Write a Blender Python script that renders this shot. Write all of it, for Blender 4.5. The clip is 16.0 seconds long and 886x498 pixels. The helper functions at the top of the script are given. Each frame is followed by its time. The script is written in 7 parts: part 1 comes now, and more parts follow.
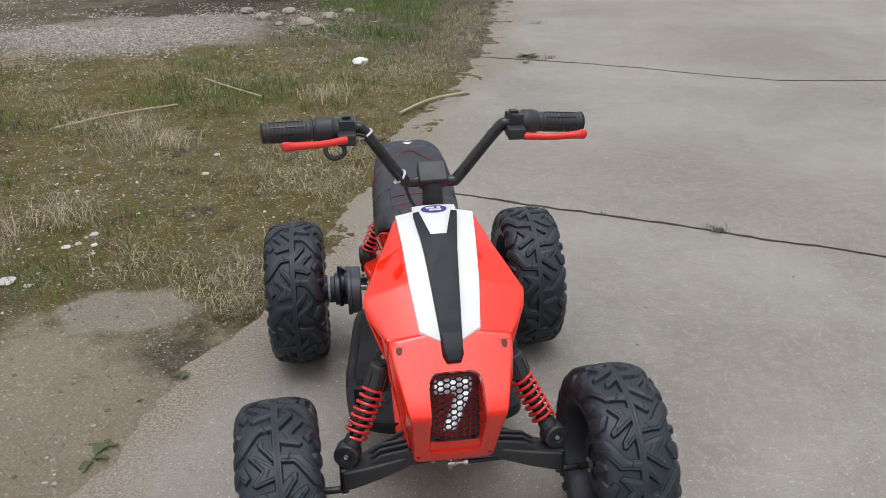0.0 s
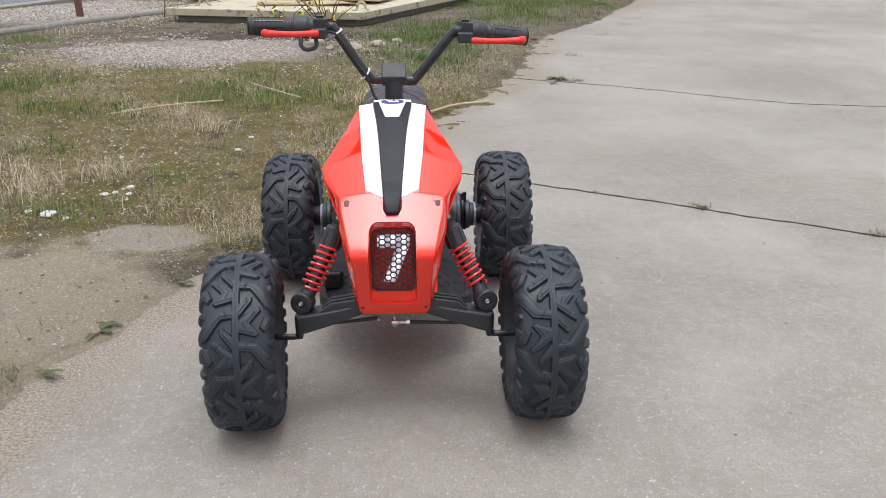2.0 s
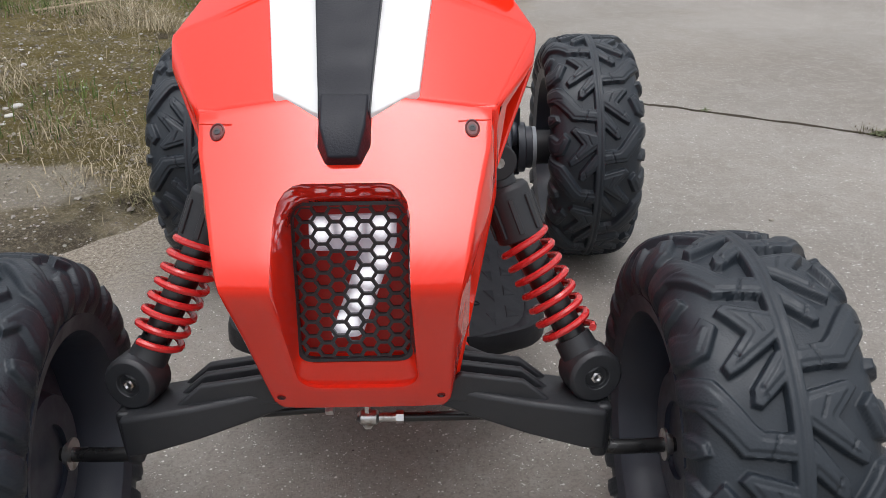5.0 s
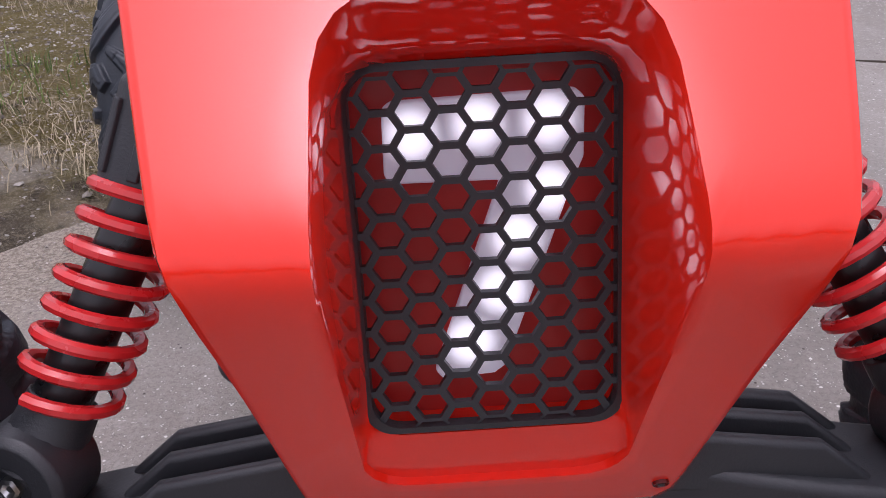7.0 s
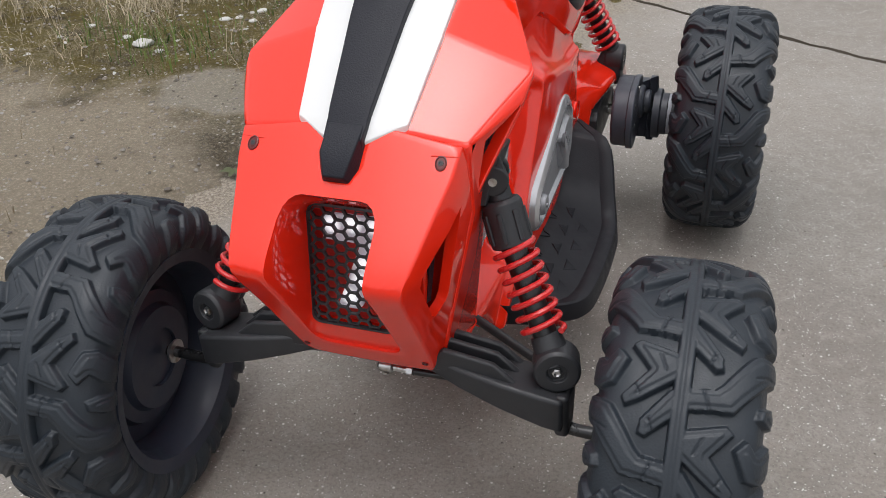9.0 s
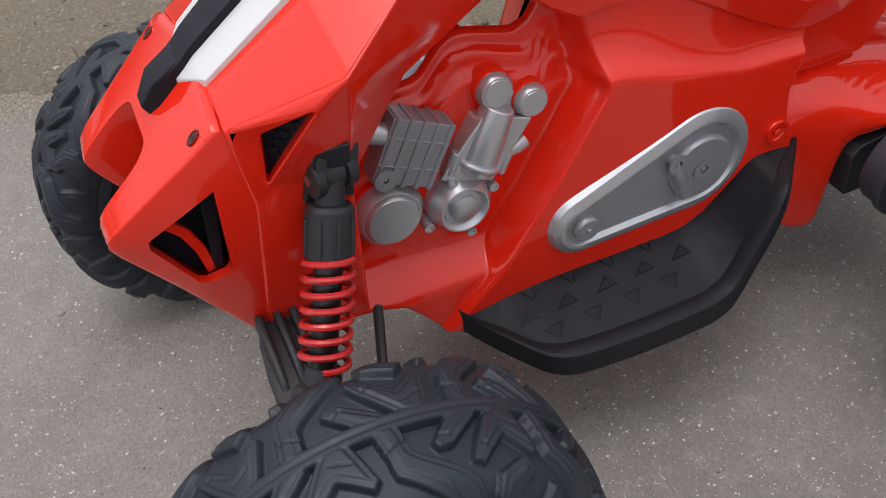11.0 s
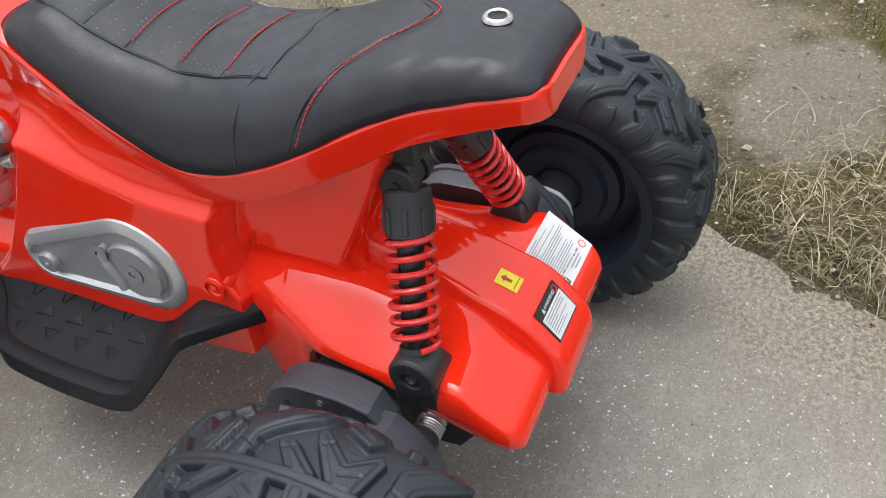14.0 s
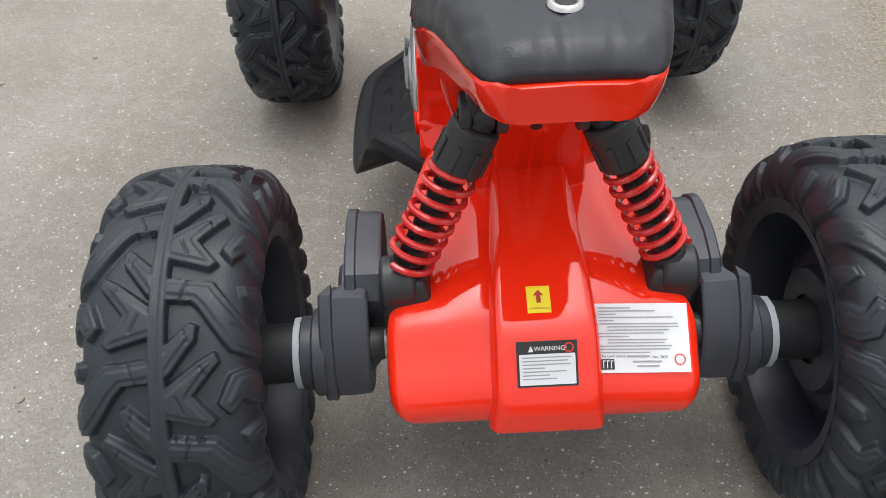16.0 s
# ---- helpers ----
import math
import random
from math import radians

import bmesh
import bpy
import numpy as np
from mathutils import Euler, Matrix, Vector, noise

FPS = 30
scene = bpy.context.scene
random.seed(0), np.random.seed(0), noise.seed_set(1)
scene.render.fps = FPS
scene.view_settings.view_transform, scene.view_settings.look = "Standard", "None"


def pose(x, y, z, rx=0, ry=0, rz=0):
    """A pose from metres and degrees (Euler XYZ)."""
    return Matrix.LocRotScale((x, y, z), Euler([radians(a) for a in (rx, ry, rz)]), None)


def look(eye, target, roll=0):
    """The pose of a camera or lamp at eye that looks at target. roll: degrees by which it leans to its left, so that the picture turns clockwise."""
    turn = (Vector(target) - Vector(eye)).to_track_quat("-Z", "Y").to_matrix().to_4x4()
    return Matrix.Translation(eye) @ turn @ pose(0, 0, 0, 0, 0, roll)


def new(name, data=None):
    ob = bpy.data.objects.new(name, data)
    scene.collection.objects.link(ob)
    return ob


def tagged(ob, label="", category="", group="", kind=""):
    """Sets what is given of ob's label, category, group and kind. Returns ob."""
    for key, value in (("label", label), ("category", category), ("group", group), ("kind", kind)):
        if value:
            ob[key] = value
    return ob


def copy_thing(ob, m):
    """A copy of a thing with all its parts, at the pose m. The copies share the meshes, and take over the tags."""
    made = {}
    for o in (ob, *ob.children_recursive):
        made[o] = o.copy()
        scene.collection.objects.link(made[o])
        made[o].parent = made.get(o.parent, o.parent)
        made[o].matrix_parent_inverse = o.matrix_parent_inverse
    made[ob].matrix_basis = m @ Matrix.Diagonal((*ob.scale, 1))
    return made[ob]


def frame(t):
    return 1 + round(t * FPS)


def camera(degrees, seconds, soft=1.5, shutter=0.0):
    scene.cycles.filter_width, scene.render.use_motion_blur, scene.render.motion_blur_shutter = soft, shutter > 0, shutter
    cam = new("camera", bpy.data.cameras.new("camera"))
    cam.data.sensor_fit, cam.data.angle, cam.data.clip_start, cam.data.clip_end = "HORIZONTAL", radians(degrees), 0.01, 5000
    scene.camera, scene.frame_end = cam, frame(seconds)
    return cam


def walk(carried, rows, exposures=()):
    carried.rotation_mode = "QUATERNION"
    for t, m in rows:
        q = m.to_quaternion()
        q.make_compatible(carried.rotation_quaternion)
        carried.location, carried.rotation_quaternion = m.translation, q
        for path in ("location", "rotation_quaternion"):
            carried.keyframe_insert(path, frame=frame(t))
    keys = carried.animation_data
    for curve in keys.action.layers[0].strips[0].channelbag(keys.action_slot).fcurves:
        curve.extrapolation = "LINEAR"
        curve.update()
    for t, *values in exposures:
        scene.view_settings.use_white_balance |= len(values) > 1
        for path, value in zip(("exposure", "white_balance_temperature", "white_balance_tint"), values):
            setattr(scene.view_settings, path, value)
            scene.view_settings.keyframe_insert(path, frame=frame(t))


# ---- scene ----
EXPO = 0.3
cam = camera(54.13, 16.0, soft=0.85)
PATH = [
    (0, (-0.1345, -1.3457, 1.1081), (0.0705, 0.4457, 0.2429), -1.21),
    (0.5, (-0.0567, -1.5431, 1.0634), (0.0922, 0.3218, 0.3563), 0.95),
    (1, (0.0001, -1.6799, 0.9890), (0.0845, 0.1936, 0.2942), 0.72),
    (1.5, (0.0282, -1.6958, 0.9312), (0.1071, 0.1732, 0.2238), -0.13),
    (2, (0.0312, -1.6836, 0.8881), (0.1050, 0.1800, 0.1659), 0.02),
    (2.5, (0.0292, -1.6178, 0.8423), (0.0781, 0.2468, 0.1207), -0.28),
    (3, (0.0298, -1.4892, 0.8120), (0.0494, 0.3964, 0.1454), -2.19),
    (3.5, (0.0054, -1.3126, 0.7902), (0.0304, 0.5635, 0.0976), -1.67),
    (4, (0.0034, -1.1477, 0.7175), (0.0532, 0.6746, -0.1053), -0.67),
    (4.5, (0.0668, -0.9469, 0.6523), (0.0787, 0.8537, -0.2180), -0.27),
    (7, (-0.0156, -0.4930, 0.4337), (0.0066, 1.2982, -0.4557), -3.19),
    (7.5, (0.0089, -0.5673, 0.4603), (-0.0116, 1.2340, -0.4085), -2.49),
    (8, (0.0360, -0.6730, 0.5287), (-0.0387, 1.1322, -0.3291), -2.98),
    (8.5, (0.1490, -0.7980, 0.6715), (-0.1570, 0.9230, -0.3000), -3.85),
    (8.7, (0.1991, -0.8134, 0.7087), (-0.1978, 0.8511, -0.3267), -3.57),
    (10.8, (0.5654, -0.3535, 0.7426), (-0.8268, 0.2291, -0.5699), -5.10),
    (11, (0.5699, -0.2821, 0.7435), (-0.7901, 0.2275, -0.6316), -6.12),
    (11.5, (0.5999, -0.1013, 0.7570), (-0.7497, 0.2363, -0.6799), -7.59),
    (12, (0.6478, 0.0655, 0.7724), (-0.7616, 0.2802, -0.6303), -6.17),
    (12.5, (0.5998, 0.2099, 0.7667), (-0.8302, 0.3601, -0.6234), -5.77),
    (13, (0.5839, 0.3765, 0.7722), (-0.8464, 0.3056, -0.6239), -8.45),
    (13.5, (0.5896, 0.5555, 0.7797), (-0.7991, 0.1314, -0.5956), -6.30),
    (14, (0.4815, 0.6862, 0.7639), (-0.8195, -0.0339, -0.5736), -7.20),
    (14.5, (0.3609, 0.7662, 0.7499), (-0.7538, -0.1987, -0.6016), -5.66),
    (15, (0.2878, 0.8575, 0.7431), (-0.4535, -0.4000, -0.6241), -4.04),
    (15.5, (0.1957, 0.9241, 0.7357), (-0.1582, -0.4847, -0.6392), -1.03),
    (16, (0.0777, 0.9235, 0.7216), (0.0623, -0.5407, -0.6407), -2.24),
]
walk(cam, [(t, look(eye, target, roll)) for t, eye, target, roll in PATH], exposures=[
    (0, EXPO - 0.08, 6300, 10), (0.5, EXPO + 0.02, 6300, 10), (1, EXPO + 0.13, 6300, 10), (1.5, EXPO + 0.25, 6250, 11), (2.5, EXPO + 0.36, 6280, 11), (4, EXPO + 0.2, 6400, 10), (4.7, EXPO + 0.04, 6350, 10),
    (6.8, EXPO + 0.06, 6050, 28), (7.5, EXPO + 0.1, 6150, 24), (8, EXPO + 0.08, 6350, 13), (8.7, EXPO + 0.02, 6400, 11), (11, EXPO - 0.15, 6300, 14), (11.5, EXPO - 0.1, 6400, 12),
    (12.5, EXPO + 0.21, 6280, 11), (13, EXPO + 0.26, 6350, 10), (14.5, EXPO + 0.43, 6350, 8), (16, EXPO + 0.34, 6450, 8)])

# ---- light: a grey overcast sky with a weak, wide sun ----
world = bpy.data.worlds.new("overcast_sky")
scene.world = world
world.use_nodes = True
wn, wl = world.node_tree.nodes, world.node_tree.links
sky = wn.new("ShaderNodeTexSky")
sky.sky_type, sky.sun_disc = "NISHITA", False
sky.sun_elevation, sky.sun_rotation = radians(84), radians(186)
sky.air_density, sky.dust_density, sky.ozone_density = 1.0, 5.0, 1.0
grey = wn.new("ShaderNodeHueSaturation")
grey.inputs["Saturation"].default_value = 0.12
wl.new(sky.outputs[0], grey.inputs["Color"])
wl.new(grey.outputs[0], wn["Background"].inputs["Color"])
wn["Background"].inputs["Strength"].default_value = 0.155
sun_data = bpy.data.lights.new("sun", "SUN")
sun_data.energy, sun_data.angle, sun_data.color = 0.5, radians(140), (1.0, 0.985, 0.965)
sun = new("sun", sun_data)
SUN_EL, SUN_AZ = radians(84), radians(186)
sun.matrix_world = look((0, 0, 5), (-math.sin(SUN_AZ) * math.cos(SUN_EL), -math.cos(SUN_AZ) * math.cos(SUN_EL), 5 - math.sin(SUN_EL)))


# ---- materials ----
class Mat:
    """A node material with a principled surface and short ways to add noise, ramps and bump."""

    def __init__(self, name, color, rough=0.5, metal=0.0, coat=0.0, spec=0.5):
        self.m = bpy.data.materials.new(name)
        self.m.use_nodes = True
        self.n, self.l = self.m.node_tree.nodes, self.m.node_tree.links
        self.p = self.n["Principled BSDF"]
        self.p.inputs["Base Color"].default_value = (*color, 1)
        self.p.inputs["Roughness"].default_value = rough
        self.p.inputs["Metallic"].default_value = metal
        self.p.inputs["Coat Weight"].default_value = coat
        self.p.inputs["Coat Roughness"].default_value = 0.03
        self.p.inputs["Specular IOR Level"].default_value = spec
        self.co = None

    def coords(self):
        if self.co is None:
            g = self.n.new("ShaderNodeTexCoord")
            self.co = g.outputs["Object"]
        return self.co

    def noise(self, scale, detail=4, rough=0.55, vec=None, distort=0.0):
        t = self.n.new("ShaderNodeTexNoise")
        t.inputs["Scale"].default_value, t.inputs["Detail"].default_value = scale, detail
        t.inputs["Roughness"].default_value, t.inputs["Distortion"].default_value = rough, distort
        self.l.new(vec or self.coords(), t.inputs["Vector"])
        return t.outputs["Fac"]

    def voronoi(self, scale, feature="F1", out="Distance", rand=1.0):
        t = self.n.new("ShaderNodeTexVoronoi")
        t.feature = feature
        t.inputs["Scale"].default_value, t.inputs["Randomness"].default_value = scale, rand
        self.l.new(self.coords(), t.inputs["Vector"])
        return t.outputs[out]

    def span(self, fac, a, b, to0=0.0, to1=1.0):
        r = self.n.new("ShaderNodeMapRange")
        r.interpolation_type = "SMOOTHSTEP"
        for k, v in zip(("From Min", "From Max", "To Min", "To Max"), (a, b, to0, to1)):
            r.inputs[k].default_value = v
        self.l.new(fac, r.inputs["Value"])
        return r.outputs["Result"]

    def math(self, op, a, b):
        r = self.n.new("ShaderNodeMath")
        r.operation = op
        for i, v in enumerate((a, b)):
            if isinstance(v, (int, float)):
                r.inputs[i].default_value = v
            else:
                self.l.new(v, r.inputs[i])
        return r.outputs[0]

    def mix(self, fac, a, b):
        r = self.n.new("ShaderNodeMix")
        r.data_type = "RGBA"
        for k, v in ((0, fac), (6, a), (7, b)):
            if isinstance(v, (int, float)):
                r.inputs[k].default_value = v
            elif isinstance(v, tuple):
                r.inputs[k].default_value = (*v, 1)
            else:
                self.l.new(v, r.inputs[k])
        return r.outputs[2]

    def color(self, out):
        self.l.new(out, self.p.inputs["Base Color"])
        return self

    def rough(self, out):
        self.l.new(out, self.p.inputs["Roughness"])
        return self

    def bump(self, out, strength=0.3, dist=0.002):
        b = self.n.new("ShaderNodeBump")
        b.inputs["Strength"].default_value, b.inputs["Distance"].default_value = strength, dist
        self.l.new(out, b.inputs["Height"])
        if self.p.inputs["Normal"].is_linked:
            self.l.new(self.p.inputs["Normal"].links[0].from_socket, b.inputs["Normal"])
        self.l.new(b.outputs[0], self.p.inputs["Normal"])
        return self


def plastic(name, color, rough, coat=0.0, grain=0.0, grain_scale=900, spread=0.05, spec=0.5):
    m = Mat(name, color, rough, coat=coat, spec=spec)
    low = tuple(c * (1 - spread) for c in color)
    high = tuple(min(1, c * (1 + spread)) for c in color)
    m.color(m.mix(m.noise(14, 3), low, high))
    m.rough(m.span(m.noise(55, 5), 0.3, 0.7, rough * 0.85, rough * 1.2))
    if grain:
        m.bump(m.noise(grain_scale, 2), grain, 0.0006)
    return m.m


RED = plastic("glossy_red_plastic", (0.88, 0.026, 0.0075), 0.05, coat=0.3, grain=0.01, grain_scale=18, spread=0.03)
WHITE = plastic("white_plastic", (0.73, 0.73, 0.725), 0.35, coat=0.1, grain=0.05)
BLACK = plastic("black_moulded_plastic", (0.024, 0.0255, 0.029), 0.45, grain=0.25, spread=0.2)
SATIN = plastic("satin_black_tube", (0.012, 0.012, 0.013), 0.3, coat=0.1, spread=0.2)
SLATE = plastic("slate_grey_plastic", (0.045, 0.05, 0.065), 0.42, grain=0.2, spread=0.15)
FOOT = plastic("charcoal_footboard_plastic", (0.012, 0.0125, 0.016), 0.5, grain=0.3, spread=0.15, spec=0.25)
RIM = plastic("navy_black_wheel_plastic", (0.022, 0.027, 0.043), 0.4, grain=0.15, spread=0.15)
LEVER = plastic("red_lever_plastic", (0.7, 0.03, 0.02), 0.4, spread=0.06)
COIL = plastic("red_painted_spring", (0.6, 0.025, 0.025), 0.25, coat=0.4, spread=0.08)
DEEP_RED = plastic("dark_red_plastic", (0.5, 0.016, 0.01), 0.35, spread=0.1)
# Shade of the sunken screw holes is painted in as this darker red.
WELL = plastic("deep_shaded_red_plastic", (0.11, 0.004, 0.003), 0.3, spread=0.1)
CARBON = plastic("woven_black_plastic", (0.011, 0.012, 0.018), 0.4, grain=0.5, grain_scale=700, spread=0.2, spec=0.25)
ZIP = plastic("white_cable_tie", (0.75, 0.75, 0.74), 0.4)
WASHER = plastic("pale_grey_plastic", (0.42, 0.46, 0.5), 0.45)


def silver_paint():
    m = Mat("silver_painted_plastic", (0.42, 0.43, 0.44), 0.27, metal=0.65)
    m.color(m.mix(m.noise(30, 4), (0.52, 0.53, 0.545), (0.62, 0.63, 0.645)))
    m.bump(m.noise(1500, 2), 0.08, 0.0004)
    return m.m


def dull_silver():
    m = Mat("dull_grey_silver_plastic", (0.27, 0.28, 0.29), 0.38, metal=0.4)
    m.color(m.mix(m.noise(40, 4), (0.28, 0.285, 0.3), (0.36, 0.365, 0.38)))
    m.bump(m.noise(1500, 2), 0.1, 0.0004)
    return m.m


def steel():
    m = Mat("worn_steel", (0.55, 0.54, 0.52), 0.3, metal=1.0)
    m.color(m.mix(m.span(m.noise(120, 5), 0.45, 0.75), (0.6, 0.6, 0.6), (0.3, 0.25, 0.2)))
    return m.m


def foam_rubber():
    """Moulded EVA tyre: fine pebble grain, dust in the hollows."""
    m = Mat("black_eva_rubber", (0.02, 0.022, 0.024), 0.5, spec=0.4)
    dust = m.span(m.noise(26, 6, 0.65), 0.55, 0.8)
    m.color(m.mix(m.math("MULTIPLY", dust, 0.55), (0.0195, 0.0255, 0.033), (0.052, 0.057, 0.062)))
    m.rough(m.span(m.noise(60, 4), 0.3, 0.7, 0.36, 0.52))
    m.bump(m.voronoi(520), 0.22, 0.0006)
    return m.m


def leather(holes):
    m = Mat("perforated_black_leatherette" if holes else "black_leatherette", (0.03, 0.031, 0.034), 0.5)
    base = m.mix(m.noise(24, 4), (0.016, 0.0175, 0.024), (0.026, 0.028, 0.037))
    if holes:
        base = m.mix(m.span(m.voronoi(190, rand=0.0), 0.1, 0.2, 1.0, 0.0), base, (0.11, 0.11, 0.115))
    m.color(base)
    m.rough(m.span(m.noise(70, 4), 0.3, 0.7, 0.36, 0.5))
    m.bump(m.voronoi(700), 0.2, 0.0005)
    m.bump(m.noise(34, 3), 0.12, 0.004)
    return m.m


SILVER, DULL, STEEL, RUBBER = silver_paint(), dull_silver(), steel(), foam_rubber()
LEATHER, PERFORATED = leather(False), leather(True)


def lit_white():
    m = Mat("lit_white_numeral", (0.85, 0.85, 0.88), 0.3)
    # small lamps in a row behind the stroke of the numeral: across and down its face
    near = None
    for u, v in ((-0.02, 0.024), (-0.001, 0.022), (0.019, 0.022), (0.019, 0.042), (0.009, 0.056), (0.004, 0.072), (-0.006, 0.088)):
        d = m.n.new("ShaderNodeVectorMath")
        d.operation = "DISTANCE"
        d.inputs[1].default_value = (u, -0.256 - 0.16 * v, 0.378 - 0.987 * v)
        m.l.new(m.coords(), d.inputs[0])
        near = d.outputs["Value"] if near is None else m.math("MINIMUM", near, d.outputs["Value"])
    spots = m.span(near, 0.002, 0.0125, 1.0, 0.0)
    m.l.new(m.mix(spots, (0.55, 0.5, 0.62), (1.0, 1.0, 1.0)), m.p.inputs["Emission Color"])
    m.l.new(m.span(spots, 0.1, 0.9, 0.15, 0.7), m.p.inputs["Emission Strength"])
    return m.m


GLOW = lit_white()


def flat(name, color, rough=0.5):
    m = Mat(name, color, rough)
    m.color(m.mix(m.noise(60, 3), tuple(c * 0.93 for c in color), tuple(min(1, c * 1.05) for c in color)))
    return m.m


INK, PAPER, YELLOW, BLUE = flat("black_print_and_holes", (0.02, 0.02, 0.02)), flat("white_label_paper", (0.72, 0.73, 0.76), 0.35), flat("yellow_label", (0.85, 0.72, 0.03), 0.4), flat("violet_blue_print", (0.07, 0.06, 0.28), 0.35)
GREY_INK, RED_INK, SIGNAL = flat("grey_print", (0.32, 0.32, 0.34)), flat("dark_red_print", (0.45, 0.04, 0.02)), flat("red_thread", (0.55, 0.03, 0.03), 0.6)


def concrete():
    m = Mat("weathered_concrete", (0.33, 0.31, 0.28), 0.88, spec=0.25)
    base = m.mix(m.span(m.noise(1.1, 7, 0.62), 0.32, 0.68), (0.225, 0.207, 0.185), (0.335, 0.312, 0.286))
    base = m.mix(m.span(m.noise(0.7, 6, 0.65), 0.44, 0.62, 0, 0.3), base, (0.225, 0.185, 0.145))
    base = m.mix(m.span(m.noise(7, 7, 0.72), 0.42, 0.72, 0, 0.32), base, (0.2, 0.175, 0.145))
    base = m.mix(m.span(m.noise(38, 6, 0.7), 0.46, 0.7, 0, 0.4), base, (0.385, 0.36, 0.325))
    base = m.mix(m.span(m.noise(210, 5, 0.8), 0.44, 0.62, 0, 0.55), base, (0.15, 0.138, 0.12))
    grit = m.math("MULTIPLY", m.span(m.voronoi(150), 0.14, 0.3, 1.0, 0.0), m.span(m.noise(130, 1), 0.57, 0.61))
    base = m.mix(grit, base, (0.66, 0.64, 0.6))
    fine = m.math("MULTIPLY", m.span(m.voronoi(330), 0.16, 0.36, 1.0, 0.0), m.span(m.noise(210, 1), 0.56, 0.6))
    base = m.mix(fine, base, (0.58, 0.56, 0.52))
    dark = m.math("MULTIPLY", m.span(m.voronoi(95), 0.07, 0.18, 1.0, 0.0), m.span(m.noise(70, 1), 0.6, 0.64))
    base = m.mix(dark, base, (0.07, 0.06, 0.05))
    # earth trodden in along the verge
    sep = m.n.new("ShaderNodeSeparateXYZ")
    m.l.new(m.coords(), sep.inputs[0])
    off = m.math("ADD", sep.outputs[0], 1.9)
    for y0, y1, dx in ((-3.0, -1.2, 0.75), (-1.2, -0.03, 0.44), (-0.03, 0.57, 0.27), (0.57, 0.87, 0.17), (0.87, 2.04, 0.34), (2.04, 3.4, 0.57), (3.4, 5.06, 0.4), (5.06, 8.2, 1.56)):
        off = m.math("SUBTRACT", off, m.span(sep.outputs[1], y0, y1, 0.0, dx))
    off = m.math("ADD", off, m.math("MULTIPLY", m.math("SUBTRACT", m.noise(7, 7, 0.72), 0.5), 0.7))
    base = m.mix(m.span(off, 0.0, 0.3, 0.8, 0.0), base, m.mix(m.span(m.noise(160, 4, 0.8), 0.4, 0.6), (0.13, 0.105, 0.075), (0.33, 0.285, 0.225)))
    m.color(base)
    m.bump(m.noise(260, 5, 0.75), 0.55, 0.003)
    m.bump(m.noise(6, 4), 0.35, 0.012)
    return m.m


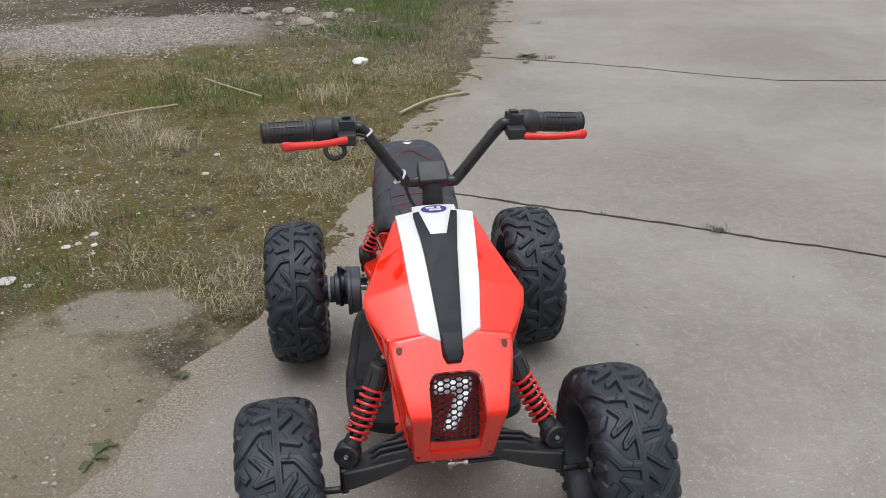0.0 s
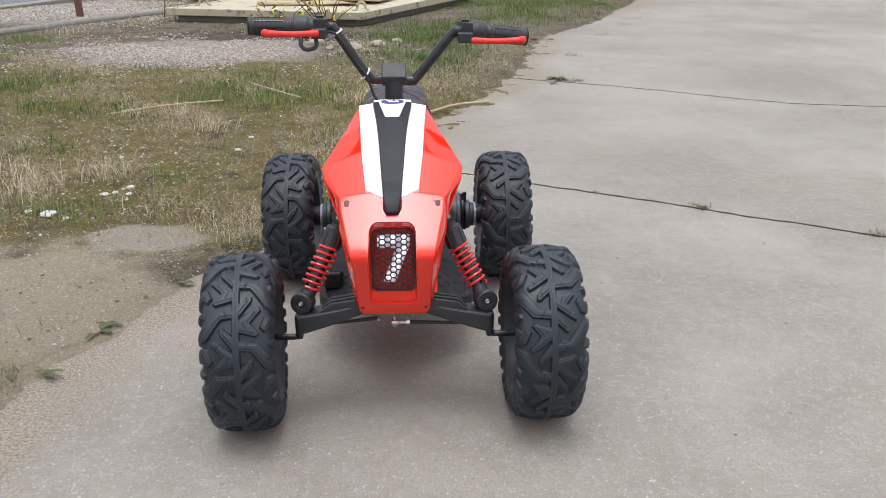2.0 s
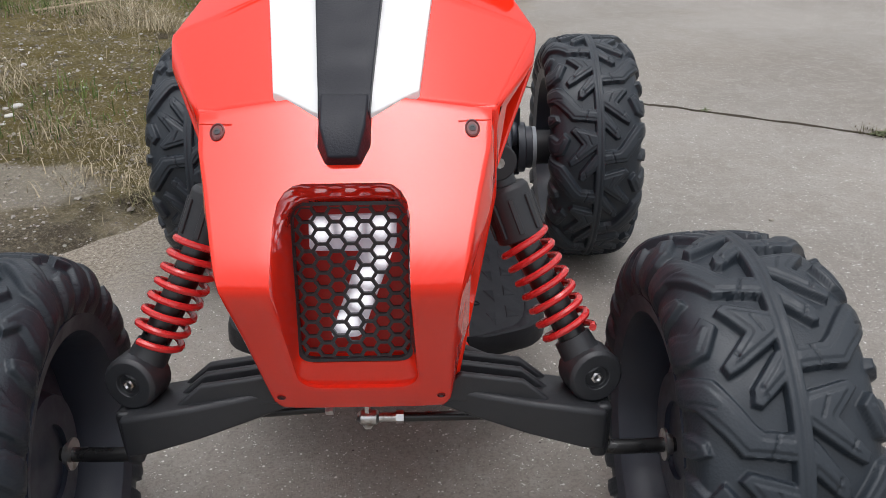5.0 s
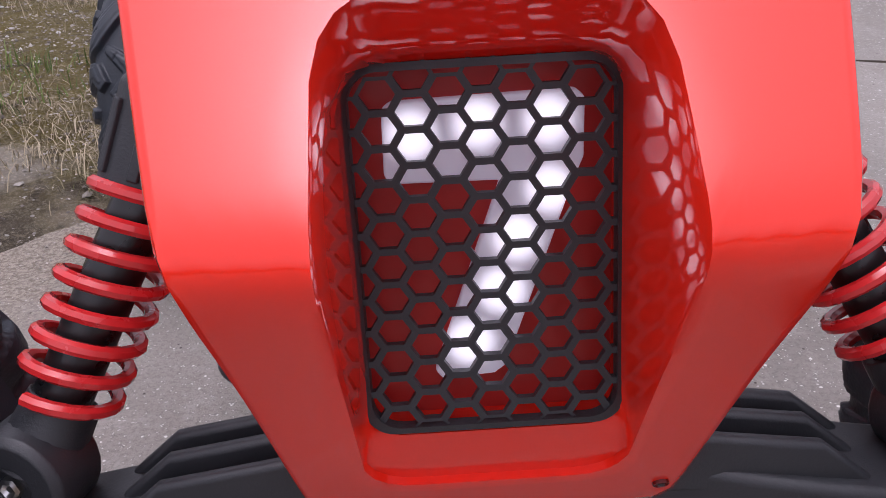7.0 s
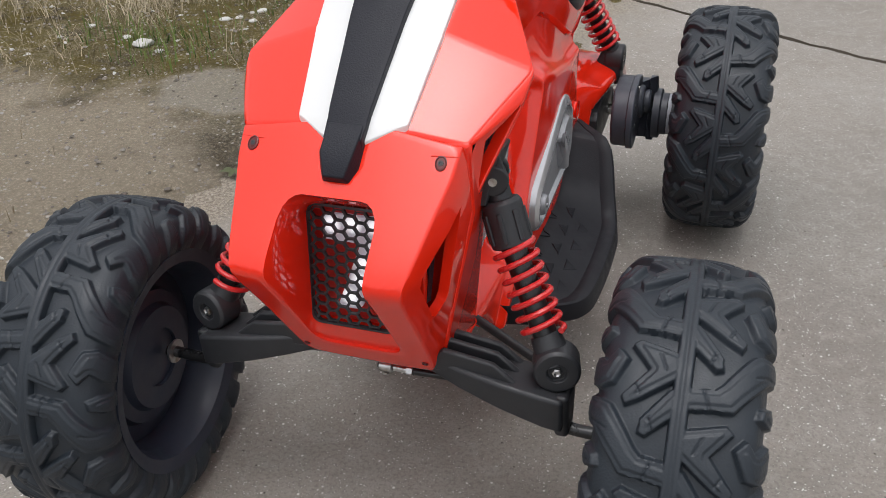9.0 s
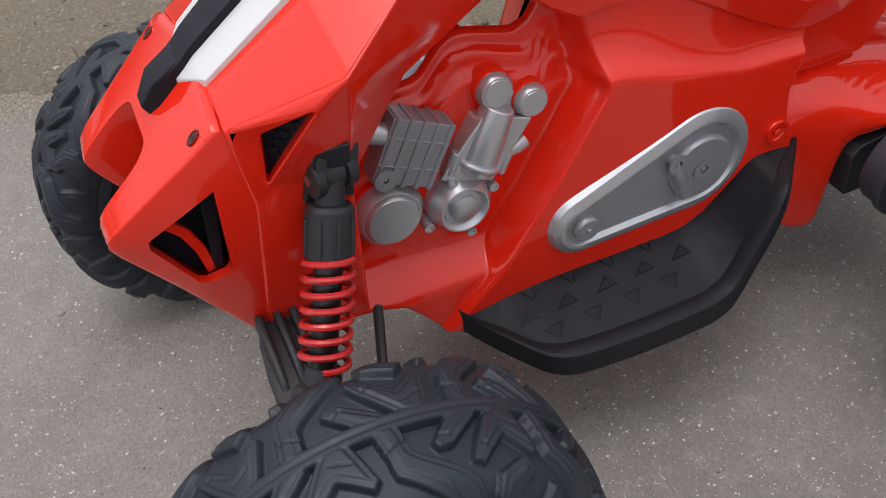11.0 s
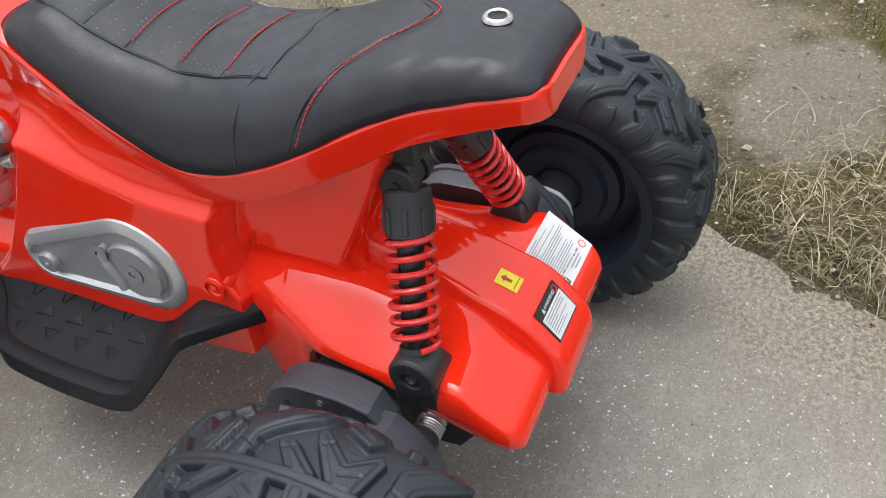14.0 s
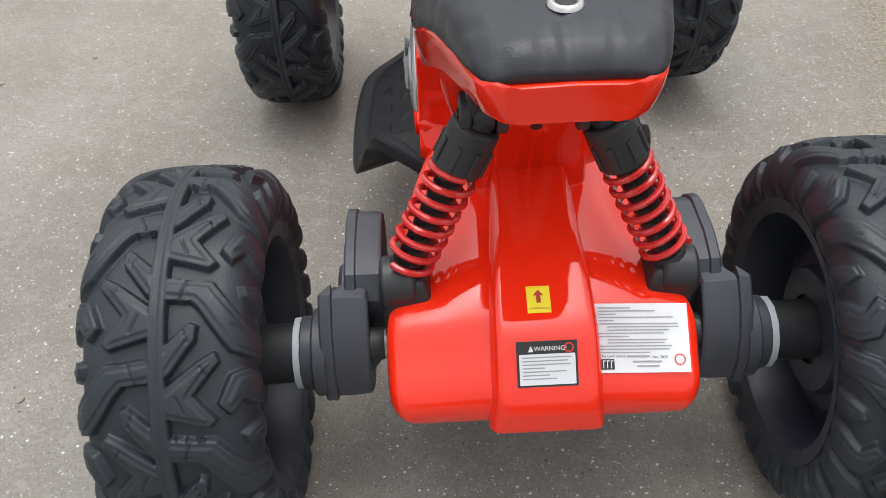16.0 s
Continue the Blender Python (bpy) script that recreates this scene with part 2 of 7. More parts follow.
def soil():
    """Trampled ground: grey-brown dirt, moss, sandy and gravelly places, all in the ground's own coordinates."""
    m = Mat("mossy_dirt", (0.12, 0.1, 0.07), 0.95, spec=0.2)
    dirt = m.mix(m.span(m.noise(6, 8, 0.7), 0.3, 0.7), (0.085, 0.067, 0.045), (0.19, 0.16, 0.115))
    dirt = m.mix(m.span(m.noise(60, 6, 0.75), 0.4, 0.7), dirt, (0.08, 0.068, 0.05))
    moss = m.mix(m.noise(30, 5), (0.07, 0.056, 0.01), (0.23, 0.175, 0.032))
    sep = m.n.new("ShaderNodeSeparateXYZ")
    m.l.new(m.coords(), sep.inputs[0])

    def blob(cx, cy, rx, ry, amount=0.35, scale=4):
        dx = m.math("DIVIDE", m.math("SUBTRACT", sep.outputs[0], cx), rx)
        dy = m.math("DIVIDE", m.math("SUBTRACT", sep.outputs[1], cy), ry)
        d = m.math("SQRT", m.math("ADD", m.math("MULTIPLY", dx, dx), m.math("MULTIPLY", dy, dy)), 0)
        d = m.math("ADD", d, m.math("MULTIPLY", m.math("SUBTRACT", m.noise(scale, 6, 0.65), 0.5), amount * 4))
        return m.span(d, 0.75, 1.1, 1.0, 0.0)

    mossy = m.math("MULTIPLY", m.span(m.noise(2.4, 6, 0.68), 0.27, 0.44), blob(-1.5, 2.2, 2.4, 2.0))
    out = m.mix(mossy, dirt, moss)
    thatch = m.math("MULTIPLY", m.span(m.noise(150, 4, 0.8), 0.47, 0.56), m.span(m.noise(3.4, 6, 0.7), 0.46, 0.6))
    out = m.mix(m.math("MULTIPLY", thatch, 0.6), out, (0.29, 0.24, 0.16))
    out = m.mix(m.span(m.noise(11, 6, 0.75), 0.53, 0.64, 0, 0.85), out, (0.045, 0.034, 0.02))
    sand = m.mix(m.noise(70, 5, 0.7), (0.36, 0.3, 0.22), (0.6, 0.515, 0.4))
    out = m.mix(m.math("MULTIPLY", blob(-1.05, -0.15, 0.9, 0.85, 0.35), 0.92), out, sand)
    out = m.mix(m.math("MULTIPLY", blob(-0.72, 0.68, 0.2, 0.12, 0.3, 9), 0.9), out, m.mix(m.noise(80, 5), (0.4, 0.355, 0.29), (0.52, 0.47, 0.39)))
    gravel = m.mix(m.voronoi(34, out="Distance"), (0.5, 0.46, 0.41), (0.2, 0.175, 0.15))
    out = m.mix(blob(-1.4, 4.3, 0.95, 0.62, 0.3, 3), out, gravel)
    out = m.mix(blob(-3.3, 7.0, 1.3, 1.2, 0.2, 3), out, gravel)
    out = m.mix(blob(-1.0, 5.15, 0.9, 0.34, 0.3, 5), out, (0.055, 0.04, 0.03))
    chaff = m.math("MULTIPLY", m.span(m.noise(190, 6, 0.85), 0.5, 0.57), m.span(m.noise(9, 4, 0.7), 0.35, 0.6, 0.1, 0.6))
    out = m.mix(chaff, out, (0.42, 0.37, 0.28))
    out = m.mix(m.span(m.noise(150, 6, 0.85), 0.5, 0.6, 0.35, 0.0), out, (0.05, 0.042, 0.028))
    peb = m.math("MULTIPLY", m.span(m.voronoi(60), 0.12, 0.24, 1.0, 0.0), m.span(m.noise(30, 1), 0.53, 0.57))
    out = m.mix(peb, out, (0.5, 0.47, 0.42))
    m.color(out)
    m.bump(m.noise(90, 6, 0.8), 1.0, 0.014)
    m.bump(m.noise(18, 4), 0.6, 0.015)
    return m.m


CONCRETE, SOIL = concrete(), soil()
CRACK_DIRT = flat("dark_crack_dirt", (0.075, 0.062, 0.046), 0.95)


# ---- building helpers ----
def link_mesh(name, bm, material, parent=None, label="", bevel=0.0, segments=2, angle=32, smooth=True, subsurf=0):
    """One bmesh as one mesh object, smooth, with rounded edges if bevel is given."""
    me = bpy.data.meshes.new(name)
    bm.to_mesh(me)
    bm.free()
    for mat in material if isinstance(material, (list, tuple)) else [material]:
        me.materials.append(mat)
    if smooth:
        me.polygons.foreach_set("use_smooth", [True] * len(me.polygons))
    ob = new(name, me)
    if parent is not None:
        ob.parent = parent
    if subsurf:
        s = ob.modifiers.new("round", "SUBSURF")
        s.levels = s.render_levels = subsurf
    if bevel:
        b = ob.modifiers.new("edges", "BEVEL")
        b.width, b.segments, b.limit_method, b.angle_limit = bevel, segments, "ANGLE", radians(angle)
        b.use_clamp_overlap = True
        w = ob.modifiers.new("normals", "WEIGHTED_NORMAL")
        w.keep_sharp = False
    elif smooth and not subsurf:
        me.set_sharp_from_angle(angle=radians(angle + 8))
    if label:
        tagged(ob, label)
    return ob


def part(name, bm, material, parent, label="", **kw):
    return link_mesh(name, bm, material, parent, label, **kw)


def ring_loft(rings, close_ends=True, closed=True):
    """Skin over rings that have the same number of points."""
    bm = bmesh.new()
    vs = [[bm.verts.new(p) for p in ring] for ring in rings]
    n = len(rings[0])
    for a, b in zip(vs, vs[1:]):
        for i in range(n if closed else n - 1):
            j = (i + 1) % n
            bm.faces.new((a[i], a[j], b[j], b[i]))
    if close_ends:
        bm.faces.new(vs[0][::-1])
        bm.faces.new(vs[-1])
    bmesh.ops.recalc_face_normals(bm, faces=bm.faces)
    return bm


def mirrored_loft(stations):
    """stations: (y, [(x, z), ...] from the top middle round the +x side to the bottom middle). Mirrored into closed rings."""
    rings = []
    for y, half in stations:
        right = [(x, y, z) for x, z in half]
        rings.append(right + [(-x, y, z) for x, _, z in right[::-1] if x > 1e-6])
    return ring_loft(rings)


def prism(points, axis, lo, hi):
    """Polygon in the two other axes (in order), extruded along axis from lo to hi."""
    def at(p, h):
        q = list(p)
        q.insert("xyz".index(axis), h)
        return q
    return ring_loft([[at(p, lo) for p in points], [at(p, hi) for p in points]])


def tube(path, radius, sides=12, caps=True):
    """A round bar along a path; radius may be a list."""
    pts = [Vector(p) for p in path]
    rings, a = [], None
    for i, p in enumerate(pts):
        d = (pts[min(i + 1, len(pts) - 1)] - pts[max(i - 1, 0)]).normalized()
        if a is None:
            a = d.orthogonal().normalized()
        a = (a - d * a.dot(d)).normalized()
        b = d.cross(a)
        r = radius[i] if isinstance(radius, (list, tuple)) else radius
        rings.append([p + r * (math.cos(2 * math.pi * k / sides) * a + math.sin(2 * math.pi * k / sides) * b) for k in range(sides)])
    return ring_loft(rings, close_ends=caps)


def bezier(points, n=8):
    """A smooth path through points (Catmull-Rom)."""
    p = [Vector(q) for q in points]
    p = [2 * p[0] - p[1]] + p + [2 * p[-1] - p[-2]]
    out = []
    for i in range(1, len(p) - 2):
        for k in range(n):
            t = k / n
            a, b, c, d = p[i - 1], p[i], p[i + 1], p[i + 2]
            out.append(0.5 * (2 * b + (c - a) * t + (2 * a - 5 * b + 4 * c - d) * t * t + (3 * b - a - 3 * c + d) * t ** 3))
    out.append(p[-2])
    return out


def join(*bms):
    """Several bmeshes in one."""
    out = bmesh.new()
    for b in bms:
        me = bpy.data.meshes.new("tmp")
        b.to_mesh(me)
        b.free()
        out.from_mesh(me)
        bpy.data.meshes.remove(me)
    return out


def moved(bm, m):
    bmesh.ops.transform(bm, matrix=m, verts=bm.verts)
    return bm


def flipped(bm):
    """The mirror image across the vehicle's middle."""
    bmesh.ops.scale(bm, vec=(-1, 1, 1), verts=bm.verts)
    bmesh.ops.reverse_faces(bm, faces=bm.faces)
    return bm


def lathe(profile, sides=32, axis_m=None, closed=False):
    """Profile of (radius, height) turned about z."""
    rings = [[(r * math.cos(2 * math.pi * k / sides), r * math.sin(2 * math.pi * k / sides), h) for k in range(sides)] for r, h in profile]
    bm = ring_loft(rings + ([rings[0]] if closed else []), close_ends=not closed)
    if closed:
        bmesh.ops.remove_doubles(bm, verts=bm.verts, dist=1e-6)
    return moved(bm, axis_m) if axis_m is not None else bm


def box(sx, sy, sz, m):
    bm = bmesh.new()
    bmesh.ops.create_cube(bm, size=1)
    bmesh.ops.scale(bm, vec=(sx, sy, sz), verts=bm.verts)
    return moved(bm, m)


def along(a, b):
    """A frame at a whose z runs to b."""
    d = Vector(b) - Vector(a)
    return Matrix.Translation(a) @ d.to_track_quat("Z", "Y").to_matrix().to_4x4()


def lerp(table, v):
    """Straight interpolation in a table of (key, value...)."""
    for a, b in zip(table, table[1:]):
        if v <= b[0]:
            f = max(0.0, (v - a[0]) / (b[0] - a[0]))
            r = [p + (q - p) * f for p, q in zip(a[1:], b[1:])]
            return r if len(r) > 1 else r[0]
    return list(table[-1][1:]) if len(table[-1]) > 2 else table[-1][1]


def curve(table, v):
    """Smooth interpolation in a table of (key, value...), for flowing lines."""
    k = 0
    while k < len(table) - 2 and v > table[k + 1][0]:
        k += 1
    a, b = table[k], table[k + 1]
    p, q = table[max(0, k - 1)], table[min(len(table) - 1, k + 2)]
    h = b[0] - a[0]
    t = min(1.0, max(0.0, (v - a[0]) / h))
    out = []
    for i in range(1, len(a)):
        ma = (b[i] - p[i]) / (b[0] - p[0]) * h
        mb = (q[i] - a[i]) / (q[0] - a[0]) * h
        out.append((2 * t ** 3 - 3 * t * t + 1) * a[i] + (t ** 3 - 2 * t * t + t) * ma + (3 * t * t - 2 * t ** 3) * b[i] + (t ** 3 - t * t) * mb)
    return out if len(out) > 1 else out[0]


def filled(outer, hole=None):
    """A flat-ish face with an optional hole, from loops of 3D points. Returns bm and the two vertex loops."""
    bm = bmesh.new()
    loops = []
    edges = []
    for loop in [outer] + ([hole] if hole else []):
        vs = [bm.verts.new(p) for p in loop]
        loops.append(vs)
        edges += [bm.edges.new((vs[i], vs[(i + 1) % len(vs)])) for i in range(len(vs))]
    bmesh.ops.triangle_fill(bm, use_beauty=True, edges=edges)
    return bm, loops


# ---- ground: soil sheet, concrete slabs with cracks ----
EDGE = [(-40, -9), (-3, -1.9), (-1.2, -1.15), (-0.5, -0.86), (-0.2, -0.755), (-0.03, -0.71), (0.11, -0.65), (0.39, -0.535), (0.57, -0.44), (0.67, -0.36), (0.755, -0.32), (0.87, -0.27), (1.4, -0.12), (2.04, 0.07), (2.64, 0.35), (3.4, 0.64), (5.06, 1.04), (6.06, 1.69), (8.2, 2.6), (11.8, 4.18), (40, 17)]
SHORE_A, SHORE_D = Vector((-3.72, 7.4)), Vector((1.08, 2.29)).normalized()


def shore(x, y):
    """Metres beyond the water's edge."""
    return -(x - SHORE_A.x) * SHORE_D.y + (y - SHORE_A.y) * SHORE_D.x


def soil_height(x, y):
    d = x - lerp(EDGE, y) + 0.05 * noise.noise((x * 6, y * 6, 0)) + 0.03 * noise.noise((x * 22, y * 22, 3))
    z = max(-0.03, min(0.02, -0.3 * d))
    z += (0.006 * noise.noise((x * 9, y * 9, 5)) + 0.004 * noise.noise((x * 31, y * 31, 8))) if -4 < x < 4 and y < 7 else 0
    w = shore(x, y)
    if w > 0:
        z -= min(1.0, w * 0.9)
    return z


def graded(lo, hi, step, far):
    """Even steps between lo and hi, ever wider ones out to far."""
    mid = [lo + step * i for i in range(int((hi - lo) / step) + 1)]
    out, d, v = [], step, hi
    while v < far:
        d *= 1.35
        v += d
        out.append(v)
    left, d, v = [], step, lo
    while v > -far:
        d *= 1.35
        v -= d
        left.append(v)
    return left[::-1] + mid + out


def ground_sheet():
    xs, ys = graded(-3.2, 1.9, 0.024, 600), graded(-1.2, 6.0, 0.024, 600)
    verts = [(x, y, soil_height(x, y)) for y in ys for x in xs]
    n = len(xs)
    faces = [(j * n + i, j * n + i + 1, j * n + n + i + 1, j * n + n + i) for j in range(len(ys) - 1) for i in range(n - 1)]
    me = bpy.data.meshes.new("ground")
    me.from_pydata(verts, [], faces)
    me.polygons.foreach_set("use_smooth", [True] * len(me.polygons))
    me.materials.append(SOIL)
    return tagged(new("ground", me), "mossy trampled dirt with gravel patches beside concrete", "ground", kind="structure")


def crack_line(table, seed):
    def at(x):
        return lerp(table, x) + 0.018 * noise.noise((x * 5, seed, 0)) + 0.008 * noise.noise((x * 23, seed, 4)) + 0.004 * noise.noise((x * 70, seed, 9))
    return at


crack_near = crack_line([(-4, 3.7), (0.248, 1.36), (0.968, 0.938), (1.366, 0.698), (14, -6.6)], 1.7)
crack_far = crack_line([(-4, 5.6), (1.17, 3.06), (1.94, 2.555), (2.43, 2.455), (14, 0.3)], 5.3)


def slab(name, low, high):
    """A concrete slab between two lines y = low(x) and y = high(x), with broken edges."""
    xs = graded(-0.5, 3.0, 0.018, 14)
    xs = [x for x in xs if -3 < x <= 14]
    bm = bmesh.new()
    rows = []
    for x in xs:
        a, b = low(x), high(x)
        w = 0.003 + 0.007 * abs(noise.noise((x * 9, a, 2)))
        c = 0.003 + 0.005 * abs(noise.noise((x * 17, b, 6)))
        lo = [(x, a + w, -0.05), (x, a + w + 0.001, -0.008), (x, a + w + c, 0.0)]
        hi = [(x, b - w - c, 0.0), (x, b - w - 0.001, -0.008), (x, b - w, -0.05)]
        rows.append([bm.verts.new(p) for p in lo + hi])
    for r, s in zip(rows, rows[1:]):
        for i in range(5):
            bm.faces.new((r[i], s[i], s[i + 1], r[i + 1])).material_index = 0 if i == 2 else 1
    bmesh.ops.recalc_face_normals(bm, faces=bm.faces)
    ob = link_mesh(name, bm, [CONCRETE, CRACK_DIRT], smooth=False)
    return tagged(ob, "weathered grey concrete slab with broken crack edges", "pavement", kind="structure")


def dirt_margin():
    """Thin trodden dirt that runs out unevenly over the edge of the concrete."""
    verts, faces, n = [], [], 56
    ys = [-1.1 + 0.0062 * i for i in range(1050)]
    for y in ys:
        k = 0.2 + 0.8 * min(1.0, max(0.0, (y - 0.45) / 0.4))
        for i in range(n):
            d = -0.09 + 0.0068 * i
            x = lerp(EDGE, y) + d
            h = -0.002 - 0.06 * d + k * 0.016 * noise.noise((x * 6, y * 6, 2)) + k * 0.01 * noise.noise((x * 21, y * 21, 6)) + k * 0.006 * noise.noise((x * 70, y * 70, 9))
            verts.append((x, y, min(0.0035, h * 0.3) if h > 0 else max(-0.012, h)))
    for j in range(len(ys) - 1):
        faces += [(j * n + i, j * n + i + 1, j * n + n + i + 1, j * n + n + i) for i in range(n - 1)]
    me = bpy.data.meshes.new("dirt_margin")
    me.from_pydata(verts, [], faces)
    me.polygons.foreach_set("use_smooth", [True] * len(me.polygons))
    me.materials.append(SOIL)
    return tagged(new("dirt_margin", me), "thin trodden dirt running out over the concrete edge", "dirt", kind="stuff")


ground_sheet()
dirt_margin()
slab("pavement_near", lambda x: -9.0, crack_near)
slab("pavement_middle", crack_near, crack_far)
slab("pavement_far", crack_far, lambda x: 30.0)


def crack_dirt(name, line):
    """Dark dirt that fills a crack."""
    xs = [-1.2 + 0.03 * i for i in range(300)]
    bm = bmesh.new()
    rows = [[bm.verts.new((x, line(x) + o, -0.014 - 0.006 * abs(noise.noise((x * 30, o, 1))))) for o in (-0.03, 0.0, 0.03)] for x in xs]
    for r, q in zip(rows, rows[1:]):
        for i in range(2):
            bm.faces.new((r[i], q[i], q[i + 1], r[i + 1]))
    bmesh.ops.recalc_face_normals(bm, faces=bm.faces)
    return tagged(link_mesh(name, bm, CRACK_DIRT), "dark dirt filling a crack in the concrete", "crack", kind="structure")


crack_dirt("crack_fill_near", crack_near)
crack_dirt("crack_fill_far", crack_far)

# ---- the ride-on quad bike ----
quad = new("ride_on_quad_bike")
tagged(quad, "red children's electric quad bike with black knobbly tyres on concrete", "ride-on quad")


def mirrored_shell(corners, faces, rim):
    """Side faces over named +x corners, mirrored, with the rim joined across the middle into one closed body."""
    bm = bmesh.new()
    r = {k: bm.verts.new(v) for k, v in corners.items()}
    l = {k: bm.verts.new((-v[0], v[1], v[2])) for k, v in corners.items()}
    for f in faces:
        bm.faces.new([r[k] for k in f])
        bm.faces.new([l[k] for k in f][::-1])
    for a, b in zip(rim, rim[1:] + rim[:1]):
        bm.faces.new((r[a], l[a], l[b], r[b]))
    bmesh.ops.recalc_face_normals(bm, faces=bm.faces)
    return bm


# rail and tank line: y, half width, height of the upper edge
RAIL = [(-0.048, 0.066, 0.541), (0.001, 0.068, 0.505), (0.057, 0.07, 0.473), (0.082, 0.073, 0.461), (0.127, 0.083, 0.441), (0.161, 0.087, 0.422), (0.198, 0.088, 0.401), (0.243, 0.088, 0.381), (0.279, 0.088, 0.382), (0.322, 0.088, 0.397), (0.363, 0.087, 0.418), (0.404, 0.082, 0.441), (0.442, 0.074, 0.458), (0.485, 0.0625, 0.467), (0.516, 0.0535, 0.471), (0.526, 0.0505, 0.472), (0.532, 0.0485, 0.4725)]


def rail_at(y):
    return curve(RAIL, y)


def step(v, a, b):
    t = min(1.0, max(0.0, (v - a) / (b - a)))
    return t * t * (3 - 2 * t)


def rounded_end(y, end, r):
    """How far a section draws in near its rounded end."""
    t = min(1.0, max(0.0, (y - (end - r)) / r))
    return r * (1 - math.sqrt(max(0.0, 1 - t * t)))


def upper_body():
    """Tank, seat rail and tail in one sweep."""
    out = []
    n = 56
    for i in range(n + 1):
        y = -0.05 + 0.581 * math.sin(math.pi / 2 * (i / n) ** 0.8) if i else -0.05
        w, z = rail_at(y)
        drop = lerp([(-0.05, 0.096), (-0.03, 0.082), (-0.013, 0.069), (0.007, 0.073), (0.022, 0.076), (0.036, 0.076), (0.06, 0.06), (0.1, 0.036), (0.4, 0.036), (0.46, 0.033), (0.5, 0.03), (0.53, 0.028)], y)
        top = z + 0.004 - 0.01 * step(y, 0.125, 0.15) + 0.0055 * step(y, 0.5, 0.518)
        e = rounded_end(y, 0.5315, 0.017)
        thin = 0.03 + (drop - 0.03) * step(y, 0.42, 0.46)
        w -= e * 0.85
        z -= e * 0.12
        top -= e * 0.14
        k = min(1.0, w / 0.06)
        low = z - thin + e * 0.3
        out.append((y, [(0, top), (w * 0.75, top - 0.001), (w - 0.007 * k, z), (w - 0.002, z - 0.001), (w, z - 0.004), (w - 0.001, z - 0.012), (w - 0.006 * k, z - drop + 0.004 + e * 0.3), (w - 0.012 * k, z - drop + e * 0.3), (w - 0.022 * k, z - drop - 0.001 + e * 0.3), (w - 0.026 * k, low), (0, low)]))
    return mirrored_loft(out)


part("upper_body", upper_body(), RED, quad, bevel=0.004, segments=3)

HOOD = [(-0.277, 0.415, 0.042), (-0.253, 0.431, 0.045), (-0.242, 0.442, 0.046), (-0.175, 0.492, 0.053), (-0.115, 0.53, 0.06), (-0.065, 0.548, 0.064), (-0.036, 0.554, 0.064)]


def hood_z(x, y):
    z, w = lerp(HOOD, y)
    return z - 0.006 * (x / w) ** 2


CORNER = dict(
    A=(0.0955, -0.2439, 0.4302), B=(0.128, -0.1659, 0.4617), C=(0.067, -0.0474, 0.537), D=(0.053, -0.036, 0.4435), E=(0.05, -0.102, 0.402),
    K=(0.086, -0.1642, 0.3547), L=(0.072, -0.1666, 0.1975), I=(0.066, -0.2523, 0.2121), J=(0.096, -0.2368, 0.3665))


def hood():
    rows = [(-0.243, CORNER["A"]), (-0.17, CORNER["B"]), (-0.115, (0.0985, -0.1071, 0.4964)), (-0.05, CORNER["C"])]
    rings = []
    for y, out in rows:
        w = lerp(HOOD, y)[1]
        right = [(0, y, hood_z(0, y)), (w, y, hood_z(w, y)), out, (out[0] * 0.86, out[1] + 0.004, out[2] - 0.01), (0, y, out[2] - 0.01)]
        rings.append(right + [(-p[0], p[1], p[2]) for p in right[::-1] if p[0] > 1e-6])
    return ring_loft(rings)


part("hood", hood(), RED, quad, bevel=0.004, segments=3, angle=12)


def front_block():
    """Side cheeks behind the nose, with the triangular vent openings."""
    vent = [(0.124, -0.1878, 0.4438), (0.1035, -0.2225, 0.4255), (0.0965, -0.226, 0.3805)]
    bm = mirrored_shell(CORNER, ["JKLI", "BCDE", "BEK"], list("ABCDEKLIJ"))
    for s in (1, -1):
        f, (outer, hole) = filled([CORNER[k] for k in "ABKJ"], vent)
        ring = hole
        deep = [f.verts.new(v.co + Vector((-0.012, 0.004, 0))) for v in ring]
        for i in range(3):
            j = (i + 1) % 3
            f.faces.new((ring[i], ring[j], deep[j], deep[i]))
        bmesh.ops.recalc_face_normals(f, faces=f.faces)
        bm = join(bm, f if s == 1 else flipped(f))
    bmesh.ops.remove_doubles(bm, verts=bm.verts, dist=1e-5)
    bmesh.ops.recalc_face_normals(bm, faces=bm.faces)
    return bm, vent


block, VENT = front_block()
part("side_cheek", block, RED, quad, bevel=0.003, segments=3, angle=14)


# side body: engine bay wall with its hump, then the bulging side panel, then the sill
HUMP = [(-0.21, 0.378), (-0.0871, 0.378), (-0.079, 0.385), (-0.067, 0.401), (-0.057, 0.4085), (-0.042, 0.4085), (0.0, 0.397), (0.012, 0.402), (0.03, 0.428), (0.06, 0.443)]
TERRACE = [(-0.21, 0.372), (-0.088, 0.372), (-0.079, 0.378), (-0.067, 0.395), (-0.056, 0.403), (-0.043, 0.403), (0.0, 0.3885), (0.045, 0.375)]
LOW_EDGE = [(-0.21, 0.203), (-0.16, 0.1955), (-0.1342, 0.185), (-0.118, 0.164), (-0.1033, 0.143), (-0.083, 0.134), (0.0, 0.143), (0.15, 0.148), (0.21, 0.152), (0.25, 0.157), (0.262, 0.168), (0.275, 0.235), (0.4, 0.25)]


def side_top(y):
    rail = rail_at(y)[1] - 0.028
    return min(rail, lerp(HUMP, y)) if y < 0.06 else rail


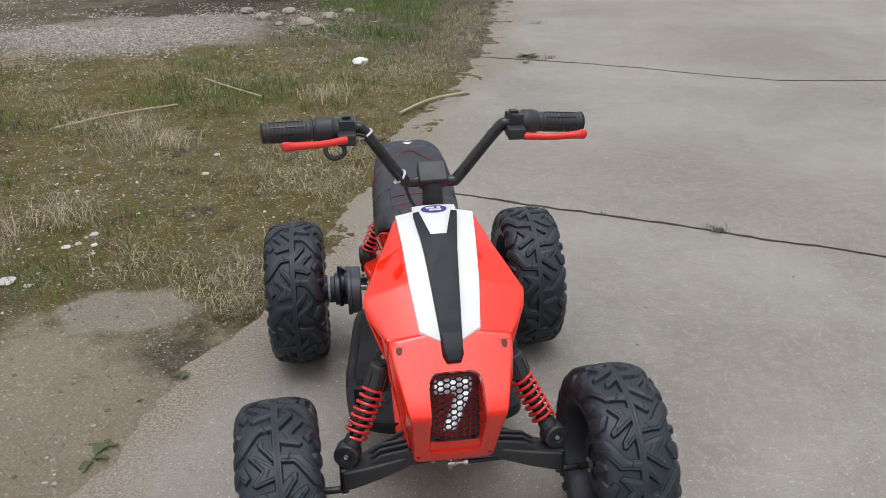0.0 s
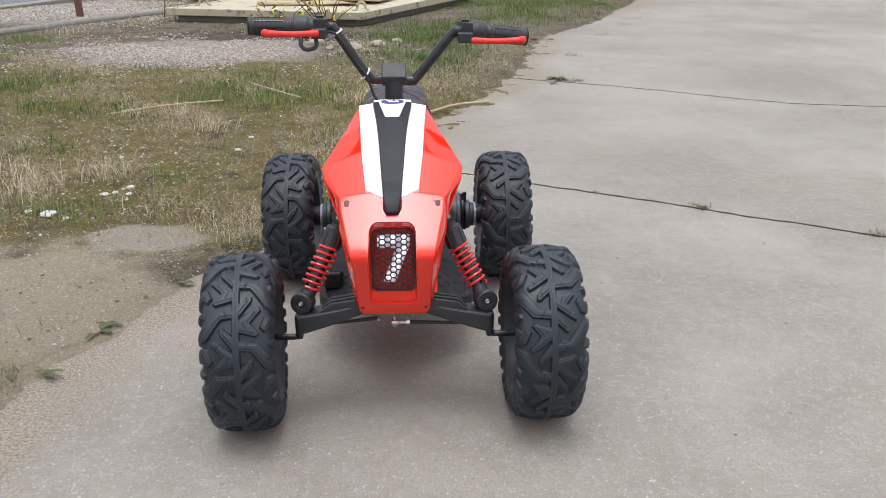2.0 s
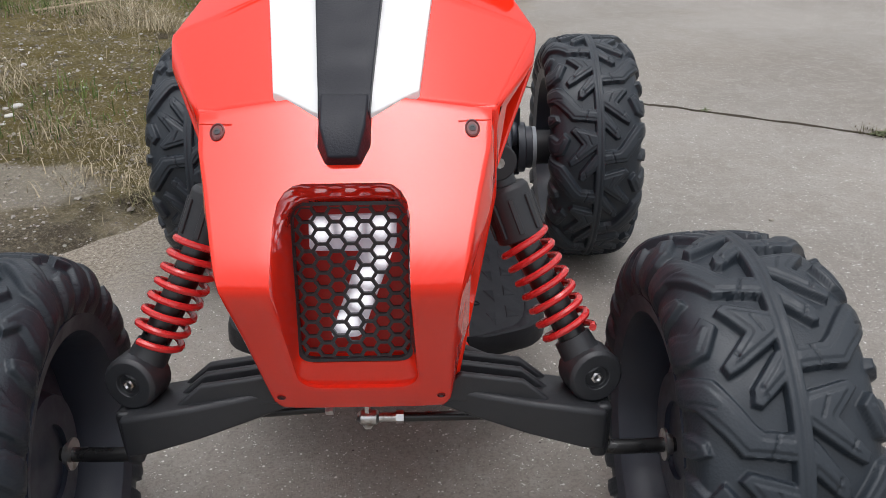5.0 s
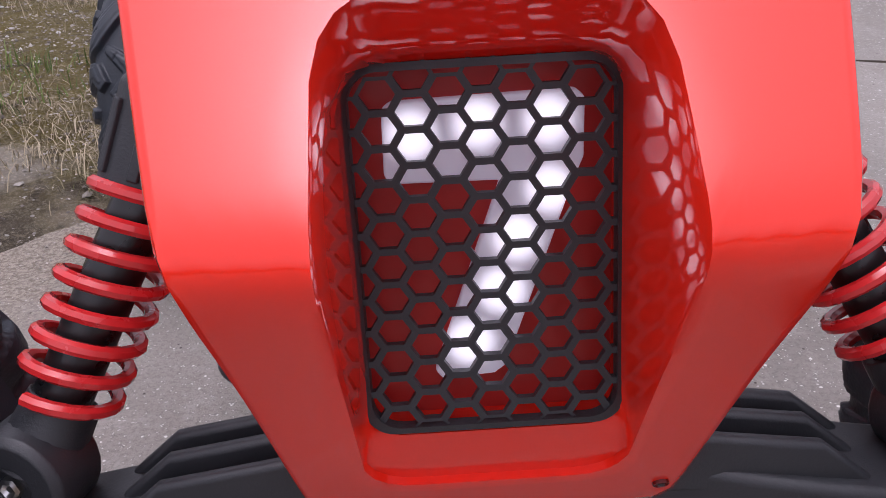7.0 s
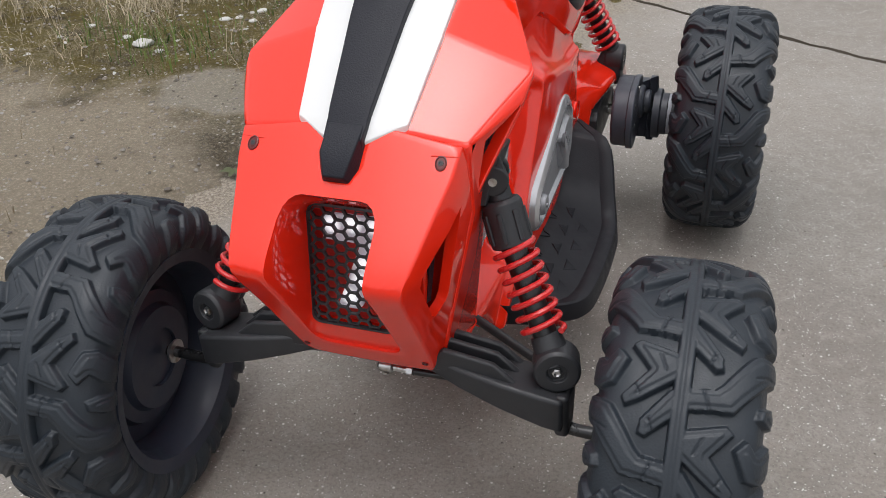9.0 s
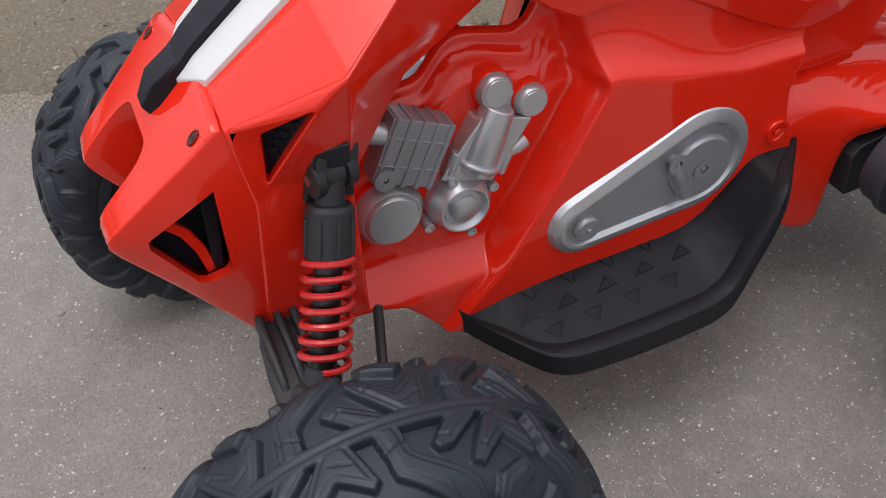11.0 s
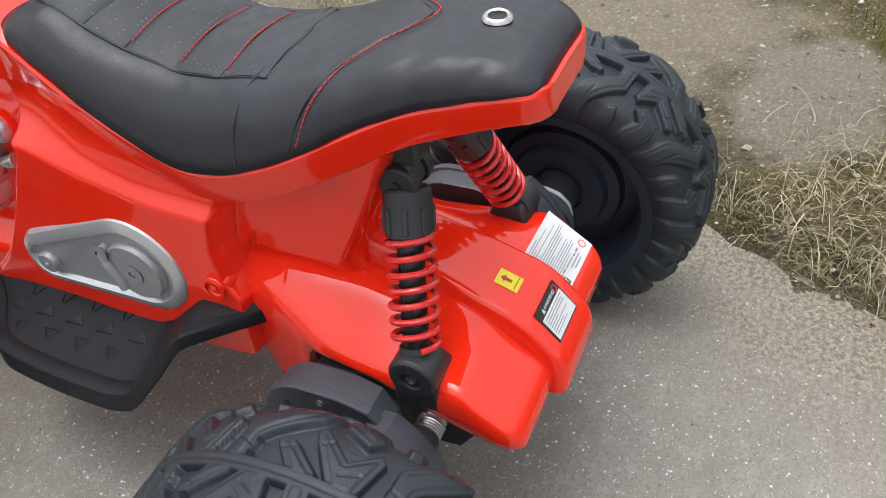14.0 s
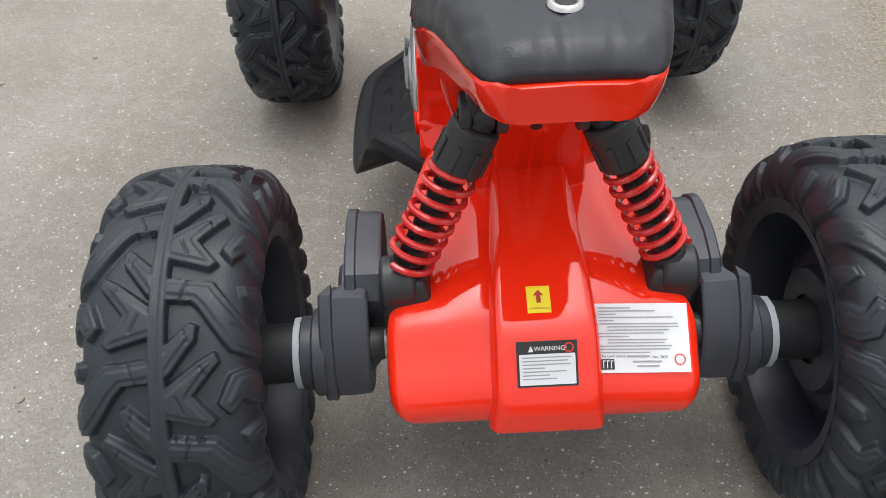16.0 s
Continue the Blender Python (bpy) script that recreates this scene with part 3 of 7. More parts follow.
PANEL_FRONT = [(0.11, -0.135), (0.1434, -0.105), (0.1932, -0.052), (0.2785, 0.006), (0.351, 0.05), (0.375, 0.049), (0.41, 0.04), (0.47, 0.03)]
PANEL_REAR = [(0.11, 0.25), (0.157, 0.256), (0.235, 0.262), (0.255, 0.25), (0.29, 0.245), (0.335, 0.256), (0.36, 0.268), (0.45, 0.31)]
NECK_REAR = [(0.1, 0.33), (0.27, 0.35), (0.289, 0.362), (0.373, 0.405), (0.45, 0.44)]


def side_x(y, z):
    """Half width of the lower body: recessed engine bay with a terraced hump, a sill, the bulging panel with its upper facet, and the neck under the seat."""
    d = lerp(TERRACE, y) - z
    bay = 0.028 + 0.009 * step(d, 0.004, 0.01) + 0.009 * step(d, 0.021, 0.027)
    zi = lerp([(-0.2, 0.2275), (-0.125, 0.2285), (-0.041, 0.214), (0.0, 0.2)], y)
    zo = lerp([(-0.2, 0.204), (-0.134, 0.19), (-0.054, 0.192), (0.0, 0.185)], y)
    bay += (0.074 - bay) * step(z, zi + 0.001, zo)
    w, rz = rail_at(y)
    drop = lerp([(0.0, 0.073), (0.022, 0.076), (0.036, 0.076), (0.06, 0.06), (0.1, 0.036), (0.4, 0.036)], y)
    ztop = rz - drop
    crease = lerp([(0.04, 0.372), (0.07, 0.37), (0.12, 0.352), (0.18, 0.34), (0.265, 0.335)], y)
    face = 0.0845 - 0.1 * max(0.0, 0.2 - z) ** 1.3 + 0.004 * step(y, 0.0, 0.12)
    f = min(1.0, max(0.0, (z - crease + 0.012) / max(0.03, ztop + 0.004 - crease)))
    panel = face + (w - 0.0128 - face) * (1 - (1 - f) ** 2.4) * step(f, 0.0, 0.3)
    front, rear, end = lerp(PANEL_FRONT, z), lerp(PANEL_REAR, z), lerp(NECK_REAR, z)
    panel = bay + (panel - bay) * step(y, front - 0.008, front + 0.005)
    neck = 0.044 + 0.016 * step(z, 0.27, 0.284) + 0.01 * step(z, 0.34, 0.41)
    neck -= 0.03 * step(y, end - 0.006, end + 0.004)
    return panel + (neck - panel) * step(y, rear - 0.003, rear + 0.01)


def sheared(b, z):
    """Columns of the side bend with the panel's edges, so that the edges run along the columns."""
    return lerp([(-0.205, -0.205), (0.0, lerp(PANEL_FRONT, z)), (0.255, lerp(PANEL_REAR, z)), (0.37, lerp(NECK_REAR, z)), (0.45, lerp(NECK_REAR, z) + 0.012)], b)


def side_body(s, cut):
    """One side of the lower body as a closed moulded shell; cut: its greatest height beside the bay."""
    m = 74
    columns = sorted(set([round(-0.205 + 0.0058 * i, 5) for i in range(101)] + [round(k + 0.0016 * i, 5) for k in (0.0, 0.255, 0.37) for i in range(-8, 9)]))
    rings = []
    for b in columns:
        outer = []
        for k in range(m + 1):
            t = k / m
            t = t - 0.12 * math.sin(2 * math.pi * t) / (2 * math.pi)
            y = b
            for _ in range(14):
                hi, lo = side_top(y), lerp(LOW_EDGE, y)
                if cut < 0.4:
                    hi = min(hi, cut + (hi - cut) * step(y, 0.03, 0.06)) if hi > cut else hi
                z = hi + (lo - hi) * t
                y += 0.45 * (sheared(b, z) - y)
            edge = min(hi - z if y < 0.042 else 1.0, z - lo)
            round_in = 0.006 - math.sqrt(max(0.0, 0.006 ** 2 - max(0.0, 0.006 - edge) ** 2)) if edge < 0.006 else 0.0
            outer.append((s * (side_x(y, z) - round_in), y, z))
        inner = 0.02 if b < 0.03 else 0.002
        rings.append(outer + [(s * inner, outer[-1][1], outer[-1][2]), (s * inner, outer[0][1], outer[0][2])])
    return ring_loft(rings)


part("side_panel", side_body(1, 0.5), RED, quad, angle=50)
part("side_panel", side_body(-1, 0.3), RED, quad, angle=50)


FRONT = [(0.2107, -0.257), (0.2207, -0.2635), (0.25, -0.281), (0.3, -0.3105), (0.335, -0.3325), (0.346, -0.3385), (0.353, -0.3405), (0.36, -0.3375), (0.37, -0.327), (0.4, -0.2905), (0.437, -0.2465), (0.45, -0.231)]
NOSE_W = [(0.2107, 0.062), (0.24, 0.0635), (0.31, 0.0662), (0.335, 0.0675), (0.353, 0.0695), (0.385, 0.079), (0.41, 0.087), (0.43, 0.0945), (0.445, 0.0985)]
BACK_W = [(0.2107, 0.066), (0.3665, 0.0955), (0.437, 0.0965)]


def rounded(half_top, half_low, top, low, radius, n=64):
    """A loop of (x, z) points: a tapered rectangle with round corners, by equal angles from its middle."""
    mid = (top + low) / 2
    pts = []
    for i in range(n):
        a = 2 * math.pi * (i + 0.5) / n
        dx, dz = math.cos(a), math.sin(a)
        lo, hi = 0.0, 0.3
        for _ in range(30):
            r = (lo + hi) / 2
            x, z = abs(r * dx), mid + r * dz
            w = half_low + (half_top - half_low) * (z - low) / (top - low)
            ex, ez = x - (w - radius), max(z - (top - radius), (low + radius) - z)
            inside = x < w and low < z < top and not (ex > 0 and ez > 0 and math.hypot(ex, ez) > radius)
            lo, hi = (r, hi) if inside else (lo, r)
        pts.append((lo * dx, mid + lo * dz))
    return pts


NOSE_TOP = [(0.0, 0.4415), (0.046, 0.4365), (0.0955, 0.4303), (0.12, 0.427)]


def nose_skin(x, z):
    return (x, curve(FRONT, z) + 0.25 * max(0.0, abs(x) - 0.03) ** 1.5, z)


def nose():
    """Front shell: a soft ridge across it, a deep rounded opening, sides running back to the cheeks."""
    n = 96
    hole = rounded(0.0395, 0.0405, 0.3985, 0.2415, 0.015, n)
    deep = rounded(0.0382, 0.0375, 0.3755, 0.266, 0.0095, n)
    outer = []
    mid = 0.32
    for i in range(n):
        a = 2 * math.pi * (i + 0.5) / n
        lo, hi = 0.0, 0.4
        for _ in range(30):
            r = (lo + hi) / 2
            x, z = abs(r * math.cos(a)), mid + r * math.sin(a)
            inside = 0.2118 < z < lerp(NOSE_TOP, x) and x < curve(NOSE_W, z)
            lo, hi = (r, hi) if inside else (lo, r)
        outer.append((lo * math.cos(a), mid + lo * math.sin(a)))

    skin = nose_skin
    rings = []
    for k in range(4):
        t = k / 3
        rings.append([(x0 + (x1 - x0) * t, (skin(x0, z0)[1] + 0.004) * (1 - t) + t * (-0.281 + 0.018 * (z1 - 0.266) / 0.1095), z0 + (z1 - z0) * t) for (x0, z0), (x1, z1) in zip(hole, deep)][:])
    rings.append([(x, y + 0.022, z) for x, y, z in rings[-1]])
    rings = rings[::-1]
    rings.append([(x * 1.015, skin(x, z)[1] + 0.0012, 0.32 + (z - 0.32) * 1.012) for x, z in hole])
    for k in range(1, 15):
        t = k / 14
        t = 0.06 + 0.94 * t
        rings.append([skin(x0 + (x1 - x0) * t, z0 + (z1 - z0) * t) for (x0, z0), (x1, z1) in zip(hole, outer)])
    turn = []
    back = []
    for x, z in outer:
        s = 1 if x > 0 else -1
        y = skin(x, z)[1]
        if z > lerp(NOSE_TOP, abs(x)) - 0.0006:
            turn.append((x, y + 0.0005, z + 0.0002))
            back.append((x, y + 0.006, z - 0.002))
        elif z < 0.2123:
            turn.append((x, y + 0.002, z - 0.0015))
            back.append((x, -0.245, z - 0.003))
        else:
            w = lerp(BACK_W, z)
            turn.append((x + s * 0.0016, y + 0.003, z))
            back.append((s * (w - 0.0015), -0.23 if z > 0.36 else -0.23 - 0.016 * (0.36 - z) / 0.15, z))
    rings += [turn, back]
    bm = ring_loft(rings, close_ends=False)
    bm.verts.ensure_lookup_table()
    base_t, base_b = (len(rings) - 2) * n, (len(rings) - 1) * n
    for s in (1, -1):
        # an opening in the side wall, with a short lip inwards
        pick = sorted([i for i in range(n) if turn[i][0] * s > 0 and 0.23 < turn[i][2] < 0.42], key=lambda i: turn[i][2])
        keep = set(pick)
        gone = [f for f in bm.faces if all((base_t <= v.index < base_b and v.index - base_t in keep) or (v.index >= base_b and v.index - base_b in keep) for v in f.verts)]
        ring = [bm.verts[base_t + i] for i in pick] + [bm.verts[base_b + i] for i in pick[::-1]]
        bmesh.ops.delete(bm, geom=gone, context="FACES_ONLY")
        bm.verts.ensure_lookup_table()
        edges = []
        for a, b in zip(ring, ring[1:] + ring[:1]):
            edges.append(bm.edges.get((a, b)) or bm.edges.new((a, b)))

        def wall_x(y, z):
            f = (y + 0.338) / 0.1
            return lerp(NOSE_W, z) + 0.0016 + (lerp(BACK_W, z) - 0.001 - lerp(NOSE_W, z)) * min(1.0, max(0.0, f))
        cut = [(-0.2605, 0.388), (-0.278, 0.3765), (-0.312, 0.352), (-0.313, 0.344), (-0.29, 0.3), (-0.284, 0.297), (-0.268, 0.3015), (-0.264, 0.308)]
        hole_v = [bm.verts.new((s * wall_x(y, z), y, z)) for y, z in cut]
        lip = [bm.verts.new((v.co.x - s * 0.009, v.co.y, v.co.z)) for v in hole_v]
        for i in range(len(cut)):
            j = (i + 1) % len(cut)
            edges.append(bm.edges.new((hole_v[i], hole_v[j])))
        bmesh.ops.triangle_fill(bm, use_beauty=True, edges=edges)
        for i in range(len(cut)):
            j = (i + 1) % len(cut)
            bm.faces.new((hole_v[i], hole_v[j], lip[j], lip[i]))
        bm.verts.index_update()
        bm.verts.ensure_lookup_table()
    bmesh.ops.recalc_face_normals(bm, faces=bm.faces)
    return bm


part("nose_panel", nose(), RED, quad, angle=50)

# ---- rear motor cover ----
COVER = [  # y, top height, side half width, height of the side's upper edge
    (0.215, 0.262, 0.06, 0.236), (0.24, 0.266, 0.069, 0.243), (0.265, 0.271, 0.078, 0.249), (0.295, 0.274, 0.088, 0.253), (0.32, 0.2745, 0.097, 0.246), (0.345, 0.272, 0.105, 0.236), (0.37, 0.2695, 0.109, 0.229), (0.4, 0.265, 0.113, 0.228),
    (0.45, 0.2525, 0.119, 0.231), (0.48, 0.2388, 0.1205, 0.2326), (0.505, 0.2203, 0.12, 0.2145), (0.52, 0.2096, 0.1185, 0.2045), (0.534, 0.2005, 0.1165, 0.196)]


# lower edge of the cover: a skirt dips in front of the gearbox, then an arch opens over it
COVER_LOW = [(0.215, 0.165), (0.24, 0.15), (0.255, 0.135), (0.27, 0.115), (0.285, 0.099), (0.297, 0.0915), (0.31, 0.0905), (0.316, 0.095), (0.319, 0.105), (0.3235, 0.18), (0.328, 0.197), (0.336, 0.207), (0.36, 0.212), (0.4, 0.2125), (0.425, 0.206), (0.45, 0.195), (0.48, 0.183), (0.505, 0.178), (0.534, 0.173)]


def fillet(points, radii, n=5):
    """A polyline with its inner corners rounded."""
    out = [points[0]]
    for a, b, c, r in zip(points, points[1:], points[2:], radii):
        a, b, c = Vector((*a, 0)), Vector((*b, 0)), Vector((*c, 0))
        u, v = (a - b), (c - b)
        k = min(r, u.length * 0.48, v.length * 0.48)
        p, q = b + u.normalized() * k, b + v.normalized() * k
        for i in range(n + 1):
            t = i / n
            w = p * (1 - t) ** 2 + b * 2 * t * (1 - t) + q * t * t
            out.append((w.x, w.y))
    return out + [points[-1]]


def motor_cover():
    st = []
    ys = [0.215 + 0.3 * i / 120 for i in range(121)] + [0.515 + 0.0155 * math.sin(math.pi / 2 * k / 8) for k in range(1, 9)]
    for y in ys:
        zt, w, zs = curve(COVER, y)
        lo = lerp(COVER_LOW, y)
        e = rounded_end(y, 0.5308, 0.0155)
        zt, w, zs, lo = zt - e * 0.9, w - e * 0.8, zs - e * 0.9, min(zs - 0.014, lo + e * 0.2)
        prof = fillet([(0, zt), (0.05, zt), (w - 0.004, zs), (w, zs - min(0.022, 0.55 * (zs - lo))), (w - 0.006, lo), (0, lo)], (0.03, 0.016, 0.012, 0.012), 8)
        st.append((y, prof))
    return mirrored_loft(st)


part("motor_cover", motor_cover(), RED, quad, angle=50)


def cover_rib():
    st = []
    ys = [0.3 + 0.225 * i / 26 for i in range(27)] + [0.525 + 0.018 * math.sin(math.pi / 2 * k / 8) for k in range(1, 9)]
    for y in ys:
        zt = lerp([(0.3, 0.3), (0.345, 0.297), (0.4, 0.2825), (0.45, 0.2658), (0.473, 0.2565), (0.49, 0.2503), (0.504, 0.2435), (0.512, 0.2375), (0.534, 0.2132), (0.546, 0.201)], y)
        e = rounded_end(y, 0.5433, 0.012)
        w = 0.029 + 0.0075 * step(y, 0.36, 0.5) - e * 0.6
        zt -= e * 0.85
        lo = 0.172 + e * 0.4
        st.append((y, fillet([(0, zt), (w, zt - 0.001), (w + 0.004, max(lo + 0.002, zt - 0.012)), (w + 0.008, lo), (0, lo)], (0.01, 0.01, 0.004), 5)))
    return mirrored_loft(st)


part("cover_rib", cover_rib(), RED, quad, angle=50)


def tail_post():
    """The neck between cover and tail, flared at both ends."""
    rings = []
    for i in range(21):
        z = 0.25 + 0.168 * i / 20
        w = 0.05 + 0.006 * step(z, 0.38, 0.418)
        rear = 0.368 + 0.48 * (z - 0.289) + 0.02 * (1 - step(z, 0.25, 0.3)) ** 1.5
        half = fillet([(0, rear), (w, rear - 0.004), (w, 0.3), (0, 0.3)], (0.016, 0.004), 5)
        rings.append([(x, y, z) for x, y in half] + [(-x, y, z) for x, y in half[::-1] if x > 1e-6])
    return ring_loft(rings)


part("tail_post", tail_post(), RED, quad, angle=50)


# ---- wheels ----
R, HALF = 0.1617, 0.0605


TYRE_LINE = [(0.0, 0.0, 0.1538), (0.4, 0.4, 0.1528), (0.7, 0.7, 0.15), (0.88, 0.87, 0.144), (1.0, 0.945, 0.136), (1.12, 0.985, 0.126), (1.25, 0.965, 0.114), (1.36, 0.87, 0.1)]
PITCHES = 9
# one pitch of the tread: outlines of its lugs, across and along in millimetres
LUGS = [
    [(0, -16), (21, -13), (35, -12), (56, 18), (84, 34), (84, 58), (62, 44), (46, 37), (27, 8), (22, 3), (0, 1)],
    [(0, 37), (21, 17), (26, 19), (25, 29), (8, 52), (0, 57)],
    [(0, 64), (27, 43), (37, 37), (40, 44), (23, 66), (37, 84), (32, 89), (0, 80)],
    [(38, 73), (46, 53), (56, 50), (84, 66), (84, 90), (62, 81), (52, 72), (45, 82)],
    [(51, 99), (60, 95), (84, 98), (84, 117), (64, 114), (53, 107)],
]
# thin cuts across the lugs
SIPES = [((20, -15), (14, 2)), ((17, 22), (20, 30)), ((28, 47), (33, 55)), ((46, 18), (56, 24)), ((12, 66), (17, 78))]


def lug_distance(px, py, poly):
    """Signed distance in millimetres to a lug's outline, positive inside."""
    best, inside = np.full(px.shape, 1e9), np.zeros(px.shape, bool)
    for (x0, y0), (x1, y1) in zip(poly, poly[1:] + poly[:1]):
        ex, ey = x1 - x0, y1 - y0
        t = np.clip(((px - x0) * ex + (py - y0) * ey) / (ex * ex + ey * ey), 0, 1)
        best = np.minimum(best, np.hypot(px - x0 - t * ex, py - y0 - t * ey))
        if y0 != y1:
            cross = ((y0 > py) != (y1 > py)) & (px < x0 + (py - y0) * ex / ey)
            inside ^= cross
    return np.where(inside, best, -best)


def ease(x, a, b):
    t = np.clip((x - a) / (b - a), 0, 1)
    return t * t * (3 - 2 * t)


def tread_height(px, py):
    """Height of the tread over the carcass in metres, at millimetres across and along one pitch."""
    length = 2000 * math.pi * 0.158 / PITCHES
    h = np.zeros(px.shape)
    for poly in LUGS:
        for shift in (-length, 0, length):
            d = lug_distance(px, py + shift, poly)
            lift = 0.0066 * ease(d, -1.0, 0.8) + 0.0012 * ease(d, 4.4, 5.2)
            h = np.maximum(h, lift)
    for (x0, y0), (x1, y1) in SIPES:
        ex, ey = x1 - x0, y1 - y0
        for shift in (-length, 0, length):
            t = np.clip(((px - x0) * ex + (py + shift - y0) * ey) / (ex * ex + ey * ey), 0, 1)
            h -= 0.0013 * (1 - ease(np.hypot(px - x0 - t * ex, py + shift - y0 - t * ey), 0.3, 1.1)) * (h > 0.005)
    rib = 0.0074 * ease(-np.abs(px), -6.4, -5.2) - 0.0009 * ease(-np.abs(px), -1.4, -0.6)
    h = np.maximum(h, rib)
    return h * (1 - 0.28 * ease(px, 42, 58)) * (1 - ease(px, 62, 80))


def tyre_mesh():
    """Moulded foam tyre: carcass and tread in one skin, the two halves half a pitch apart."""
    per, around = 112, 112 * PITCHES
    half = [i / 64 for i in range(65)] + [1.045, 1.09, 1.15, 1.22, 1.29, 1.36]
    length = 2000 * math.pi * 0.158 / PITCHES
    px, py = np.meshgrid([v * 60 for v in half], [length * k / per for k in range(per)], indexing="ij")
    height = tread_height(px, py)
    line = [curve(TYRE_LINE, v) for v in half]
    verts, faces = [], []
    columns = [(-1, i) for i in range(len(half) - 1, 0, -1)] + [(1, i) for i in range(len(half))]
    for side, i in columns:
        u, r = line[i]
        a, b = line[max(0, i - 1)], line[min(len(line) - 1, i + 1)]
        tx, tr = (b[0] - a[0]) * HALF, b[1] - a[1]
        n = math.hypot(tx, tr)
        nx, nr = -tr / n, tx / n
        for k in range(around):
            h = height[i][(k + (per // 2 if side < 0 else 0)) % per]
            ang = -2 * math.pi * k / around
            q = r + nr * h
            verts.append((side * (u * HALF + nx * h), q * math.cos(ang), q * math.sin(ang)))
    for c in range(len(columns) - 1):
        for k in range(around):
            j = (k + 1) % around
            faces.append((c * around + k, c * around + j, (c + 1) * around + j, (c + 1) * around + k))
    me = bpy.data.meshes.new("tyre")
    me.from_pydata(verts, [], faces)
    bm = bmesh.new()
    bm.from_mesh(me)
    bpy.data.meshes.remove(me)
    bmesh.ops.recalc_face_normals(bm, faces=bm.faces)
    return bm


TO_X = Matrix.Rotation(radians(90), 4, "Y")


def rim_mesh():
    """Deep black barrel with a stepped dish behind; +x is the outside."""
    barrel = lathe([(0.1, -0.056), (0.113, -0.0595), (0.113, -0.054), (0.104, -0.05), (0.1, -0.01), (0.096, 0.03), (0.1, 0.052), (0.113, 0.055), (0.114, 0.0595), (0.1, 0.058), (0.09, 0.046), (0.088, 0.03), (0.09, 0.0), (0.094, -0.04)], 64, TO_X, closed=True)
    dish = lathe([(0.092, 0.014), (0.06, 0.01), (0.03, 0.014), (0.03, -0.034), (0.052, -0.034), (0.056, -0.026), (0.068, -0.024), (0.072, -0.016), (0.092, -0.012)], 64, TO_X, closed=True)
    hub = lathe([(0.0, -0.03), (0.03, -0.03), (0.034, -0.02), (0.034, 0.03), (0.03, 0.04), (0.0, 0.041)], 24, TO_X)
    return join(barrel, dish, hub)


def make_wheel(m):
    w = part("wheel", rim_mesh(), RIM, quad, "black spoked plastic wheel", angle=30)
    part("tyre", tyre_mesh(), RUBBER, w, "black moulded tyre with chunky tread lugs", angle=60)
    for i in range(6):
        sp = ring_loft([[(x, y, z) for x, y in ((0.012, -w_), (0.03 + d, -w_), (0.038 + d, -w_ * 0.6), (0.038 + d, w_ * 0.6), (0.03 + d, w_), (0.012, w_))] for z, w_, d in ((0.025, 0.012, 0.0), (0.06, 0.009, 0.004), (0.094, 0.017, 0.014))])
        part("spoke", moved(sp, Matrix.Rotation(math.pi * i / 3, 4, "X")), RIM, w, bevel=0.0015)
    bolt = None
    for i in range(12):
        if bolt is None:
            bolt = part("rim_bolt", lathe([(0.0, 0.045), (0.003, 0.045), (0.003, 0.0598), (0.0016, 0.0606), (0.0, 0.0595)], 8, TO_X), SATIN, w)
            mesh = bolt.data
        else:
            bolt = new("rim_bolt", mesh)
            bolt.parent = w
        bolt.location = (0, 0.0995 * math.cos(math.pi * i / 6), 0.0995 * math.sin(math.pi * i / 6))
    part("hub_cap", lathe([(0, 0.04), (0.019, 0.04), (0.019, 0.046), (0.015, 0.05), (0, 0.05)], 20, TO_X), BLACK, w)
    w.matrix_basis = m
    return w


first_wheel = make_wheel(pose(0.27, -0.238, R, 1, 0, 0.7))
for wx, wy, roll, turn in ((-0.27, -0.258, 1, 184.5), (0.267, 0.442, 4, 0), (-0.267, 0.442, 13, 180)):
    copy_thing(first_wheel, pose(wx, wy, R, roll, 0, turn))


# ---- hood trim ----
def hood_plate(outline, lift, thick):
    """A plate that follows the hood: outline of (x, y), cut into strips so that it bends with the hood."""
    bm = bmesh.new()
    vs = [bm.verts.new((x, y, 0)) for x, y in outline]
    bm.faces.new(vs)
    for y in (-0.25, -0.242, -0.21, -0.175, -0.145, -0.115, -0.09, -0.065, -0.05):
        bmesh.ops.bisect_plane(bm, geom=bm.verts[:] + bm.edges[:] + bm.faces[:], plane_co=(0, y, 0), plane_no=(0, 1, 0))
    for x in (-0.05, -0.035, -0.02, -0.01, 0.0, 0.01, 0.02, 0.035, 0.05):
        bmesh.ops.bisect_plane(bm, geom=bm.verts[:] + bm.edges[:] + bm.faces[:], plane_co=(x, 0, 0), plane_no=(1, 0, 0))
    ex = bmesh.ops.extrude_face_region(bm, geom=bm.faces[:])
    top = [g for g in ex["geom"] if isinstance(g, bmesh.types.BMVert)]
    for v in bm.verts:
        v.co.z = hood_z(v.co.x, v.co.y) + lift - thick
    for v in top:
        v.co.z += thick
    bmesh.ops.recalc_face_normals(bm, faces=bm.faces)
    return bm


def both(points):
    return points + [(-x, y) for x, y in points[::-1]]


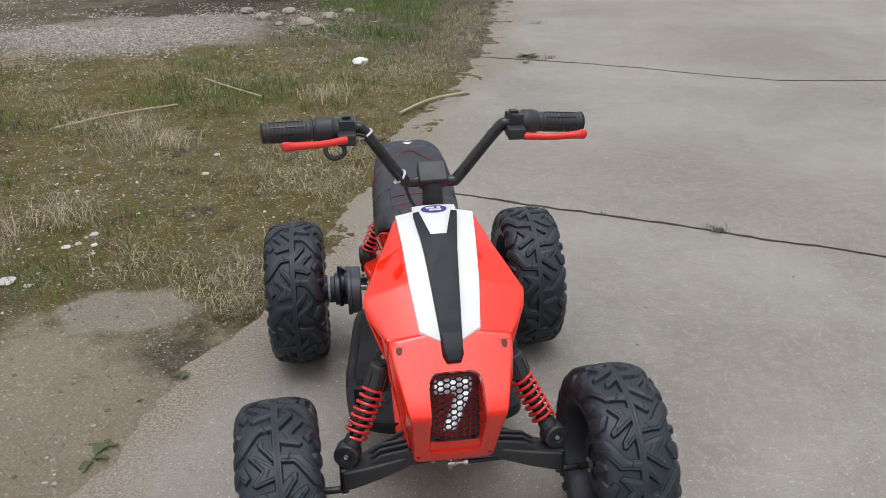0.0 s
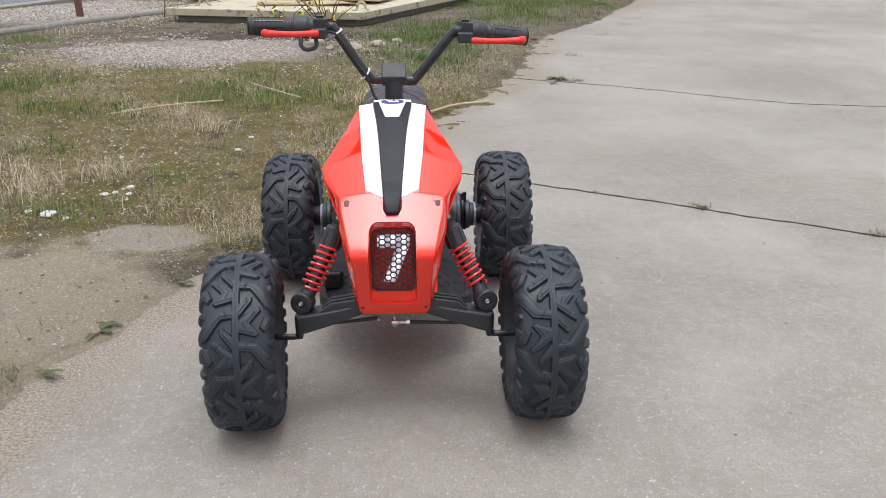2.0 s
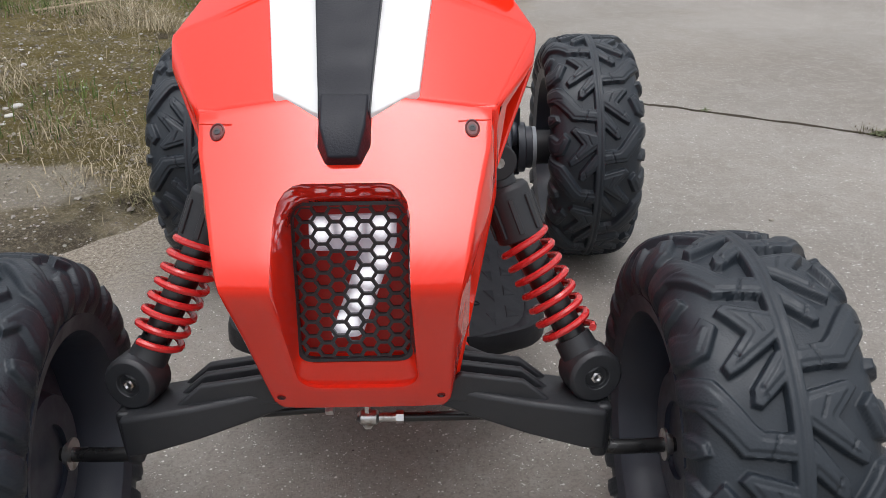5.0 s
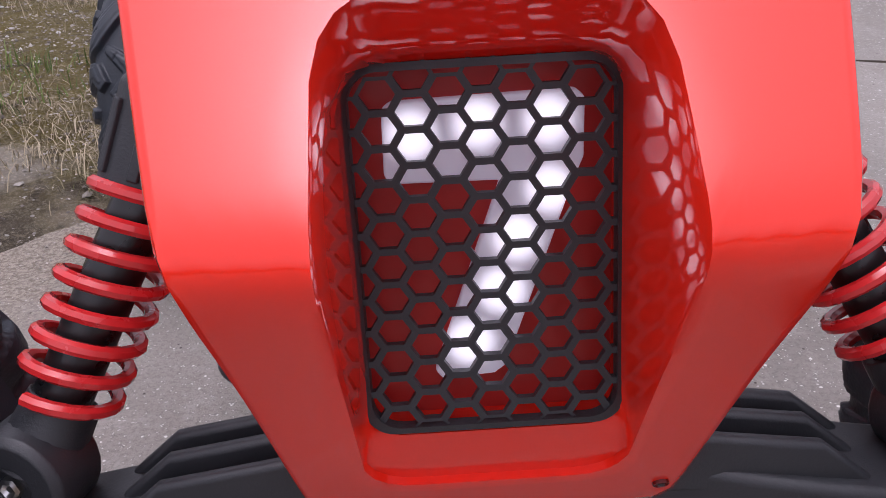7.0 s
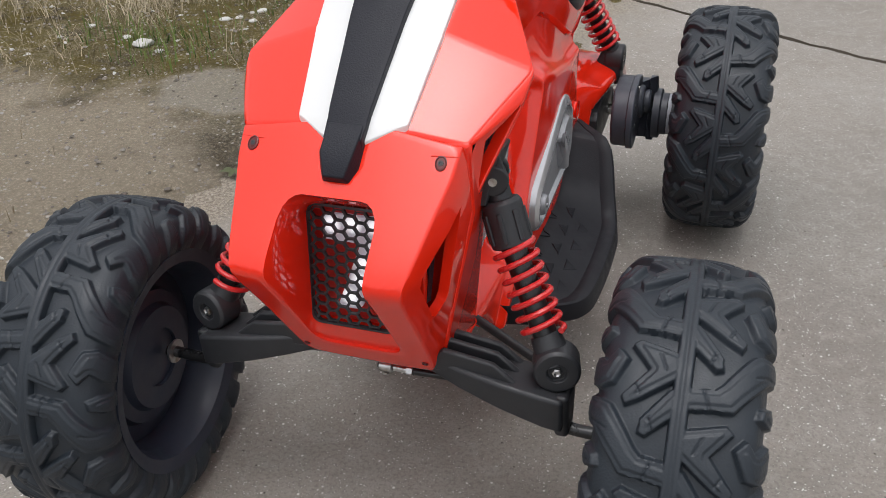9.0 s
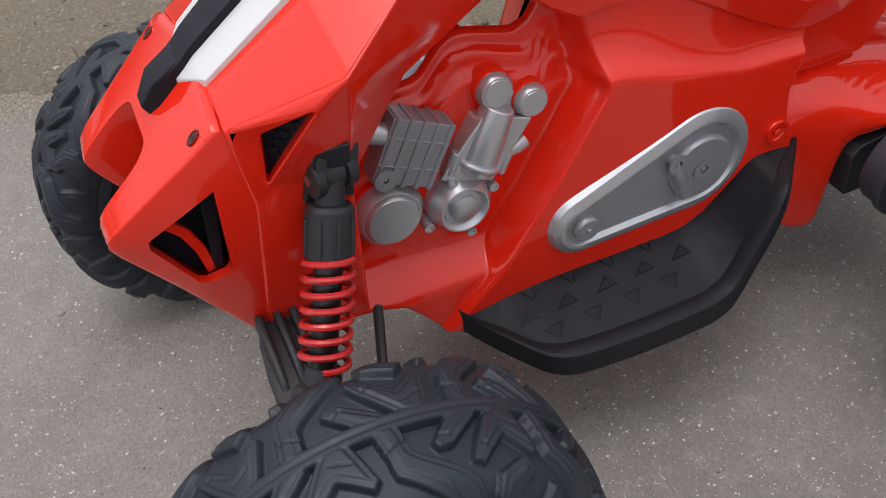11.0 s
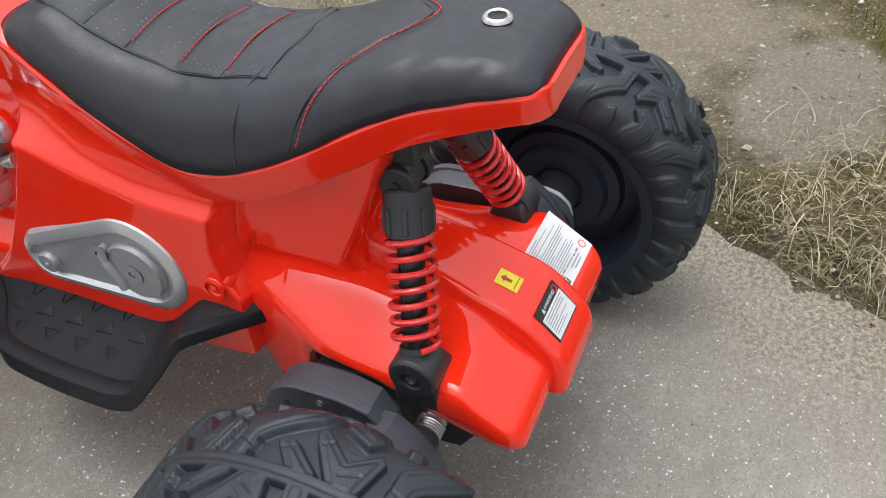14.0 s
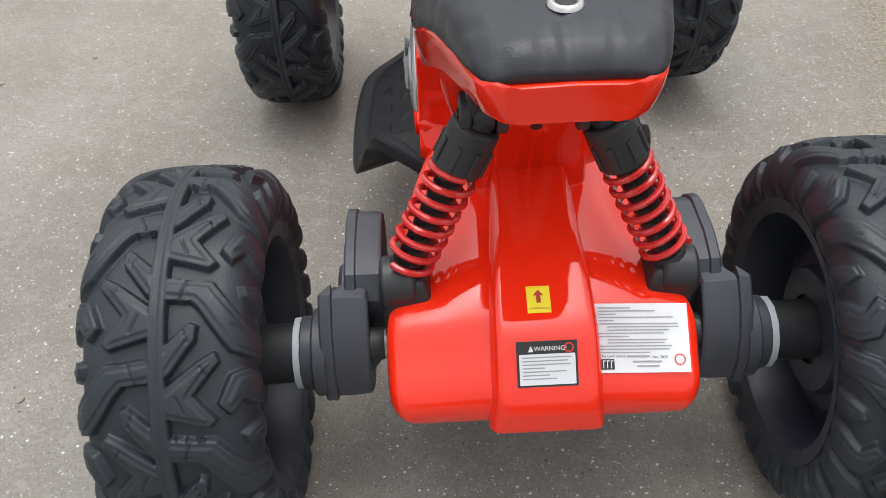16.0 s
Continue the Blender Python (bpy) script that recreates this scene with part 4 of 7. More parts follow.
part("white_panel", hood_plate(both([(0.0125, -0.2585), (0.046, -0.2405), (0.0545, -0.175), (0.0635, -0.052), (0.036, -0.05), (0.035, -0.036)]), 0.004, 0.008), WHITE, quad, "white moulded hood panel", bevel=0.0012)
stripe_r = [(0.0158, -0.262), (0.0165, -0.25), (0.026, -0.14), (0.036, -0.064), (0.026, -0.062), (0.0125, -0.114)]
part("black_stripe", hood_plate(both(stripe_r), 0.011, 0.01), CARBON, quad, "black ribbed centre stripe", bevel=0.001)
part("stripe_tip", ring_loft([[(-0.0166, -0.252, 0.43), (0.0166, -0.252, 0.43), (0.015, -0.252, 0.4435), (-0.015, -0.252, 0.4435)], [(-0.0164, -0.272, 0.414), (0.0164, -0.272, 0.414), (0.0138, -0.274, 0.4305), (-0.0138, -0.274, 0.4305)], [(-0.011, -0.281, 0.4065), (0.011, -0.281, 0.4065), (0.0085, -0.2855, 0.414), (-0.0085, -0.2855, 0.414)]]), CARBON, quad, bevel=0.0015)


def badge():
    """The oval badge on the white plate: a plain violet oval with pale bars for its marks."""
    y0, z0 = -0.05, hood_z(0, -0.05) + 0.0045
    tilt = math.atan2(hood_z(0, -0.036) - hood_z(0, -0.065), 0.029)
    m = Matrix.Translation((0, y0, z0)) @ Matrix.Rotation(tilt, 4, "X")
    oval = moved(ring_loft([[(0.021 * math.cos(a), 0.0095 * math.sin(a), z) for a in [2 * math.pi * k / 32 for k in range(32)]] for z in (0, 0.001)]), m)
    b = part("badge", oval, BLUE, quad, "violet-blue oval badge")
    for x, y, w in ((-0.006, 0.003, 0.013), (0.008, 0.003, 0.006), (0.002, -0.003, 0.02)):
        part("badge_mark", box(w, 0.0042, 0.0006, m @ Matrix.Translation((x, y, 0.0012))), WHITE, b)


badge()

# ---- grille, backing and numeral in the nose ----
G_TOP, G_LOW = Vector((0, -0.263, 0.3755)), Vector((0, -0.281, 0.268))
G_DOWN = (G_LOW - G_TOP).normalized()
G_OUT = Vector((1, 0, 0)).cross(G_DOWN).normalized()
if G_OUT.y > 0:
    G_OUT = -G_OUT
G_LEN = (G_LOW - G_TOP).length


def on_grille(u, v, d=0.0):
    return G_TOP + Vector((u, 0, 0)) + G_DOWN * v + G_OUT * d


def grille_half(v):
    """Half width of the opening v metres below its top, with round corners."""
    w = 0.0385
    for e in (v, G_LEN - v):
        if e < 0.009:
            w -= 0.009 - math.sqrt(max(0, 0.009 ** 2 - (0.009 - e) ** 2))
    return w


def grille():
    r, pieces = 0.0063, []
    for i in range(-6, 7):
        for j in range(-1, 13):
            u = i * 1.5 * r
            v = 0.003 + (j + (0.5 if i % 2 else 0)) * math.sqrt(3) * r * 0.9
            ring = [(u + q * r * math.cos(math.pi * k / 3), v + 0.9 * q * r * math.sin(math.pi * k / 3)) for q in (1.01, 0.8) for k in range(6)]
            if any(not (-0.002 < b < G_LEN + 0.002) or abs(a) > grille_half(min(max(b, 0.0), G_LEN)) + 0.001 for a, b in ring[:6]):
                if not (0 < v < G_LEN and abs(u) < grille_half(v)):
                    continue
                ring = [(max(-w, min(w, a)), max(0.0, min(G_LEN, b))) for a, b in ring for w in [grille_half(max(0.0, min(G_LEN, b)))]]
            b = bmesh.new()
            for d0, d1 in ((0.0012, -0.0015),):
                o = [b.verts.new(on_grille(*p, d0)) for p in ring[:6]]
                n = [b.verts.new(on_grille(*p, d0)) for p in ring[6:]]
                n2 = [b.verts.new(on_grille(*p, d1)) for p in ring[6:]]
                for k in range(6):
                    q = (k + 1) % 6
                    b.faces.new((o[k], o[q], n[q], n[k]))
                    b.faces.new((n[k], n[q], n2[q], n2[k]))
            pieces.append(b)
    edge = [(s * grille_half(v), v) for s, vs in ((1, range(0, 41)), (-1, range(40, -1, -1))) for v in [G_LEN * (0.5 - 0.5 * math.cos(math.pi * t / 40)) for t in vs]]
    rim = [[on_grille(a * k, G_LEN / 2 + (b - G_LEN / 2) * kk, d) for a, b in edge] for k, kk, d in ((1.02, 1.01, 0.0015), (0.955, 0.97, 0.0022), (0.945, 0.965, -0.002), (1.02, 1.01, -0.002))]
    pieces.append(ring_loft(rim + [rim[0]], close_ends=False))
    bm = join(*pieces)
    bmesh.ops.recalc_face_normals(bm, faces=bm.faces)
    return bm


part("grille_mesh", grille(), BLACK, quad, "black honeycomb grille", smooth=False)
part("grille_backing", ring_loft([[on_grille(u, v, d) for u, v in ((-0.039, -0.002), (0.039, -0.002), (0.039, G_LEN + 0.002), (-0.039, G_LEN + 0.002))] for d in (-0.012, -0.015)]), DEEP_RED, quad, "dark red panel behind the grille")
SEVEN = [(-0.028, 0.0165), (-0.0255, 0.0145), (0.027, 0.0135), (0.0295, 0.016), (0.029, 0.033), (0.0255, 0.041), (0.0045, 0.0965), (0.001, 0.099), (-0.015, 0.1), (-0.0172, 0.097), (0.0048, 0.0385), (-0.0265, 0.038), (-0.0285, 0.0355)]
part("numeral_seven", ring_loft([[on_grille(u, v - 0.0035, d) for u, v in SEVEN] for d in (-0.0118, -0.007)]), GLOW, quad, "lit white numeral 7", bevel=0.001)

# vents in the cheeks, carbon strips and small screws
for s in (1, -1):
    back = ring_loft([[(s * (x - 0.0115 - d), y + 0.004, z) for x, y, z in VENT] for d in (0.0, 0.002)])
    part("cheek_vent", back, CARBON, quad, "black honeycomb vent panel")
    part("nose_strip", ring_loft([[(s * (x - e), y, z) for x, y, z in ((0.0745, -0.257, 0.387), (0.0735, -0.2695, 0.384), (0.0655, -0.276, 0.302), (0.0665, -0.2695, 0.3))] for e in (0.0, 0.003)]), CARBON, quad, "black woven strip inside the nose opening")
    part("opening_bar", ring_loft([[(s * (0.064 + 0.0095 * (z - 0.295) / 0.066 - e), y, z) for y, z in ((-0.304, 0.3595), (-0.2965, 0.3635), (-0.2845, 0.3465), (-0.2775, 0.326), (-0.2735, 0.298), (-0.2815, 0.2945), (-0.285, 0.322), (-0.2915, 0.342))] for e in (0.0, 0.006)]), RED, quad, bevel=0.0015)
    part("opening_lining", ring_loft([[(s * x, y, z) for y, z in ((-0.258, 0.392), (-0.318, 0.352), (-0.316, 0.34), (-0.288, 0.292), (-0.262, 0.296))] for x in (0.0525, 0.0545)]), CARBON, quad, "black honeycomb lining of the nose opening")
    part("cheek_filler", ring_loft([[(s * x, y, z) for x, y in ((0.07, -0.258), (0.0905, -0.256), (0.0915, -0.234), (0.07, -0.234))] for z in (0.372, 0.4265)]), RED, quad)
    # honeycomb on the vent panel
    va, vb, vc = (Vector((s * (x - 0.0113), y + 0.004, z)) for x, y, z in VENT)
    uu = (va - vb).normalized()
    nn = uu.cross(vc - vb).normalized()
    nn = nn if nn.x * s > 0 else -nn
    vv = nn.cross(uu)
    cells = []
    for i in range(-6, 16):
        for j in range(-16, 17):
            c = vb + uu * (i * 0.0075) + vv * ((j + 0.5 * (i % 2)) * 0.0087)
            if all((q - p).cross(c - p).dot((q - p).cross(r - p)) > 0.00003 * (q - p).length * (r - p).length for p, q, r in ((va, vb, vc), (vb, vc, va), (vc, va, vb))):
                rim = [[c + nn * d + (uu * math.cos(math.pi * k / 3) + vv * math.sin(math.pi * k / 3)) * r_ for k in range(6)] for r_, d in ((0.0049, 0.0002), (0.0047, 0.0012), (0.0041, 0.0012), (0.0039, 0.0002))]
                cells.append(ring_loft(rim, close_ends=False))
    if cells:
        part("vent_mesh", join(*cells), CARBON, quad, "black honeycomb mesh")
    for p, n in ((nose_skin(0.0785, 0.4225), (0.05, -0.64, 0.76)), (nose_skin(0.0565, 0.2285), (0.05, -0.85, -0.5))):
        a = Vector((s * p[0], p[1], p[2]))
        b = a + Vector((s * n[0], n[1], n[2])).normalized()
        a, b = a + (b - a) * 0.0004, b + (b - a) * 0.0004
        k = 1.0 if p[2] > 0.3 else 0.62
        m = along(a, b) @ Matrix.Diagonal((1.0, 1.35 if k == 1.0 else 1.0, 1.0, 1.0))
        part("screw_recess", lathe([(0, 0.0003), (0.0034 * k, 0.0003), (0.0038 * k, 0.0009), (0.0046 * k, 0.0006), (0.0047 * k, -0.001), (0, -0.001)], 20, m), WELL, quad)
        part("screw", lathe([(0, 0.0006), (0.0022 * k, 0.0006), (0.0022 * k, 0.0008), (0.001 * k, 0.0009), (0.0008 * k, 0.0005), (0, 0.0005)], 12, along(a, b)), BLACK, quad, "black sunken screw")

# ---- steering ----
part("steering_column", tube([(0.003, -0.008, 0.5), (0.003, -0.012, 0.592)], [0.019, 0.017], 20), BLACK, quad, bevel=0.001)
part("clamp_block", moved(box(0.047, 0.04, 0.024, Matrix.Identity(4)), pose(0.003, -0.008, 0.6, 35, 0, 2)), BLACK, quad, bevel=0.003)
L_END, L_IN, L_CTRL = Vector((-0.266, -0.034, 0.694)), Vector((-0.181, -0.021, 0.691)), Vector((-0.119, -0.02, 0.69))
R_END, R_IN, R_CTRL = Vector((0.262, 0.028, 0.664)), Vector((0.174, 0.008, 0.676)), Vector((0.13, -0.008, 0.681))
bar_path = bezier([L_END + Vector((0.02, 0, 0)), L_IN, L_CTRL, (-0.105, -0.02, 0.684), (-0.05, -0.018, 0.604), (-0.034, -0.014, 0.592), (0.004, -0.01, 0.592), (0.036, -0.01, 0.588), (0.05, -0.008, 0.598), (0.112, -0.008, 0.672), R_CTRL, R_IN, R_END - Vector((0.02, 0, 0))], 8)
handlebar = part("handlebar", tube(bar_path, 0.0095, 14), SATIN, quad, "satin black bent tube handlebar")


def grip(a, b, name):
    """Ribbed rubber sleeve with a flange at each end, from the inner end a to the outer end b."""
    n = (b - a).length
    prof = [(0.0, 0.0), (0.019, 0.0), (0.019, 0.004), (0.0155, 0.005)]
    k = 12
    for i in range(k):
        h = 0.008 + (n - 0.018) * i / (k - 1)
        prof += [(0.0155, h), (0.0165, h + 0.002), (0.0165, h + 0.0035)]
    prof += [(0.0155, n - 0.004), (0.0175, n - 0.003), (0.0175, n), (0, n)]
    prof = sorted(prof[1:-2], key=lambda p: p[1])
    g = part(name, lathe([(0, prof[0][1])] + prof + [(0, n)], 22, along(a, b)), BLACK, handlebar, "black ribbed rubber grip")
    for j in range(8):
        w = 2 * math.pi * j / 8
        part("grip_groove", box(0.0022, 0.0012, n * 0.6, along(a, b) @ Matrix.Rotation(w, 4, "Z") @ Matrix.Translation((0, 0.0164, n * 0.52))), SATIN, g)
    return g


grip(L_IN, L_END, "grip")
grip(R_IN, R_END, "grip")


def lever(a, b, mid):
    bm = tube(bezier([a, mid, b], 6), [0.0062, 0.006, 0.0058, 0.0055, 0.0055, 0.0055, 0.0055, 0.0055, 0.0056, 0.0057, 0.006, 0.0066, 0.0075], 12)
    knob = moved(lathe([(0, -0.008), (0.0045, -0.0065), (0.0078, -0.002), (0.008, 0.002), (0.0055, 0.0065), (0, 0.008)], 14), Matrix.Translation(b))
    return part("lever", join(bm, knob), LEVER, handlebar, "red plastic brake lever")


lever(Vector((-0.133, -0.058, 0.684)), Vector((-0.224, -0.085, 0.687)), Vector((-0.175, -0.073, 0.684)))
lever(Vector((0.15, -0.038, 0.667)), Vector((0.243, -0.048, 0.668)), Vector((0.195, -0.045, 0.666)))
for e, i, s in ((L_IN, L_CTRL, -1), (R_IN, R_CTRL, 1)):
    d = (i - e)
    n = d.length
    body = join(lathe([(0, 0), (0.0195, 0.0), (0.021, 0.003), (0.021, n * 0.42), (0.0175, n * 0.5), (0.0175, n * 0.62), (0, n * 0.62)], 22, along(e, i)),
                moved(box(0.03, 0.034, n * 0.42, Matrix.Identity(4)), along(e, i) @ Matrix.Translation((0, 0, n * 0.8))),
                box(0.028, 0.034, 0.018, Matrix.Translation(e.lerp(i, 0.72) + Vector((s * -0.004, -0.022, -0.008)))))
    part("control_housing", body, BLACK, handlebar, "black switch housing", bevel=0.002)
    part("switch", box(0.014, 0.012, 0.006, Matrix.Translation(e.lerp(i, 0.8) + Vector((0, 0.0, 0.019)))), SATIN, handlebar, bevel=0.001)
part("throttle_loop", tube(bezier([(-0.14, -0.045, 0.68), (-0.138, -0.052, 0.66), (-0.155, -0.055, 0.654), (-0.166, -0.05, 0.662), (-0.165, -0.04, 0.678)], 6), 0.004, 8), BLACK, handlebar)
part("cable", tube(bezier([(-0.12, -0.033, 0.685), (-0.1, -0.032, 0.676), (-0.07, -0.028, 0.63), (-0.048, -0.03, 0.6), (-0.035, -0.034, 0.565), (-0.022, -0.03, 0.545)], 8), 0.0026, 8), SATIN, handlebar, "thin black cable along the bar")
for p, q in (((-0.102, -0.021, 0.68), (-0.05, -0.018, 0.604)), ((-0.05, -0.018, 0.604), (-0.034, -0.014, 0.592))):
    m = along(p, q)
    part("cable_tie", join(lathe([(0.0104, -0.0015), (0.0125, -0.0015), (0.0125, 0.0015), (0.0104, 0.0015)], 18, m, closed=True), box(0.005, 0.004, 0.004, m @ Matrix.Translation((0.004, -0.0135, 0)))), ZIP, handlebar, "white cable tie")

# ---- suspension ----
def helix(a, b, radius, wire, turns):
    m = along(a, b)
    n = (Vector(b) - Vector(a)).length
    k = int(turns * 20)
    return tube([m @ Vector((radius * math.cos(2 * math.pi * turns * i / k), radius * math.sin(2 * math.pi * turns * i / k), n * i / k)) for i in range(k + 1)], wire, 8)


def shock_absorber(top, cap_low, coil_low, low, across, begin=0.34, wide=0.0178, lug=0.0135):
    """Upper clevis, ribbed cap, rod, coil spring and lower eye with its bolt. across: the way the bolts point."""
    top, cap_low, coil_low, low = map(Vector, (top, cap_low, coil_low, low))
    d = (cap_low - top)
    n = d.length
    m = along(top, cap_low)
    r = wide
    cap = lathe([(0, n * begin), (r * 0.86, n * begin), (r, n * (begin + 0.06)), (r, n * 0.98), (r * 0.9, n), (0, n)], 20, m)
    ribs = [box(0.0042, 0.003, n * 0.42, m @ Matrix.Rotation(2 * math.pi * k / 8, 4, "Z") @ Matrix.Translation((0, r, n * 0.71))) for k in range(8)]
    s = part("shock_absorber", cap, BLACK, quad, "black and red coil-over shock absorber", bevel=0.001)
    for rib in ribs:
        part("cap_rib", rib, BLACK, s, bevel=0.0008)
    part("rod", tube([cap_low, low], 0.0108, 16), SATIN, s)
    part("spring", helix(cap_low - d.normalized() * 0.001, coil_low, 0.0178, 0.0027, 7.2), COIL, s, "red painted coil spring")
    ax = Vector(across).normalized()
    side = along(low, low + ax)
    eye = join(lathe([(0, -0.014), (0.018, -0.014), (0.0205, -0.011), (0.0205, 0.011), (0.018, 0.014), (0.009, 0.014), (0.0085, 0.0105), (0, 0.0105)], 22, side), tube([low, coil_low], [0.016, 0.0135], 16))
    part("lower_eye", eye, BLACK, s, bevel=0.0008)
    part("bolt", lathe([(0, 0.01), (0.0045, 0.01), (0.0045, 0.0132), (0.003, 0.014), (0.0015, 0.0128), (0, 0.0128)], 6, side), STEEL, s)
    up = along(top, top + ax)
    part("upper_tongue", join(lathe([(0, -0.008), (lug * 0.8, -0.008), (lug * 0.8, 0.008), (0, 0.008)], 18, up), tube([top, top.lerp(cap_low, 0.45)], [lug * 0.75, lug * 0.85], 12)), BLACK, s, bevel=0.001)
    for q in (-1, 1):
        c = top + ax * 0.0128 * q
        up_m = Matrix.Translation(c) @ Matrix((ax, ax.cross(d.normalized()).normalized(), -d.normalized())).transposed().to_4x4()
        ear = join(lathe([(0, -0.0042), (lug - 0.001, -0.0042), (lug, -0.003), (lug, 0.003), (lug - 0.001, 0.0042), (0, 0.0042)], 24, along(c, c + ax)), box(0.0082, lug * 1.7, 0.018, up_m @ Matrix.Translation((0, 0, 0.009))))
        part("upper_ear", ear, BLACK, s, bevel=0.001)
    # No bolt on the rear pair: its dark disc paints in an open hole.
    part("bolt", lathe([(0, 0.0165), (0.0038, 0.0165), (0.0038, 0.0183), (0, 0.0186)], 8, up), STEEL if lug < 0.014 else SATIN, s)
    return s


for s in (1, -1):
    shock_absorber((s * 0.096, -0.182, 0.374), (s * 0.1175, -0.2, 0.318), (s * 0.153, -0.228, 0.251), (s * 0.166, -0.24, 0.229), (s * 0.25, -1, 0.12))
    shock_absorber((s * 0.041, 0.4195, 0.3805), (s * 0.0616, 0.427, 0.3385), (s * 0.0995, 0.441, 0.261), (s * 0.1085, 0.444, 0.2435), (s, 0, 0), 0.2, 0.0188, 0.0155)
    # black socket plate round the front mount
    part("mount_socket", ring_loft([[(s * (x + e), y, z) for x, y, z in ((0.107, -0.1665, 0.4015), (0.1035, -0.192, 0.4), (0.0945, -0.2045, 0.355), (0.0885, -0.1655, 0.342))] for e in (-0.012, 0.0012)]), BLACK, quad, "black upper shock socket", bevel=0.002)
    # mount of the rear shock on the cover and under the tail
    part("shock_foot", ring_loft([[(s * x, y, z) for x, y, z in ((0.083 + o, 0.425 + o, h), (0.12, 0.425 + o, h), (0.12, 0.4635 - o, h), (0.083 + o, 0.4635 - o, h))] for h, o in ((0.208, 0.0), (0.24, 0.0), (0.255, 0.006))]), BLACK, quad, bevel=0.004)
    part("shock_head", ring_loft([[(s * x, y, z) for x, y, z in ((0.019 + o, 0.402 + o, h), (0.0535 - o, 0.402 + o, h), (0.0535 - o, 0.436 - o, h), (0.019 + o, 0.436 - o, h))] for h, o in ((0.393, 0.004), (0.4, 0.0), (0.43, 0.0))]), BLACK, quad, bevel=0.004)

    # lower arm: a deep bar with two stiffening ribs on top
    arm = ring_loft([[(s * x, y, z) for y, z in ((-0.262 - f, z0), (-0.225, z0), (-0.225, z1), (-0.262 - f, z1))] for x, z0, z1, f in ((0.03, 0.213, 0.228, -0.012), (0.062, 0.2085, 0.228, -0.004), (0.085, 0.203, 0.226, 0.003), (0.12, 0.191, 0.22, 0.006), (0.16, 0.178, 0.213, 0.006), (0.177, 0.174, 0.209, 0.004))])
    ribs = [ring_loft([[(s * x, y + q, z) for q, z in ((-0.004, z0), (0.004, z0), (0.003, z1), (-0.003, z1))] for x, z0, z1 in ((0.06, 0.218, 0.23), (0.07, 0.218, 0.241), (0.115, 0.214, 0.234), (0.136, 0.205, 0.216))]) for y in (-0.258, -0.243, -0.23)]
    arm_ob = part("suspension_arm", arm, BLACK, quad, "black moulded lower suspension arm", bevel=0.004, segments=3)
    for rib in ribs:
        part("arm_rib", rib, BLACK, arm_ob, bevel=0.002)
    part("knuckle", ring_loft([[(s * x, y, z) for y, z in ((-0.256, 0.16), (-0.23, 0.16), (-0.222, 0.205), (-0.262, 0.212))] for x in (0.168, 0.181)]), BLACK, quad, bevel=0.004)
    axle = part("front_axle", tube(bezier([(s * 0.17, -0.242, 0.178), (s * 0.178, -0.243, 0.163), (s * 0.195, -0.244, 0.161), (s * 0.235, -0.243, 0.1615)], 6), 0.0058, 12), SATIN, quad)
    part("axle_washer", lathe([(0, 0), (0.0125, 0), (0.0125, 0.002), (0.008, 0.003), (0.008, 0.006), (0, 0.006)], 18, along((s * 0.226, -0.243, 0.1615), (s * 0.3, -0.243, 0.1615))), STEEL, axle)
    part("tie_rod", tube([(0.027, -0.226, 0.1785) if s > 0 else (-0.03, -0.224, 0.187), (s * 0.165, -0.208, 0.166)], 0.0038, 10), SATIN, quad)
    part("rod_end", join(lathe([(0, -0.008), (0.007, -0.008), (0.007, 0.008), (0, 0.008)], 6, Matrix.Translation((s * 0.168, -0.205, 0.166))), tube([(s * 0.148, -0.2035, 0.1683), (s * 0.164, -0.205, 0.1665)], 0.005, 10)), STEEL, quad)
part("steering_joint", join(
    tube([(-0.009, -0.226, 0.1788), (-0.006, -0.226, 0.1788), (0.006, -0.226, 0.1787), (0.008, -0.226, 0.1787), (0.021, -0.226, 0.1786)], [0.003, 0.0058, 0.0058, 0.0036, 0.0036], 14),
    lathe([(0, 0), (0.0052, 0), (0.0052, 0.006), (0, 0.006)], 6, along((0.021, -0.226, 0.1786), (0.03, -0.226, 0.1785))),
    lathe([(0, -0.009), (0.004, -0.009), (0.0045, -0.006), (0.0028, -0.0055), (0.0028, 0.012), (0, 0.012)], 6, Matrix.Translation((-0.001, -0.226, 0.1788))),
    tube([(-0.033, -0.226, 0.1865), (-0.027, -0.226, 0.187)], 0.0042, 6)), STEEL, quad, "steel ball joint and nut under the nose")

# ---- foot boards ----
BOARD = [(-0.088, 0.083, 0.162), (-0.07, 0.106, 0.152), (-0.05, 0.133, 0.146), (-0.036, 0.149, 0.142), (-0.02, 0.159, 0.141), (0, 0.1635, 0.1405), (0.06, 0.168, 0.14), (0.128, 0.168, 0.14), (0.15, 0.1645, 0.144), (0.162, 0.161, 0.154), (0.18, 0.155, 0.176), (0.2, 0.149, 0.2), (0.213, 0.143, 0.2165), (0.221, 0.1365, 0.2215), (0.24, 0.118, 0.2215), (0.258, 0.1, 0.2215), (0.27, 0.088, 0.2205), (0.277, 0.078, 0.2195), (0.281, 0.07, 0.219)]


def inner_z(y):
    """Height of the foot board where it meets the side panel."""
    return lerp([(-0.09, 0.171), (0.02, 0.173), (0.14, 0.178), (0.165, 0.188), (0.2, 0.219), (0.213, 0.228), (0.25, 0.233), (0.29, 0.229)], y)


